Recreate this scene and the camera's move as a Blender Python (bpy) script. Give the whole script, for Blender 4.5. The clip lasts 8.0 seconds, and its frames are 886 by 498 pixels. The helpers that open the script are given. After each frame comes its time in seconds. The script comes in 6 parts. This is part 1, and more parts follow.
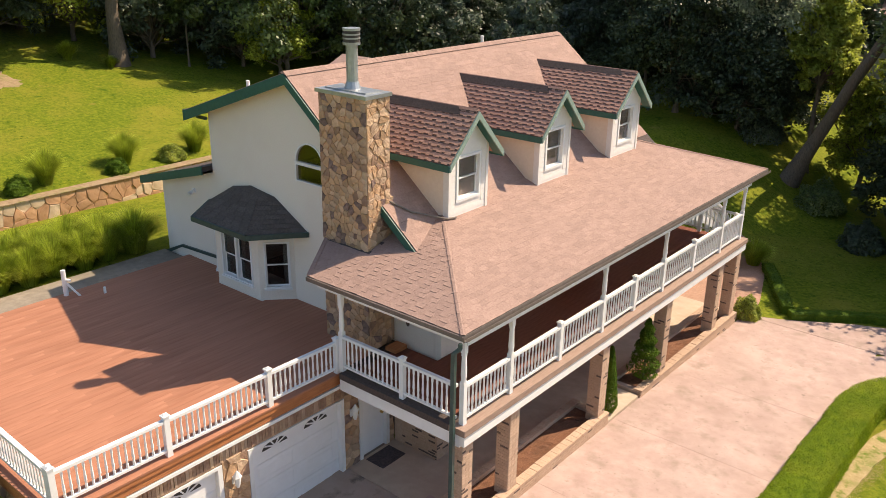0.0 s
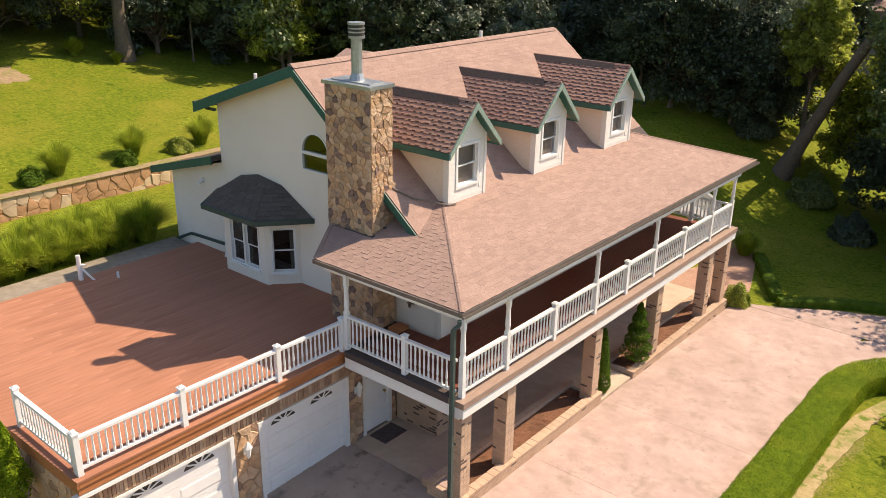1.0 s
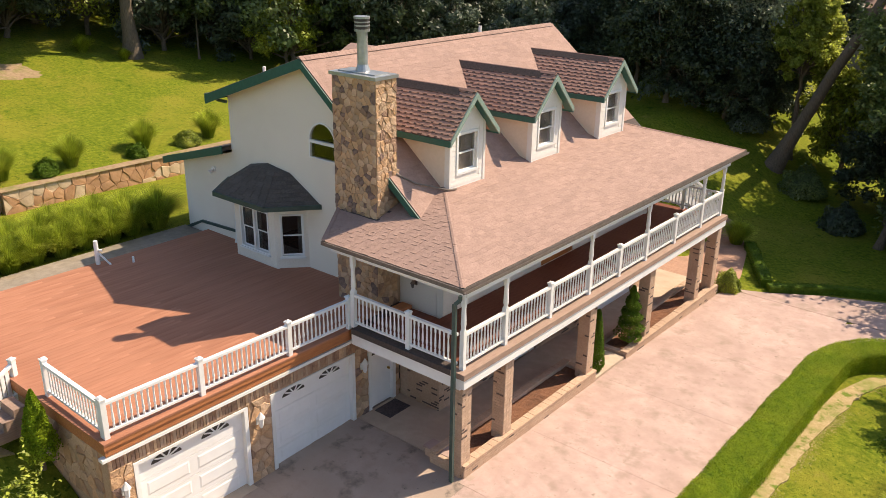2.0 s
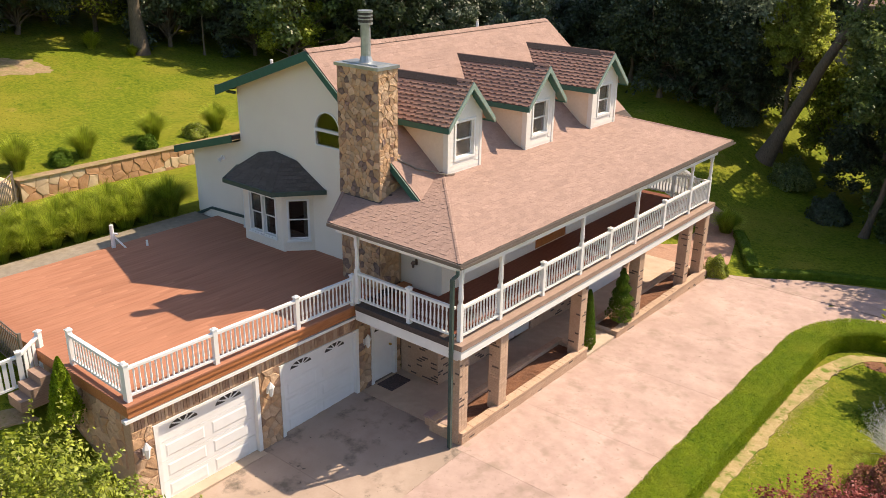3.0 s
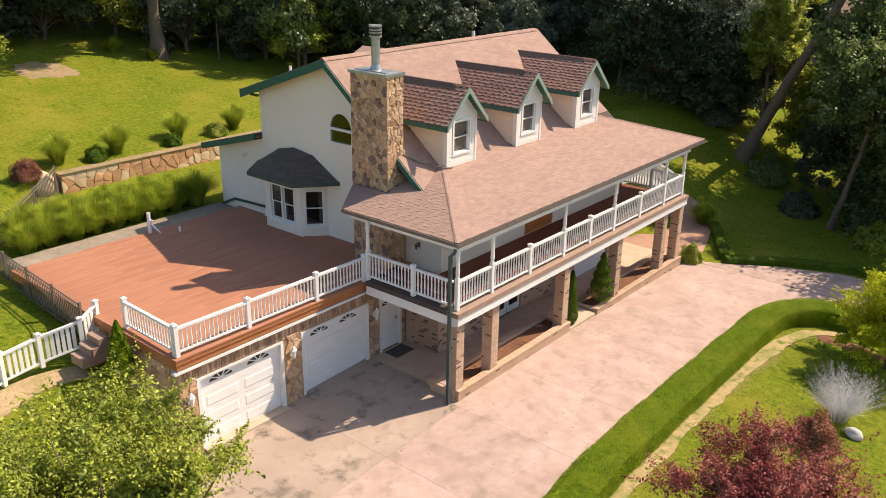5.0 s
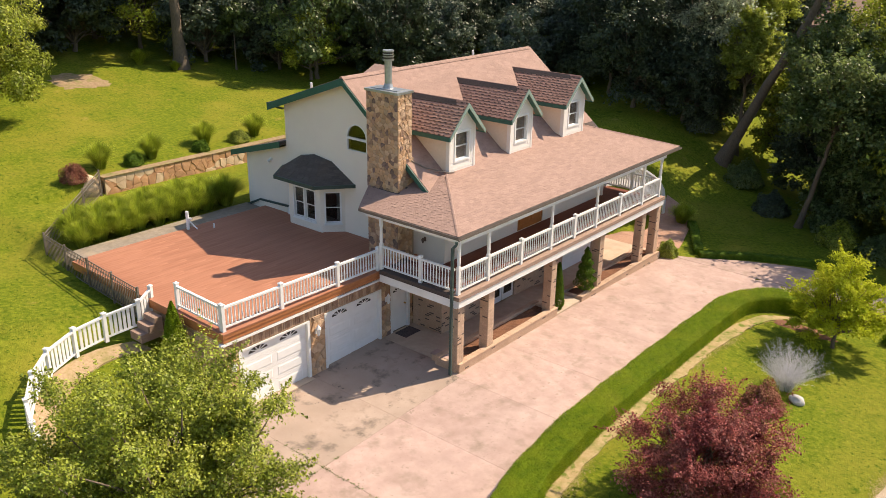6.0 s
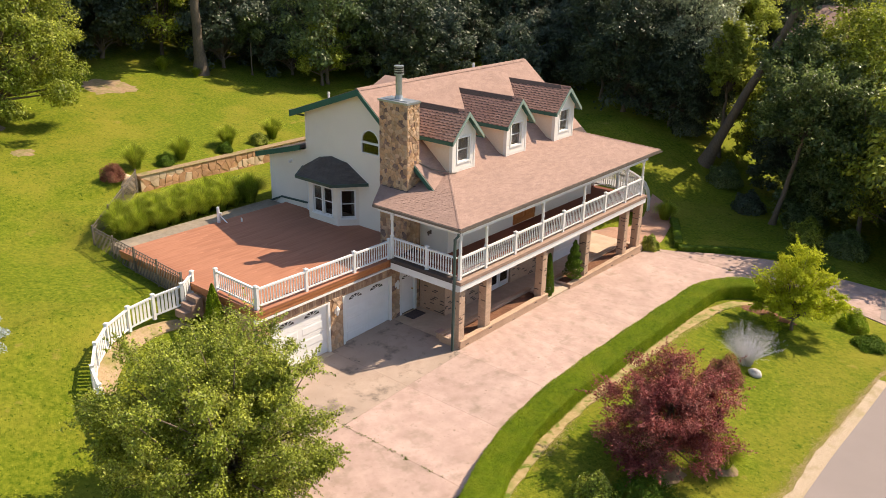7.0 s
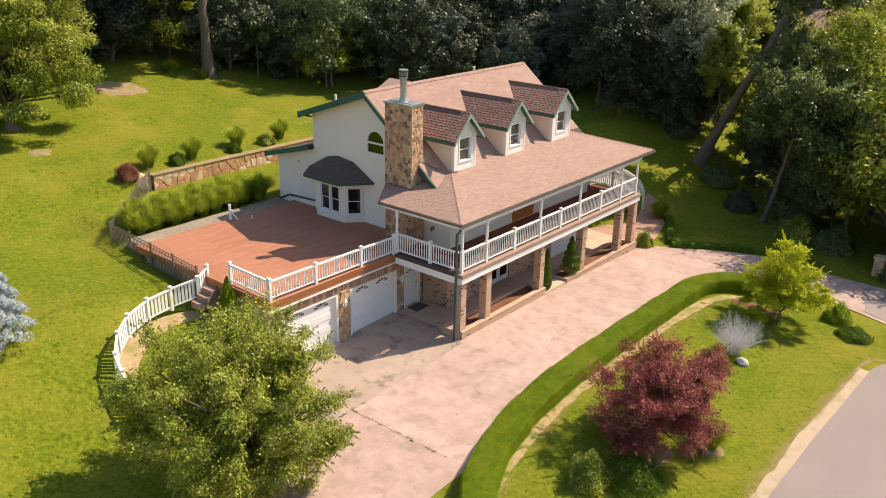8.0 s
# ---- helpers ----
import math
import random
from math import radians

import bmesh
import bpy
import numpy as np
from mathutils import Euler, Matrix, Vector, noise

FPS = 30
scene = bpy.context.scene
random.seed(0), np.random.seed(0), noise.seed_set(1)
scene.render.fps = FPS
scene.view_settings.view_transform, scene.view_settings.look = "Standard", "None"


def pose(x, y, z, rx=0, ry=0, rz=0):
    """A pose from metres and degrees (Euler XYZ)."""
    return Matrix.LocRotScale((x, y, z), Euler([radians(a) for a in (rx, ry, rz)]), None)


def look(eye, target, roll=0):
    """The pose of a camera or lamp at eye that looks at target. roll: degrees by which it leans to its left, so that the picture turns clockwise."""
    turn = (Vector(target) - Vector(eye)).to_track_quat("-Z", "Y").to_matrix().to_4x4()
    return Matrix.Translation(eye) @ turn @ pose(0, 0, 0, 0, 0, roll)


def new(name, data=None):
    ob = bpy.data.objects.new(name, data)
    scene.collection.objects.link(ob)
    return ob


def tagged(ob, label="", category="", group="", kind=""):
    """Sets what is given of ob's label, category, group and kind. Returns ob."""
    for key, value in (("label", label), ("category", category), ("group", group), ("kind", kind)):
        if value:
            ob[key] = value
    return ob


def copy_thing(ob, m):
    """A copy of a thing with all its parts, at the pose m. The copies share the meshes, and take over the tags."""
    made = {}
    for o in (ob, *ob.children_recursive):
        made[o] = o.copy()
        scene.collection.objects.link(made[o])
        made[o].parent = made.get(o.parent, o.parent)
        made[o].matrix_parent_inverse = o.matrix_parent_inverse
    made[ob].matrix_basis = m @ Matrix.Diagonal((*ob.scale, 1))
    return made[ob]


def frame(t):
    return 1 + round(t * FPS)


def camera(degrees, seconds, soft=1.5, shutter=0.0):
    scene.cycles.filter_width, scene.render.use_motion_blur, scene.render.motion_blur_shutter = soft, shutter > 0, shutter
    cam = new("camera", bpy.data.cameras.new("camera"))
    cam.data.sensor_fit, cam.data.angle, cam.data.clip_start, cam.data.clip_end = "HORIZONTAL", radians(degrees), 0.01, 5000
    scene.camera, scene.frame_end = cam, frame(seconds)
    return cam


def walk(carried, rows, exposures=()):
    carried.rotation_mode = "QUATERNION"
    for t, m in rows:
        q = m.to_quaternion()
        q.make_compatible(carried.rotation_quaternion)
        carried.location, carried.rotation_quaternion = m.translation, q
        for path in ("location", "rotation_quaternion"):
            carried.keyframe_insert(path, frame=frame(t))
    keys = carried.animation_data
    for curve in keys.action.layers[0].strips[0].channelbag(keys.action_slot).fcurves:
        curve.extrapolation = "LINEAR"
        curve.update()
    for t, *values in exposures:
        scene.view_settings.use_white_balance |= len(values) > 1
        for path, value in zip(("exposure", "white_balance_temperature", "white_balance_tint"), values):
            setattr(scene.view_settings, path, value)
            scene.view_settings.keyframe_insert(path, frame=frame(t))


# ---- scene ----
cam = camera(55.9, 8.0, soft=0.65)
PATH = [
    (0, (8.488, -11.114, 11.860), (7.302, -9.671, 11.145), 0.90),
    (0.5, (8.781, -11.471, 11.880), (7.595, -10.030, 11.162), 0.98),
    (1, (9.081, -11.867, 11.884), (7.898, -10.424, 11.165), 0.96),
    (1.5, (9.394, -12.292, 11.867), (8.211, -10.848, 11.148), 0.88),
    (3, (10.629, -13.735, 11.866), (9.446, -12.292, 11.145), 0.82),
    (3.5, (11.030, -14.207, 11.860), (9.848, -12.763, 11.140), 0.88),
    (4, (11.411, -14.712, 11.969), (10.231, -13.268, 11.247), 0.87),
    (4.5, (11.855, -15.204, 12.173), (10.673, -13.761, 11.451), 0.89),
    (4.7, (12.032, -15.401, 12.254), (10.850, -13.958, 11.532), 0.90),
    (5.8, (14.702, -18.842, 13.620), (13.519, -17.397, 12.903), 0.94),
    (6, (14.900, -19.081, 13.709), (13.717, -17.637, 12.991), 0.95),
    (6.2, (15.099, -19.320, 13.798), (13.915, -17.876, 13.080), 0.97),
    (6.3, (16.467, -21.188, 14.524), (15.286, -19.743, 13.804), 1.09),
    (6.5, (16.665, -21.427, 14.613), (15.484, -19.983, 13.893), 1.10),
    (7, (17.162, -22.025, 14.835), (15.979, -20.582, 14.114), 1.14),
    (7.5, (17.618, -22.627, 15.022), (16.435, -21.184, 14.302), 1.12),
    (8, (18.060, -23.290, 15.193), (16.878, -21.847, 14.474), 1.15),
]
walk(cam, [(t, look(eye, target, roll)) for t, eye, target, roll in PATH], [(0.0, 0.58, 6950, 12), (8.0, 0.55, 6950, 12)])

# ---- world and sun ----
SUN_AZ, SUN_EL = math.atan2(0.455, 0.890), radians(49.6)
world = bpy.data.worlds.new("sky")
scene.world = world
world.use_nodes = True
wn = world.node_tree.nodes
sky = wn.new("ShaderNodeTexSky")
sky.sky_type, sky.sun_disc = "NISHITA", False
sky.sun_elevation, sky.sun_rotation = SUN_EL, SUN_AZ
wn["Background"].inputs["Strength"].default_value = 0.132
world.node_tree.links.new(sky.outputs[0], wn["Background"].inputs["Color"])
sun = new("sun", bpy.data.lights.new("sun", "SUN"))
sun.data.energy, sun.data.angle, sun.data.color = 4.7, radians(0.5), (1.0, 0.86, 0.68)
sun.matrix_world = look((29.5, 57.7, 76.2), (0, 0, 0))


# ---- materials ----
def material(name, c1, c2, scale=8.0, c3=None, big=0.5, spread=0.5, rough=0.8, bump=0.2, bscale=None, vary=0.0, island=False, metal=0.0,
             stretch=(1, 1, 1), leaf=0.0, edge=(0.35, 0.65), gloss=None, stains=()):
    """A surface of two colours by a fine noise, a third by a broad one, with a small relief; vary: lightness from piece to piece."""
    gloss = (0.12 if leaf else 0.5) if gloss is None else gloss
    m = bpy.data.materials.new(name)
    m.use_nodes = True
    nodes, links = m.node_tree.nodes, m.node_tree.links
    shader = nodes["Principled BSDF"]
    place = nodes.new("ShaderNodeTexCoord")
    mapping = nodes.new("ShaderNodeMapping")
    mapping.inputs["Scale"].default_value = stretch
    links.new(place.outputs["Object"], mapping.inputs["Vector"])

    def grain(size, detail):
        n = nodes.new("ShaderNodeTexNoise")
        n.inputs["Scale"].default_value, n.inputs["Detail"].default_value = size, detail
        n.inputs["Roughness"].default_value = 0.62
        links.new(mapping.outputs[0], n.inputs["Vector"])
        return n.outputs["Fac"]

    def blend(fac, a, b, lo, hi):
        r = nodes.new("ShaderNodeMapRange")
        r.inputs["From Min"].default_value, r.inputs["From Max"].default_value = lo, hi
        links.new(fac, r.inputs["Value"])
        x = nodes.new("ShaderNodeMix")
        x.data_type = "RGBA"
        links.new(r.outputs[0], x.inputs["Factor"])
        for socket, value in ((x.inputs[6], a), (x.inputs[7], b)):
            if isinstance(value, tuple):
                socket.default_value = (*value, 1)
            else:
                links.new(value, socket)
        return x.outputs[2]

    colour = blend(grain(scale, 6), c1, c2, *edge)
    if c3:
        colour = blend(grain(big, 4), colour, c3, 0.62 - spread * 0.3, 0.62 + spread * 0.3)
    for stain, size, lo, hi in stains:
        colour = blend(grain(size, 8), colour, stain, lo, hi)
    if vary:
        h = nodes.new("ShaderNodeHueSaturation")
        source = nodes.new("ShaderNodeNewGeometry").outputs["Random Per Island"] if island else nodes.new("ShaderNodeObjectInfo").outputs["Random"]
        r = nodes.new("ShaderNodeMapRange")
        r.inputs["To Min"].default_value, r.inputs["To Max"].default_value = 1 - vary, 1 + vary
        links.new(source, r.inputs["Value"])
        links.new(r.outputs[0], h.inputs["Value"])
        links.new(colour, h.inputs["Color"])
        colour = h.outputs[0]
    links.new(colour, shader.inputs["Base Color"])
    shader.inputs["Roughness"].default_value, shader.inputs["Metallic"].default_value = rough, metal
    shader.inputs["Specular IOR Level"].default_value = gloss
    if bump:
        b = nodes.new("ShaderNodeBump")
        b.inputs["Strength"].default_value, b.inputs["Distance"].default_value = bump, 0.03
        links.new(grain(bscale or scale * 2, 5), b.inputs["Height"])
        links.new(b.outputs[0], shader.inputs["Normal"])
    if leaf:
        t = nodes.new("ShaderNodeBsdfTranslucent")
        links.new(colour, t.inputs["Color"])
        x = nodes.new("ShaderNodeMixShader")
        x.inputs[0].default_value = leaf
        links.new(shader.outputs[0], x.inputs[1])
        links.new(t.outputs[0], x.inputs[2])
        links.new(x.outputs[0], nodes["Material Output"].inputs["Surface"])
    return m


STUCCO = material("cream_stucco", (0.75, 0.70, 0.615), (0.82, 0.77, 0.69), 30, (0.71, 0.66, 0.58), 0.35, rough=0.9, bump=0.12, bscale=90)
SIDING = material("white_siding", (0.77, 0.73, 0.69), (0.81, 0.78, 0.74), 12, rough=0.6, bump=0.05)
# the white siding again, with the roof's warm bounced light put into its colour
SIDING_BOUNCE = material("bounce_tinted_siding", (0.74, 0.62, 0.50), (0.79, 0.67, 0.55), 12, rough=0.65, bump=0.05)
WHITE = material("white_vinyl", (0.78, 0.78, 0.77), (0.82, 0.82, 0.81), 6, (0.74, 0.74, 0.71), 1.2, rough=0.45, bump=0.03)
WHITE_DOOR = material("white_door_paint", (0.80, 0.80, 0.80), (0.84, 0.84, 0.84), 3, (0.78, 0.77, 0.75), 0.8, rough=0.5, bump=0.03)
GREEN = material("green_trim_paint", (0.012, 0.085, 0.068), (0.018, 0.11, 0.088), 12, rough=0.5, bump=0.05)
GREEN_PALE = material("pale_green_trim", (0.20, 0.28, 0.24), (0.28, 0.36, 0.31), 14, rough=0.6, bump=0.05)
GUTTER = material("green_gutter_metal", (0.03, 0.062, 0.055), (0.05, 0.085, 0.077), 10, rough=0.45, bump=0.02)
TAUPE = material("taupe_gutter_metal", (0.12, 0.098, 0.085), (0.17, 0.14, 0.12), 8, rough=0.5, bump=0.03)
STEEL = material("flue_steel", (0.36, 0.38, 0.39), (0.48, 0.49, 0.50), 5, (0.28, 0.28, 0.27), 2.0, rough=0.42, bump=0.03, metal=0.7)
SHINGLE = material("brown_roof_shingle", (0.308, 0.197, 0.158), (0.405, 0.270, 0.221), 22, (0.297, 0.194, 0.158), 0.6, 0.9, rough=0.95, bump=0.4, bscale=120, vary=0.09, island=True)
SHINGLE_PIECE = material("brown_shingle_piece", (0.308, 0.197, 0.158), (0.405, 0.270, 0.221), 22, (0.297, 0.194, 0.158), 0.6, 0.9, rough=0.95, bump=0.4, bscale=120, vary=0.06)
SHINGLE_RED = material("redbrown_thick_shingle", (0.34, 0.19, 0.14), (0.42, 0.255, 0.195), 30, (0.30, 0.165, 0.125), 0.8, rough=0.95, bump=0.3, bscale=120, vary=0.12, island=True)
BLIND = material("drawn_blind", (0.36, 0.29, 0.26), (0.44, 0.36, 0.32), 6, rough=0.9, bump=0)
SHINGLE_DARK = material("dark_ridge_felt", (0.062, 0.046, 0.040), (0.10, 0.074, 0.064), 20, rough=0.95, bump=0.3)
SHINGLE_UNDER = material("dark_shingle_underlayer", (0.105, 0.070, 0.057), (0.16, 0.105, 0.085), 20, rough=0.95, bump=0.3)
SHINGLE_GREY = material("dark_bay_shingle", (0.075, 0.062, 0.055), (0.13, 0.105, 0.09), 24, rough=0.95, bump=0.3, vary=0.15, island=True)
MORTAR = material("stone_mortar", (0.41, 0.28, 0.178), (0.51, 0.365, 0.24), 30, rough=0.95, bump=0.4)
STONES = [material("tan_stone", (0.51, 0.34, 0.215), (0.65, 0.465, 0.315), 14, (0.38, 0.235, 0.145), 6, rough=0.85, bump=1.0, bscale=22, vary=0.22),
          material("ochre_stone", (0.50, 0.30, 0.165), (0.61, 0.40, 0.24), 14, (0.34, 0.205, 0.12), 6, rough=0.85, bump=1.0, bscale=22, vary=0.22),
          material("brown_stone", (0.34, 0.205, 0.135), (0.46, 0.295, 0.195), 11, (0.24, 0.145, 0.105), 5, rough=0.85, bump=1.0, bscale=22, vary=0.22),
          material("purple_brown_stone", (0.15, 0.098, 0.088), (0.26, 0.175, 0.15), 11, (0.30, 0.20, 0.15), 5, rough=0.85, bump=1.0, bscale=22, vary=0.22)]
FLAGS = [material("red_flagstone", (0.46, 0.24, 0.12), (0.58, 0.34, 0.19), 5, (0.38, 0.20, 0.11), 2, rough=0.85, bump=0.4, vary=0.15),
         material("buff_flagstone", (0.58, 0.42, 0.27), (0.66, 0.50, 0.35), 5, (0.46, 0.32, 0.20), 2, rough=0.85, bump=0.4, vary=0.15)]
BRICK = material("tan_brick", (0.47, 0.32, 0.22), (0.56, 0.40, 0.29), 20, (0.42, 0.28, 0.19), 1.5, rough=0.9, bump=0.3, vary=0.1)
BRICK_DARK = material("dark_brick", (0.10, 0.07, 0.055), (0.16, 0.11, 0.085), 20, rough=0.85, bump=0.3, vary=0.2)
PATH_BRICK = material("red_path_brick", (0.36, 0.20, 0.135), (0.46, 0.28, 0.20), 12, (0.30, 0.18, 0.13), 1.5, rough=0.95, bump=0.4)
BRICK_BED = material("brick_mortar", (0.46, 0.33, 0.24), (0.54, 0.40, 0.30), 14, (0.42, 0.30, 0.22), 1.5, rough=0.95, bump=0.3)
CONCRETE = material("pale_driveway_concrete", (0.405, 0.278, 0.238), (0.495, 0.355, 0.308), 2.2, (0.335, 0.235, 0.195), 0.5, 0.7, rough=0.88, bump=0.15, bscale=60, vary=0.05,
                    stains=(((0.52, 0.38, 0.33), 0.45, 0.50, 0.70), ((0.30, 0.222, 0.175), 1.3, 0.53, 0.70), ((0.26, 0.19, 0.15), 4.5, 0.62, 0.73), ((0.30, 0.22, 0.18), 12.0, 0.63, 0.70)))
CONCRETE_OLD = material("stained_old_concrete", (0.375, 0.28, 0.222), (0.46, 0.352, 0.285), 2.4, (0.29, 0.222, 0.172), 0.6, 0.7, rough=0.85, bump=0.2, bscale=50, vary=0.04,
                        stains=(((0.19, 0.150, 0.118), 1.5, 0.54, 0.68), ((0.11, 0.09, 0.073), 0.75, 0.60, 0.72), ((0.09, 0.072, 0.06), 6.0, 0.66, 0.72)))
SLAB = material("porch_slab_concrete", (0.48, 0.37, 0.275), (0.56, 0.44, 0.335), 3, (0.42, 0.32, 0.24), 0.7, rough=0.85, bump=0.1, bscale=60)
PAVING = material("weathered_grey_concrete", (0.25, 0.205, 0.155), (0.34, 0.285, 0.225), 5, (0.19, 0.16, 0.12), 0.8, 0.8, rough=0.9, bump=0.25, bscale=40, stains=(((0.40, 0.31, 0.21), 0.9, 0.58, 0.7),))
DECK = material("red_stained_deck_board", (0.28, 0.108, 0.062), (0.44, 0.20, 0.122), 2.0, (0.60, 0.335, 0.225), 0.26, 0.8, rough=0.75, bump=0.08, vary=0.05, stretch=(1.3, 0.7, 1), gloss=0.15, stains=(((0.20, 0.078, 0.047), 0.7, 0.55, 0.72), ((0.15, 0.062, 0.040), 2.6, 0.64, 0.74)))
PORCH_RED = material("dark_red_porch_floor", (0.15, 0.050, 0.032), (0.21, 0.074, 0.046), 5, rough=0.7, bump=0.15, stretch=(5, 0.6, 1), gloss=0.2)
CEDAR = material("orange_stained_beam", (0.36, 0.13, 0.045), (0.48, 0.19, 0.07), 5, rough=0.6, bump=0.15, stretch=(6, 0.6, 6))
LEDGE = material("weathered_porch_edge", (0.27, 0.178, 0.135), (0.35, 0.245, 0.19), 6, rough=0.8, bump=0.2, stretch=(6, 0.6, 6))
WOOD_DOOR = material("varnished_oak", (0.36, 0.125, 0.03), (0.48, 0.185, 0.05), 6, rough=0.4, bump=0.1, stretch=(6, 6, 0.6))
SOIL = material("bark_mulch", (0.15, 0.065, 0.035), (0.26, 0.12, 0.065), 25, (0.12, 0.055, 0.03), 2, rough=1.0, bump=0.8)
EARTH = material("dry_earth", (0.25, 0.165, 0.090), (0.36, 0.255, 0.150), 7, (0.17, 0.18, 0.035), 1.6, 0.5, rough=1.0, bump=0.6)
GRIT = material("tan_grit", (0.34, 0.24, 0.135), (0.46, 0.33, 0.20), 14, (0.20, 0.19, 0.04), 1.6, stains=(((0.17, 0.175, 0.03), 9.0, 0.60, 0.68),), rough=1.0, bump=0.5)
GRASS = material("lawn_grass", (0.084, 0.126, 0.007), (0.197, 0.224, 0.018), 6, (0.255, 0.228, 0.030), 0.30, 0.6, rough=0.95, bump=0.9, bscale=20, gloss=0.1, stains=(((0.052, 0.092, 0.005), 8.5, 0.57, 0.66), ((0.27, 0.285, 0.03), 10.0, 0.60, 0.69), ((0.060, 0.110, 0.006), 1.7, 0.60, 0.72), ((0.32, 0.235, 0.06), 0.9, 0.64, 0.78)))
ASPHALT = material("grey_road_asphalt", (0.25, 0.205, 0.19), (0.30, 0.25, 0.23), 40, (0.215, 0.18, 0.165), 0.25, 0.9, rough=0.9, bump=0.15)
GRAVEL = material("roadside_gravel", (0.40, 0.30, 0.20), (0.56, 0.45, 0.33), 30, (0.30, 0.25, 0.10), 1.4, rough=1.0, bump=0.8)
BARK = material("tree_bark", (0.10, 0.075, 0.055), (0.19, 0.145, 0.105), 10, rough=0.95, bump=0.7, stretch=(3, 3, 0.5))
IRON = material("bronze_iron", (0.14, 0.112, 0.09), (0.20, 0.165, 0.135), 14, rough=0.55, bump=0.05)
DARK = material("dark_interior", (0.05, 0.045, 0.04), (0.07, 0.06, 0.055), 3, rough=0.9, bump=0)
MAT_RUBBER = material("dark_door_mat", (0.05, 0.04, 0.04), (0.12, 0.09, 0.09), 25, rough=0.95, bump=0.4)
BRASS = material("brass", (0.5, 0.33, 0.1), (0.6, 0.4, 0.15), 10, rough=0.3, bump=0, metal=1.0)
LEAF = {
    "summer": material("summer_leaf", (0.185, 0.238, 0.024), (0.345, 0.390, 0.050), 1.6, (0.46, 0.465, 0.072), 0.6, rough=0.48, bump=0, vary=0.55, island=True, leaf=0.38, gloss=0.4),
    # woodland green darkened in colour for trees that stand in shade
    "forest": material("shaded_forest_leaf", (0.043, 0.066, 0.038), (0.085, 0.112, 0.060), 0.8, (0.13, 0.155, 0.085), 0.25, rough=0.45, bump=0, vary=0.5, island=True, leaf=0.25, gloss=0.42),
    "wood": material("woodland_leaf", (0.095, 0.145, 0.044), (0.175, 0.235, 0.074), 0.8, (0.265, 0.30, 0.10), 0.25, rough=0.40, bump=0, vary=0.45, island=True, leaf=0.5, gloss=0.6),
    # pale leaf colour that holds the sun's glints and backlight
    "backlit": material("glint_bright_leaf", (0.26, 0.30, 0.19), (0.44, 0.48, 0.31), 0.8, (0.54, 0.56, 0.38), 0.3, rough=0.35, bump=0, vary=0.5, island=True, leaf=0.55, gloss=0.8),
    "bright": material("bright_leaf", (0.40, 0.45, 0.028), (0.52, 0.56, 0.042), 2, (0.56, 0.56, 0.06), 0.8, rough=0.6, bump=0, vary=0.25, island=True, leaf=0.55),
    # yellow-green raised in colour to stand for sun in the gap between trees
    "glade": material("sun_tinted_glade_leaf", (0.30, 0.35, 0.06), (0.44, 0.48, 0.10), 2, (0.50, 0.52, 0.13), 0.8, rough=0.5, bump=0, vary=0.35, island=True, leaf=0.55),
    "maple": material("purple_maple_leaf", (0.180, 0.038, 0.040), (0.365, 0.098, 0.088), 2, (0.52, 0.225, 0.18), 0.9, rough=0.5, bump=0, vary=0.5, island=True, leaf=0.34, gloss=0.3),
    "hedge": material("hedge_leaf", (0.135, 0.218, 0.008), (0.250, 0.340, 0.016), 5, (0.31, 0.36, 0.026), 0.9, rough=0.6, bump=0, vary=0.4, island=True, leaf=0.3),
    "conifer": material("conifer_leaf", (0.060, 0.115, 0.008), (0.115, 0.185, 0.016), 4, rough=0.6, bump=0, vary=0.3, island=True, leaf=0.2),
    "blue": material("blue_spruce_needle", (0.26, 0.32, 0.36), (0.44, 0.50, 0.54), 4, rough=0.6, bump=0, vary=0.3, island=True, leaf=0.1),
    "lavender": material("russian_sage", (0.54, 0.53, 0.56), (0.74, 0.72, 0.77), 4, (0.42, 0.46, 0.34), 2, rough=0.8, bump=0, vary=0.25, island=True, leaf=0.45),
    "reed": material("tall_grass_blade", (0.255, 0.33, 0.028), (0.40, 0.46, 0.05), 2, (0.48, 0.48, 0.09), 0.8, rough=0.6, bump=0, vary=0.35, island=True, leaf=0.5),
    "red": material("barberry_leaf", (0.20, 0.07, 0.045), (0.32, 0.15, 0.09), 3, rough=0.6, bump=0, vary=0.3, island=True, leaf=0.2),
}


def glass_material(name, tint, rough):
    m = bpy.data.materials.new(name)
    m.use_nodes = True
    s = m.node_tree.nodes["Principled BSDF"]
    s.inputs["Base Color"].default_value = (*tint, 1)
    s.inputs["Roughness"].default_value, s.inputs["IOR"].default_value = rough, 1.5
    s.inputs["Transmission Weight"].default_value = 1.0
    return m


GLASS = glass_material("dark_window_glass", (0.30, 0.32, 0.32), 0.02)
GLASS_CLEAR = glass_material("clear_window_glass", (0.92, 0.93, 0.93), 0.02)
GLASS_GREEN = glass_material("gilded_window_glass", (0.55, 0.52, 0.20), 0.1)


# ---- building blocks ----
def world_place(ob):
    p = Vector((0, 0, 0))
    while ob:
        p = p + ob.location
        ob = ob.parent
    return p


def thing(name, x, y, z, label, category, group="", kind=""):
    ob = new(name)
    ob.empty_display_size = 0.2
    ob.location = (x, y, z)
    return tagged(ob, label, category, group, kind)


def part(name, bm, mat, parent=None, label=""):
    """Links a bmesh, given in the world's metres, as one mesh under its thing or part."""
    me = bpy.data.meshes.new(name)
    if parent:
        bmesh.ops.translate(bm, verts=bm.verts, vec=-world_place(parent))
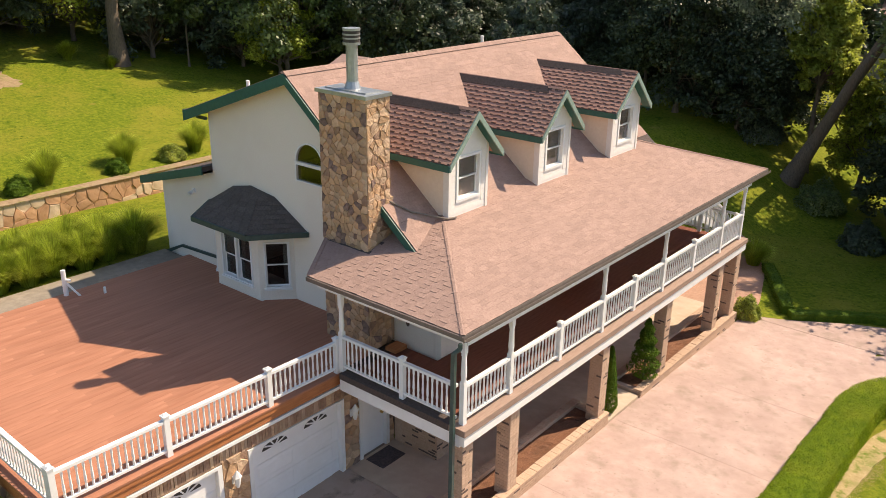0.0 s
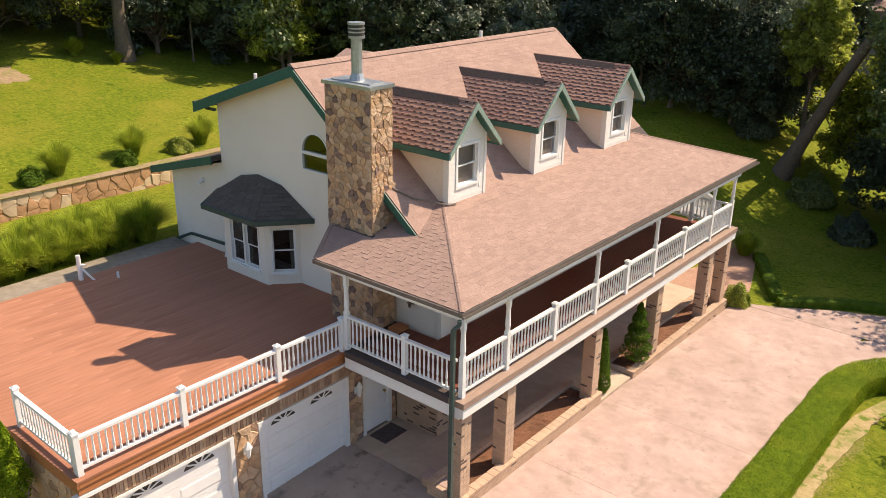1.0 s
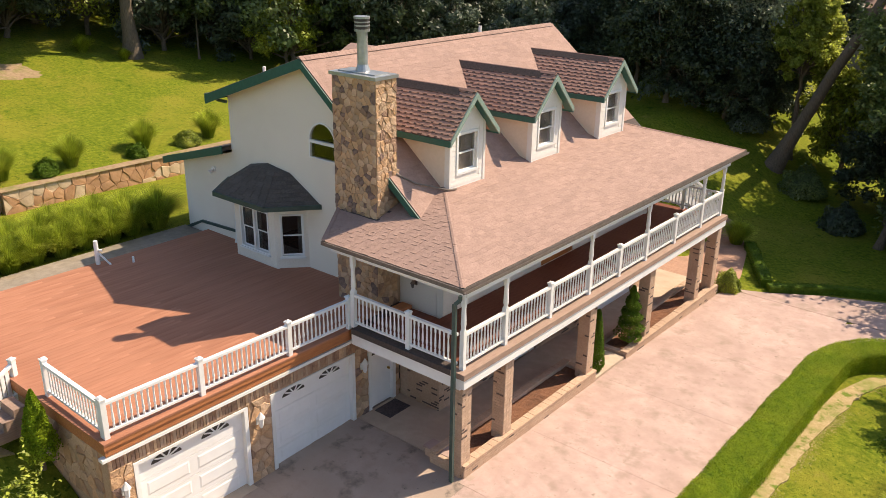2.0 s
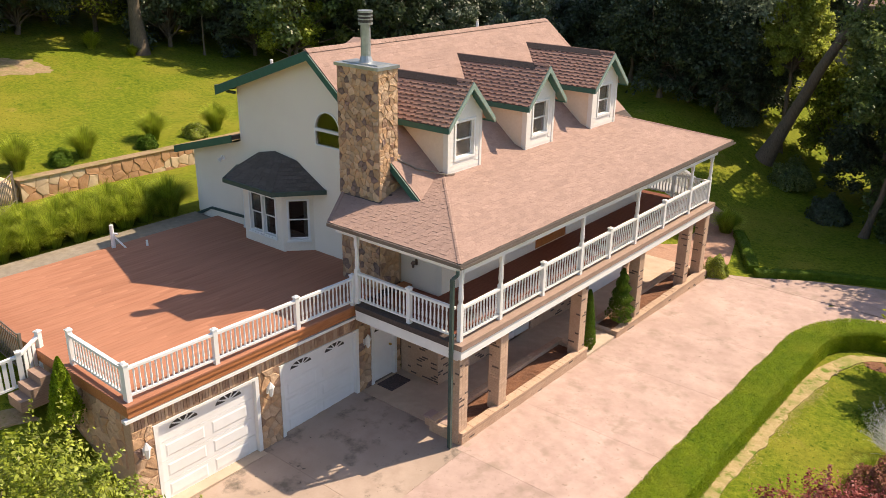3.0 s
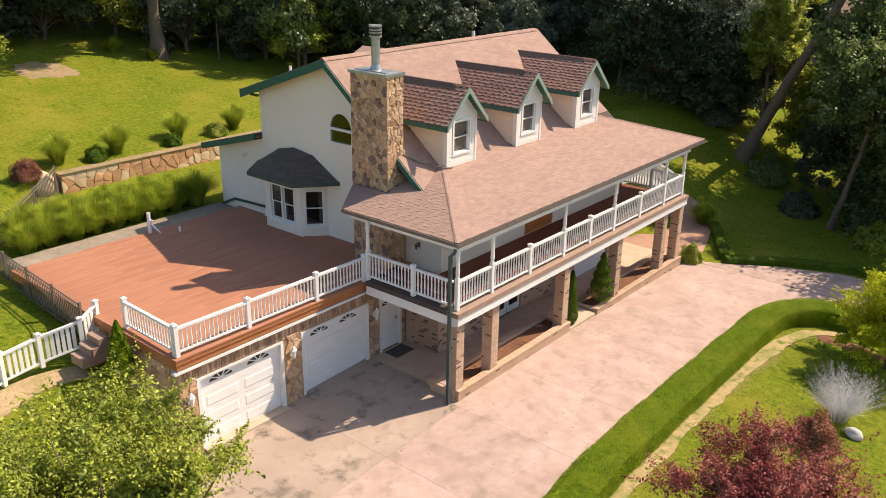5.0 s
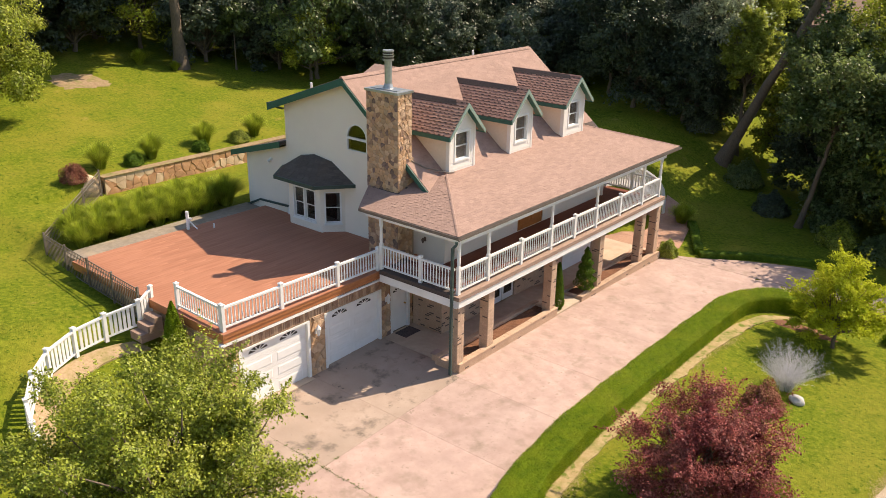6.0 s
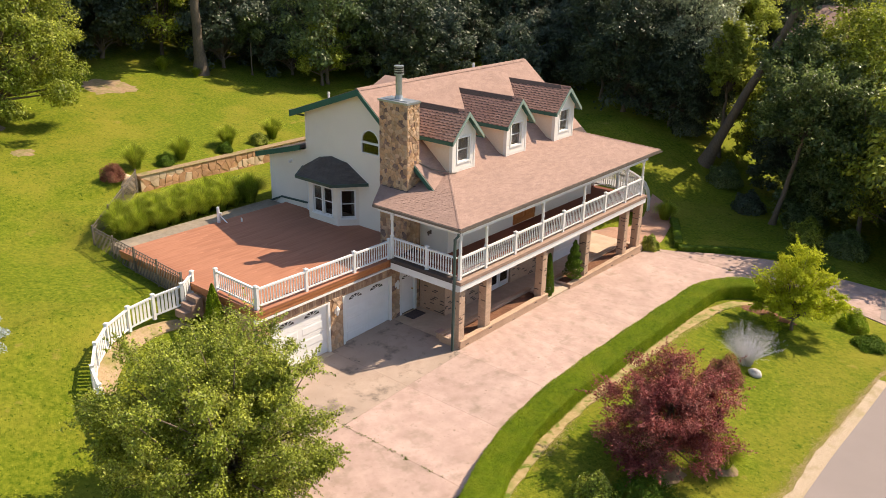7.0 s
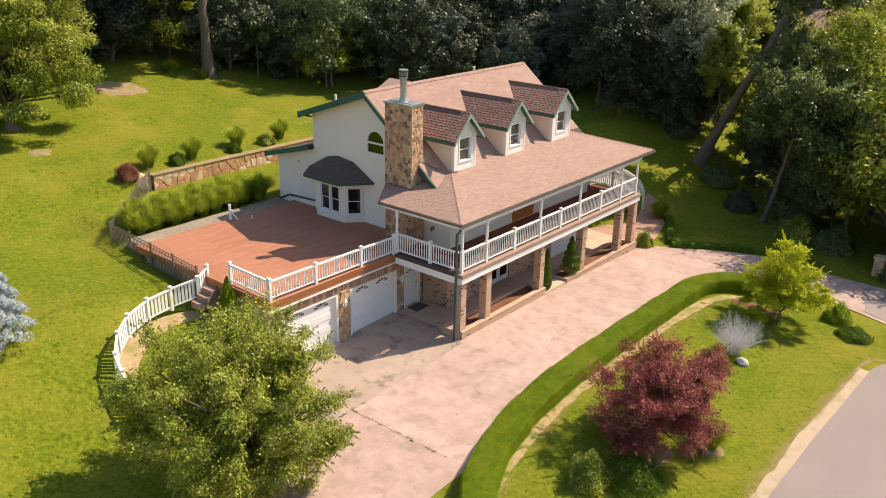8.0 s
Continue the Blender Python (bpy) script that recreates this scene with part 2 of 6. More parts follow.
    bm.normal_update()
    bm.to_mesh(me)
    bm.free()
    me.materials.append(mat)
    ob = new(name, me)
    ob.parent = parent
    return tagged(ob, label)


def structure(name, bm, mat, label, category):
    return tagged(part(name, bm, mat), label, category, kind="structure")


def raw_mesh(name, verts, faces, mat):
    me = bpy.data.meshes.new(name)
    me.from_pydata(verts, [], faces)
    me.materials.append(mat)
    return me


def piece(name, me, parent, x, y, z, rz=0.0, rx=0.0, ry=0.0, scale=(1, 1, 1)):
    """An object of its own on a shared mesh, placed in the world's metres under its parent."""
    ob = new(name, me)
    ob.parent = parent
    ob.location = Vector((x, y, z)) - (world_place(parent) if parent else Vector((0, 0, 0)))
    ob.rotation_euler = (rx, ry, rz)
    ob.scale = scale
    return ob


BOX_FACES = ((0, 3, 2, 1), (4, 5, 6, 7), (0, 1, 5, 4), (1, 2, 6, 5), (2, 3, 7, 6), (3, 0, 4, 7))


def hexa(bm, pts):
    v = [bm.verts.new(p) for p in pts]
    for f in BOX_FACES:
        bm.faces.new([v[i] for i in f])
    return v


def box(bm, x0, x1, y0, y1, z0, z1):
    return hexa(bm, [(x0, y0, z0), (x1, y0, z0), (x1, y1, z0), (x0, y1, z0), (x0, y0, z1), (x1, y0, z1), (x1, y1, z1), (x0, y1, z1)])


def prism(bm, poly, vec):
    """A polygon of 3D points pushed along vec."""
    a = [bm.verts.new(p) for p in poly]
    b = [bm.verts.new(Vector(p) + Vector(vec)) for p in poly]
    bm.faces.new(a)
    bm.faces.new(b[::-1])
    for i in range(len(a)):
        j = (i + 1) % len(a)
        bm.faces.new((a[i], b[i], b[j], a[j]))
    bmesh.ops.recalc_face_normals(bm, faces=bm.faces)


def tube(bm, a, b, r0, r1, n=8, cap=True):
    a, b = Vector(a), Vector(b)
    q = (b - a).to_track_quat("Z", "Y")
    rings = []
    for p, r in ((a, r0), (b, r1)):
        rings.append([bm.verts.new(p + q @ Vector((r * math.cos(k * math.tau / n), r * math.sin(k * math.tau / n), 0))) for k in range(n)])
    for k in range(n):
        bm.faces.new((rings[0][k], rings[0][(k + 1) % n], rings[1][(k + 1) % n], rings[1][k]))
    if cap:
        bm.faces.new(rings[0][::-1])
        bm.faces.new(rings[1])


def made(fn, *args):
    bm = bmesh.new()
    fn(bm, *args)
    return bm


class Face:
    """A wall's own measures: u along it, d out of it, z up."""

    def __init__(self, ox, oy, ux, uy):
        n = math.hypot(ux, uy)
        self.o, self.u = Vector((ox, oy, 0)), Vector((ux / n, uy / n, 0))
        self.n = Vector((self.u.y, -self.u.x, 0))

    def at(self, u, d, z):
        return self.o + self.u * u + self.n * d + Vector((0, 0, z))

    def box(self, bm, u0, u1, d0, d1, z0, z1):
        return hexa(bm, [self.at(u0, d1, z0), self.at(u1, d1, z0), self.at(u1, d0, z0), self.at(u0, d0, z0),
                         self.at(u0, d1, z1), self.at(u1, d1, z1), self.at(u1, d0, z1), self.at(u0, d0, z1)])

    def wall(self, bm, u0, u1, z0, z1, holes=(), thick=0.2):
        us = sorted({u0, u1, *(v for h in holes for v in h[:2] if u0 < v < u1)})
        zs = sorted({z0, z1, *(v for h in holes for v in h[2:] if z0 < v < z1)})

        def solid(i, j):
            if not (0 <= i < len(us) - 1 and 0 <= j < len(zs) - 1):
                return False
            mu, mz = (us[i] + us[i + 1]) / 2, (zs[j] + zs[j + 1]) / 2
            return not any(h[0] < mu < h[1] and h[2] < mz < h[3] for h in holes)

        made_verts = {}

        def vert(i, j, d):
            if (i, j, d) not in made_verts:
                made_verts[i, j, d] = bm.verts.new(self.at(us[i], d, zs[j]))
            return made_verts[i, j, d]

        for i in range(len(us) - 1):
            for j in range(len(zs) - 1):
                if solid(i, j):
                    for d, flip in ((0.0, 1), (-thick, -1)):
                        bm.faces.new([vert(i, j, d), vert(i + 1, j, d), vert(i + 1, j + 1, d), vert(i, j + 1, d)][::flip])
                    for di, dj, p, q in ((-1, 0, (i, j + 1), (i, j)), (1, 0, (i + 1, j), (i + 1, j + 1)), (0, -1, (i, j), (i + 1, j)), (0, 1, (i + 1, j + 1), (i, j + 1))):
                        if not solid(i + di, j + dj):
                            bm.faces.new((vert(*p, 0.0), vert(*p, -thick), vert(*q, -thick), vert(*q, 0.0)))


def window(face, parent, u0, u1, z0, z1, trim=0.09, sill=True, glass=None, blind=False, label="white double-hung sash window"):
    """A window in a hole of that size: trim, two sashes and their panes."""
    bm = bmesh.new()
    t = trim
    e = 0.004
    for a, b, c, d in ((u0 - t, u0 + e, z0 - t, z1 + t), (u1 - e, u1 + t, z0 - t, z1 + t), (u0 + e, u1 - e, z1 - e, z1 + t), (u0 + e, u1 - e, z0 - t, z0 + e)):
        face.box(bm, a, b, -0.12, 0.03, c, d)
    w = part("window", bm, WHITE, parent, label)
    mid = (z0 + z1) / 2
    for k, (lo, hi, d) in enumerate(((z0, mid + 0.02, -0.07), (mid - 0.02, z1, -0.04))):
        bm = bmesh.new()
        s = 0.034
        for a, b, c, e in ((u0, u0 + s, lo, hi), (u1 - s, u1, lo, hi), (u0 + s, u1 - s, hi - s, hi), (u0 + s, u1 - s, lo, lo + s)):
            face.box(bm, a, b, d - 0.03, d, c, e)
        part("sash", bm, WHITE, w)
        bm = bmesh.new()
        face.box(bm, u0 + s, u1 - s, d - 0.02, d - 0.012, lo + s, hi - s)
        part("pane", bm, glass or GLASS, w).visible_shadow = False
    if blind:
        bm = bmesh.new()
        face.box(bm, u0 + 0.01, u1 - 0.01, -0.145, -0.135, z0 + 0.02, z1 - 0.01)
        part("blind", bm, BLIND, w, "pale drawn blind")
    if sill:
        bm = bmesh.new()
        face.box(bm, u0 - t - 0.03, u1 + t + 0.03, -0.02, 0.07, z0 - t - 0.045, z0 - t)
        part("sill", bm, WHITE, w)
    return w


# ---- lie of the land ----
def ramp(a, b, v):
    k = min(1.0, max(0.0, (v - a) / (b - a)))
    return k * k * (3 - 2 * k)


def land(x, y):
    """The ground's height."""
    z = 0.012 * max(y, -14) if y < 0 else -0.0013 * min(y, 26) ** 2
    z -= 0.065 * min(max(x - 6.0, 0), 6.5)
    # the drive falls away from the porch towards the garage corner
    z -= 0.026 * min(max(-y, 0), 8) * ramp(-6.5, -3.8, x) * ramp(7.5, 5.0, x)
    south = 1 - ramp(-6.45, -6.0, y)
    north = ramp(14.5, 17, y)
    foot = -5.2 + 2.7 * south + 2.6 * north
    hill = 2.45 * min(max((foot - x) / 6.6, 0), 1)
    hill += 0.02 * min(max(-10 - x, 0), 9)
    upper = max(-19 - x, 0)
    step = 1.0 if x < -18.78 else 0.0
    bank = ramp(-5.5, -1.0, y)
    hill += 0.78 * (step * bank + (1 - bank) * ramp(15, 24, -x))
    hill += 0.125 * min(upper, 60) + 0.05 * max(upper - 16, 0)
    hill += north * 0.10 * min(max(y - 18, 0), 40) * ramp(2, -6, x) if x < 2 else 0
    hill -= 0.28 * south * ramp(-11, -7.2, y) * ramp(-20, -16, x) * (1 - ramp(-8.5, -6.5, x))
    return z + hill


# ---- ground, drive and road ----
def spaced(lo, hi, step, far):
    n = int(round((hi - lo) / step))
    inner = [lo + (hi - lo) * k / n for k in range(n + 1)]
    return [lo - d for d in reversed(far)] + inner + [hi + d for d in far]


FAR = (2, 5, 9, 15, 25, 45, 90, 200, 500, 1500)
gx = sorted(set(spaced(-44, 20, 0.5, FAR)) | {-18.74, -18.82})
gy = spaced(-34, 44, 0.5, FAR)
gv = [(x, y, land(x, y) + 0.03 * noise.noise(Vector((x * 0.35, y * 0.35, 0)))) for y in gy for x in gx]
nx = len(gx)
gf = [(j * nx + i, j * nx + i + 1, (j + 1) * nx + i + 1, (j + 1) * nx + i) for j in range(len(gy) - 1) for i in range(nx - 1)]
ground = tagged(new("ground", raw_mesh("ground", gv, gf, GRASS)), "mown green lawn rising to a wooded hill", "ground", kind="structure")
for p in ground.data.polygons:
    p.use_smooth = True


def strip(name, left, right, mat, lift, label, category, across=6, depth=0.3, step=0.5):
    """A sheet laid over the land between two lines of (x, y), with an edge that goes down into the ground."""
    def along(line, k):
        lens = [0.0]
        for a, b in zip(line, line[1:]):
            lens.append(lens[-1] + math.dist(a, b))
        d = k * lens[-1]
        for i in range(len(line) - 1):
            if d <= lens[i + 1] or i == len(line) - 2:
                f = (d - lens[i]) / (lens[i + 1] - lens[i])
                return [line[i][j] + f * (line[i + 1][j] - line[i][j]) for j in (0, 1)]
    total = sum(math.dist(a, b) for a, b in zip(left, left[1:]))
    n = max(2, int(total / step))
    bm = bmesh.new()
    rows = []
    for i in range(n + 1):
        a, b = along(left, i / n), along(right, i / n)
        row = []
        for j in range(across + 1):
            x, y = (a[c] + (b[c] - a[c]) * j / across for c in (0, 1))
            row.append(bm.verts.new((x, y, land(x, y) + lift)))
        rows.append(row)
    for r, s in zip(rows, rows[1:]):
        for j in range(across):
            bm.faces.new((r[j], r[j + 1], s[j + 1], s[j]))
    rim = [e for e in bm.edges if e.is_boundary]
    low = bmesh.ops.extrude_edge_only(bm, edges=rim)
    bmesh.ops.translate(bm, verts=[v for v in low["geom"] if isinstance(v, bmesh.types.BMVert)], vec=(0, 0, -depth))
    bmesh.ops.recalc_face_normals(bm, faces=bm.faces)
    ob = structure(name, bm, mat, label, category)
    for p in ob.data.polygons:
        p.use_smooth = False
    return ob


# the drive is laid in slabs with open joints between them
JOINTS_Y = (-24.0, -19.0, -14.0, -10.2, -6.2, -3.15, -0.2, 2.68, 6.3, 9.9, 15.4)
for y0, y1 in zip(JOINTS_Y, JOINTS_Y[1:]):
    lefts = -3.8 if y1 <= 0.3 else 0.03
    reach = 0.205 if y1 == -0.2 else y1
    for x0, x1 in ((lefts, 0.22), (0.22, 4.25)) if y1 <= 0.3 else ((lefts, 4.25),):
        a, b, c, d = x0 + 0.003, x1 - 0.003, y0 + 0.003, (reach if x1 < 1 else y1) - 0.003
        if y1 < -6.3:
            a = max(a, -2.1 if y0 > -11 else 0.9)
            if x1 > 4:
                b = 11.45 if y1 < -12 else 8.0 if y1 < -9 else 6.3
        elif y1 < 0 and x1 > 4:
            b = 5.2 if y1 < -3 else 4.75
        strip("driveway", [(a, c), (a, d)], [(b, c), (b, d)], CONCRETE_OLD if x1 < 1 and y1 > -6.3 else CONCRETE, 0.035, "pale pinkish concrete driveway slab with stains", "driveway", 8)
strip("driveway", [(0.03, 15.42), (1.2, 16.0), (3.0, 17.3), (5.2, 18.4), (8.0, 18.6), (13.0, 19.4)], [(4.2, 15.42), (5.0, 15.45), (6.2, 15.5), (7.5, 15.4), (9.3, 15.2), (13.0, 14.4)],
      CONCRETE, 0.035, "pale pinkish concrete driveway apron to the road", "driveway", 8)
OUTER = [(7.22 - 3.1 * math.cos(k * math.pi / 12), 10.6 + 3.3 * math.sin(k * math.pi / 12)) for k in range(7)]
strip("driveway", [(4.246, 10.4), (4.246, 12.0), (4.246, 13.8), (4.246, 15.41), (5.4, 15.41), (6.6, 15.41), (7.4, 15.36), (8.7, 15.2)], [(4.26, 10.45)] + OUTER + [(8.7, 13.95)], CONCRETE, 0.035, "pale pinkish concrete driveway edge round the hedge's bend", "driveway", 4)
strip("pavement", [(-3.9, 14.9), (-2.4, 17.9), (-2.6, 20), (-3.6, 23)], [(0.2, 14.9), (0.0, 17), (-0.9, 20), (-2.4, 23)], PATH_BRICK, 0.04, "reddish brick garden path beside the house", "path", 5)
road_in = [(12.2, -30), (12.5, -10), (12.63, -1), (12.66, 3), (12.75, 6), (12.82, 9.6), (13.1, 10.5), (14.2, 11.1), (16.0, 11.5), (22.0, 11.8)]
road_out = [(18.0, -30), (18.0, -10), (18.1, -1), (18.2, 2), (18.4, 3.6), (18.8, 4.8), (19.4, 5.4), (20.2, 5.8), (21.0, 6.0), (22.0, 6.1)]
strip("road", road_in, road_out, ASPHALT, 0.03, "grey asphalt road along the lawn", "road", 6)
strip("road", [(11.1, 15.2), (13.0, 14.55), (16.0, 13.7), (22.0, 12.6)], [(10.4, 18.6), (13.0, 18.3), (16.0, 17.6), (22.0, 16.6)], ASPHALT, 0.05, "grey asphalt side road beyond the driveway apron", "road", 6)
verge_line = [(x + (b[0] - x) * k / 12, y + (b[1] - y) * k / 12) for (x, y), b in zip(road_in[:5], road_in[1:6]) for k in range(12)]
strip("verge", [(x - 0.42 + 0.16 * noise.noise(Vector((0, y * 1.3, 3))) + 0.1 * noise.noise(Vector((0, y * 4, 5))), y) for x, y in verge_line], [(x + 0.02, y) for x, y in verge_line], GRAVEL, 0.02, "strip of pale gravel along the road edge", "gravel", 3)

# ---- the house ----
GX, WF, WG, ZD = -3.62, -2.22, 1.9, 2.75
EAST = 12.95
house = thing("house", -6.0, 7.0, 0, "cream stucco house with a brown shingle roof and green trim", "house")


def main_front(x):
    return 8.72 - 0.818 * (x + 6.72)


def main_rear(x):
    return 8.72 - 0.348 * (-6.72 - x)


def porch(x):
    return 4.84 - 0.313 * x


front = Face(WF, 0, 0, 1)
gable = Face(0, WG, 1, 0)
garage = Face(GX, 0, 0, 1)
back = Face(-10.4, 0, 0, -1)

# gable wall with the arched window and the bay's opening
bm = bmesh.new()
gable.wall(bm, -10.4, -2.425, ZD - 0.35, 5.35, [(-9.2, -7.6, 3.05, 4.55)])
part("wall", bm, STUCCO, house, "cream stucco gable wall")
# the gable over it, round the window's opening
bm = bmesh.new()
XS = (-10.4, -8.6, -6.94, -6.72, -5.90, -4.6, -3.4, -2.7)
grid = [[[bm.verts.new((x, WG + d, min(z, min(main_front(x), main_rear(x)) - 0.14))) for z in (5.35, 6.02, 7.04, 9.0)] for d in (0.0, 0.2)] for x in XS]
for i in range(len(XS) - 1):
    for j in range(3):
        if j == 1 and -7 < XS[i] < -6:
            continue
        for d in (0, 1):
            bm.faces.new((grid[i][d][j], grid[i + 1][d][j], grid[i + 1][d][j + 1], grid[i][d][j + 1]))
for a, b, c in ((2, 1, 2), (4, 1, 2)):
    bm.faces.new((grid[a][0][b], grid[a][1][b], grid[a][1][c], grid[a][0][c]))
bmesh.ops.remove_doubles(bm, verts=bm.verts, dist=0.0005)
# spandrels of the round head
for side in (-1, 1):
    c = -6.42
    arc = [(c + side * 0.52 * math.sin(k * math.pi / 12), WG, 6.52 + 0.52 * math.cos(k * math.pi / 12)) for k in range(7)]
    prism(bm, arc + [(c + side * 0.52, WG, 7.04)], (0, 0.2, 0))
part("wall", bm, STUCCO, house, "cream stucco gable wall")
bm = bmesh.new()
front.wall(bm, WG, EAST, ZD - 0.35, 5.3, [(6.35, 8.1, ZD, 4.85), (3.2, 4.3, 3.6, 4.75), (10.1, 11.3, 3.6, 4.75)])
part("wall", bm, STUCCO, house, "cream stucco porch wall")
bm = bmesh.new()
back.wall(bm, -EAST + 0.21, -WG - 0.21, 2.0, main_rear(-10.4) - 0.14)
part("wall", bm, STUCCO, house)
bm = bmesh.new()
prism(bm, [(-10.4, EAST, 2.0), (-2.2, EAST, 2.0), (-2.2, EAST, 5.3), (-2.6, EAST, 5.3), (-6.72, EAST, 8.56), (-10.4, EAST, 7.28)], (0, -0.2, 0))
part("wall", bm, STUCCO, house)
# low shed wing
bm = bmesh.new()
prism(bm, [(-12.96, WG, 2.2), (-10.4, WG, 2.2), (-10.4, WG, 5.55), (-12.96, WG, 4.85)], (0, 6.0, 0))
part("wall", bm, STUCCO, house, "cream stucco wall of the low wing")
bm = bmesh.new()
prism(bm, [(-13.48, 1.55, 4.77), (-10.42, 1.55, 5.62), (-10.42, 1.55, 5.76), (-13.48, 1.55, 4.91)], (0, 6.6, 0))
part("roof", bm, SHINGLE_DARK, house, "dark shed roof of the low wing")
bm = bmesh.new()
prism(bm, [(-13.5, 1.5, 4.72), (-10.36, 1.5, 5.57), (-10.36, 1.5, 5.81), (-13.5, 1.5, 4.95)], (0, 0.045, 0))
part("bargeboard", bm, GREEN, house, "dark green bargeboard")
# inner floors keep the rooms dark behind the glass
bm = bmesh.new()
box(bm, -10.2, -2.45, 2.12, EAST - 0.22, 2.3, 2.6)
box(bm, -10.2, -2.6, 2.12, EAST - 0.22, 5.30, 5.34)
part("inner_floor", bm, DARK, house)

# roof slabs
T = 0.13
RW, RE, EW, EE = 1.5, 13.3, -0.15, 15.54


def slab(pts, mat=SHINGLE_DARK, name="roof", label=""):
    bm = bmesh.new()
    prism(bm, pts, (0, 0, -T))
    return part(name, bm, mat, house, label)


XB = -3.2
slab([(-6.72, RW, 8.72), (XB, RW, main_front(XB)), (XB, RE, main_front(XB)), (-6.72, RE, 8.72)])
slab([(XB, RW, main_front(XB)), (-2.5, RW, main_front(-2.5)), (XB, 3.0, main_front(XB))])
slab([(XB, RE, main_front(XB)), (XB, 12.4, main_front(XB)), (-2.5, RE, main_front(-2.5))])
slab([(-6.72, RW, 8.72), (-6.72, RE, 8.72), (-10.85, RE, main_rear(-10.85)), (-10.85, RW, main_rear(-10.85))], SHINGLE, label="brown shingled rear roof slope")
HX, HYW, HYE = XB, EW - XB, EE + XB
slab([(0, EW, 4.84), (0, EE, 4.84), (HX, HYE, porch(HX)), (HX, HYW, porch(HX))])
slab([(0, EW, 4.84), (-1.9, EW + 1.9, porch(-1.9)), (-5.0, EW + 1.9, porch(-1.9)), (-5.0, 1.06, 4.84 + 0.313 * (1.06 - EW)), (-4.3, EW, 4.84)])
slab([(-1.9, EW + 1.9, porch(-1.9)), (HX, HYW, porch(HX)), (HX, EW + 1.9, porch(-1.9))])
slab([(0, EE, 4.84), (-4.3, EE, 4.84), (-4.3, EE - 2.4, porch(-2.4)), (-2.4, EE - 2.4, porch(-2.4))], SHINGLE)
slab([(-2.4, EE - 2.4, porch(-2.4)), (HX, EE - 2.4, porch(-2.4)), (HX, HYE, porch(HX))], SHINGLE)
# rear cross gable behind the ridge
bm = bmesh.new()
prism(bm, [(-7.9, 4.75, 8.05), (-7.9, 5.75, 8.50), (-7.9, 6.75, 8.05)], (-1.3, 0, 0))
part("roof", bm, SHINGLE, house, "brown shingled rear cross gable")
# porch ceiling
bm = bmesh.new()
box(bm, WF, -0.12, -0.02, 14.3, 4.64, 4.68)
box(bm, -4.2, WF, -0.02, WG - 0.02, 4.64, 4.68)
part("ceiling", bm, SIDING, house, "cream porch ceiling")


def courses(o, s, r, width, height, inside, tab, expo, thick, rng, rest=0.006, span=None, uneven=0.0):
    """Overlapping shingle tabs on a roof plane: o a corner at the eave, s along it, r up the slope."""
    o, s, r = Vector(o), Vector(s).normalized(), Vector(r).normalized()
    n = s.cross(r)
    if n.z < 0:
        n = -n
    out = []
    k = 0
    while k * expo < height:
        u = -tab * rng.random()
        odd = k % 2 == 0
        while u < width:
            w = tab * rng.uniform(0.75, 1.25)
            r0 = k * expo + rng.uniform(-0.008, 0.008)
            if inside(u + w / 2, r0 + expo / 2):
                h = thick * rng.uniform(0.75, 1.25) + (uneven * rng.uniform(0.4, 1.3) if odd else 0)
                odd = not odd
                lo, hi = span(r0 + expo / 2) if span else (0, width)
                a, b = max(u, 0, lo) + 0.0005, min(u + w, width, hi) - 0.0005
                if b - a > 0.03:
                    top = min(r0 + expo + 0.03, height)
                    out.append([o + s * uu + r * rr + n * hh for uu, rr, hh in
                                ((a, r0, 0.002), (b, r0, 0.002), (b, top, 0.0), (a, top, 0.0), (a, r0, h), (b, r0, h), (b, top, rest), (a, top, rest))])
            u += w
        k += 1
    return out


def thick_courses(o, s, r, width, height, end):
    """Laminated shingles: tabs of two lengths over a dark layer that shows between them."""
    o, s, r = Vector(o), Vector(s).normalized(), Vector(r).normalized()
    n = s.cross(r)
    n = -n if n.z < 0 else n

    def cell(a, b, lo, hi, h0, h1):
        return [o + s * u + r * v + n * h for u, v, h in ((a, lo, 0.0), (b, lo, 0.0), (b, hi, 0.0), (a, hi, 0.0), (a, lo, h0), (b, lo, h0), (b, hi, h1), (a, hi, h1))]

    tabs, dark = [], []
    k, expo = 0, 0.124
    while k * expo < height:
        r0 = k * expo
        w1, top = min(width, end(r0 + 0.07)), min(r0 + expo + 0.02, height)
        dark.append(cell(0, w1, r0 - 0.004, min(r0 + 0.09, height), 0.012, 0.010))
        u = -0.2 * rng.random()
        short = rng.random() < 0.5
        while u < w1:
            w = rng.uniform(0.07, 0.15) if short else rng.uniform(0.09, 0.19)
            a, b = max(u, 0) + 0.001, min(u + w, w1) - 0.001
            lo = r0 + (rng.uniform(0.032, 0.052) if short else rng.uniform(0.002, 0.012))
            if b - a > 0.02 and top - lo > 0.03:
                tabs.append(cell(a, b, lo, top, rng.uniform(0.022, 0.028), 0.008))
            u += w
            short = not short
        k += 1
    return tabs, dark


TAB_FACES = ((4, 5, 6, 7), (0, 1, 5, 4), (1, 2, 6, 5), (3, 0, 4, 7))


def joined(name, cells, faces, mat, parent, label=""):
    """Many small cells of eight corners as one mesh of kind stuff."""
    at = world_place(parent)
    verts = [tuple(Vector(p) - at) for c in cells for p in c]
    n = len(cells[0])
    ob = new(name, raw_mesh(name, verts, [tuple(i * n + j for j in f) for i in range(len(cells)) for f in faces], mat))
    ob.parent = parent
    return tagged(ob, label, kind="stuff")


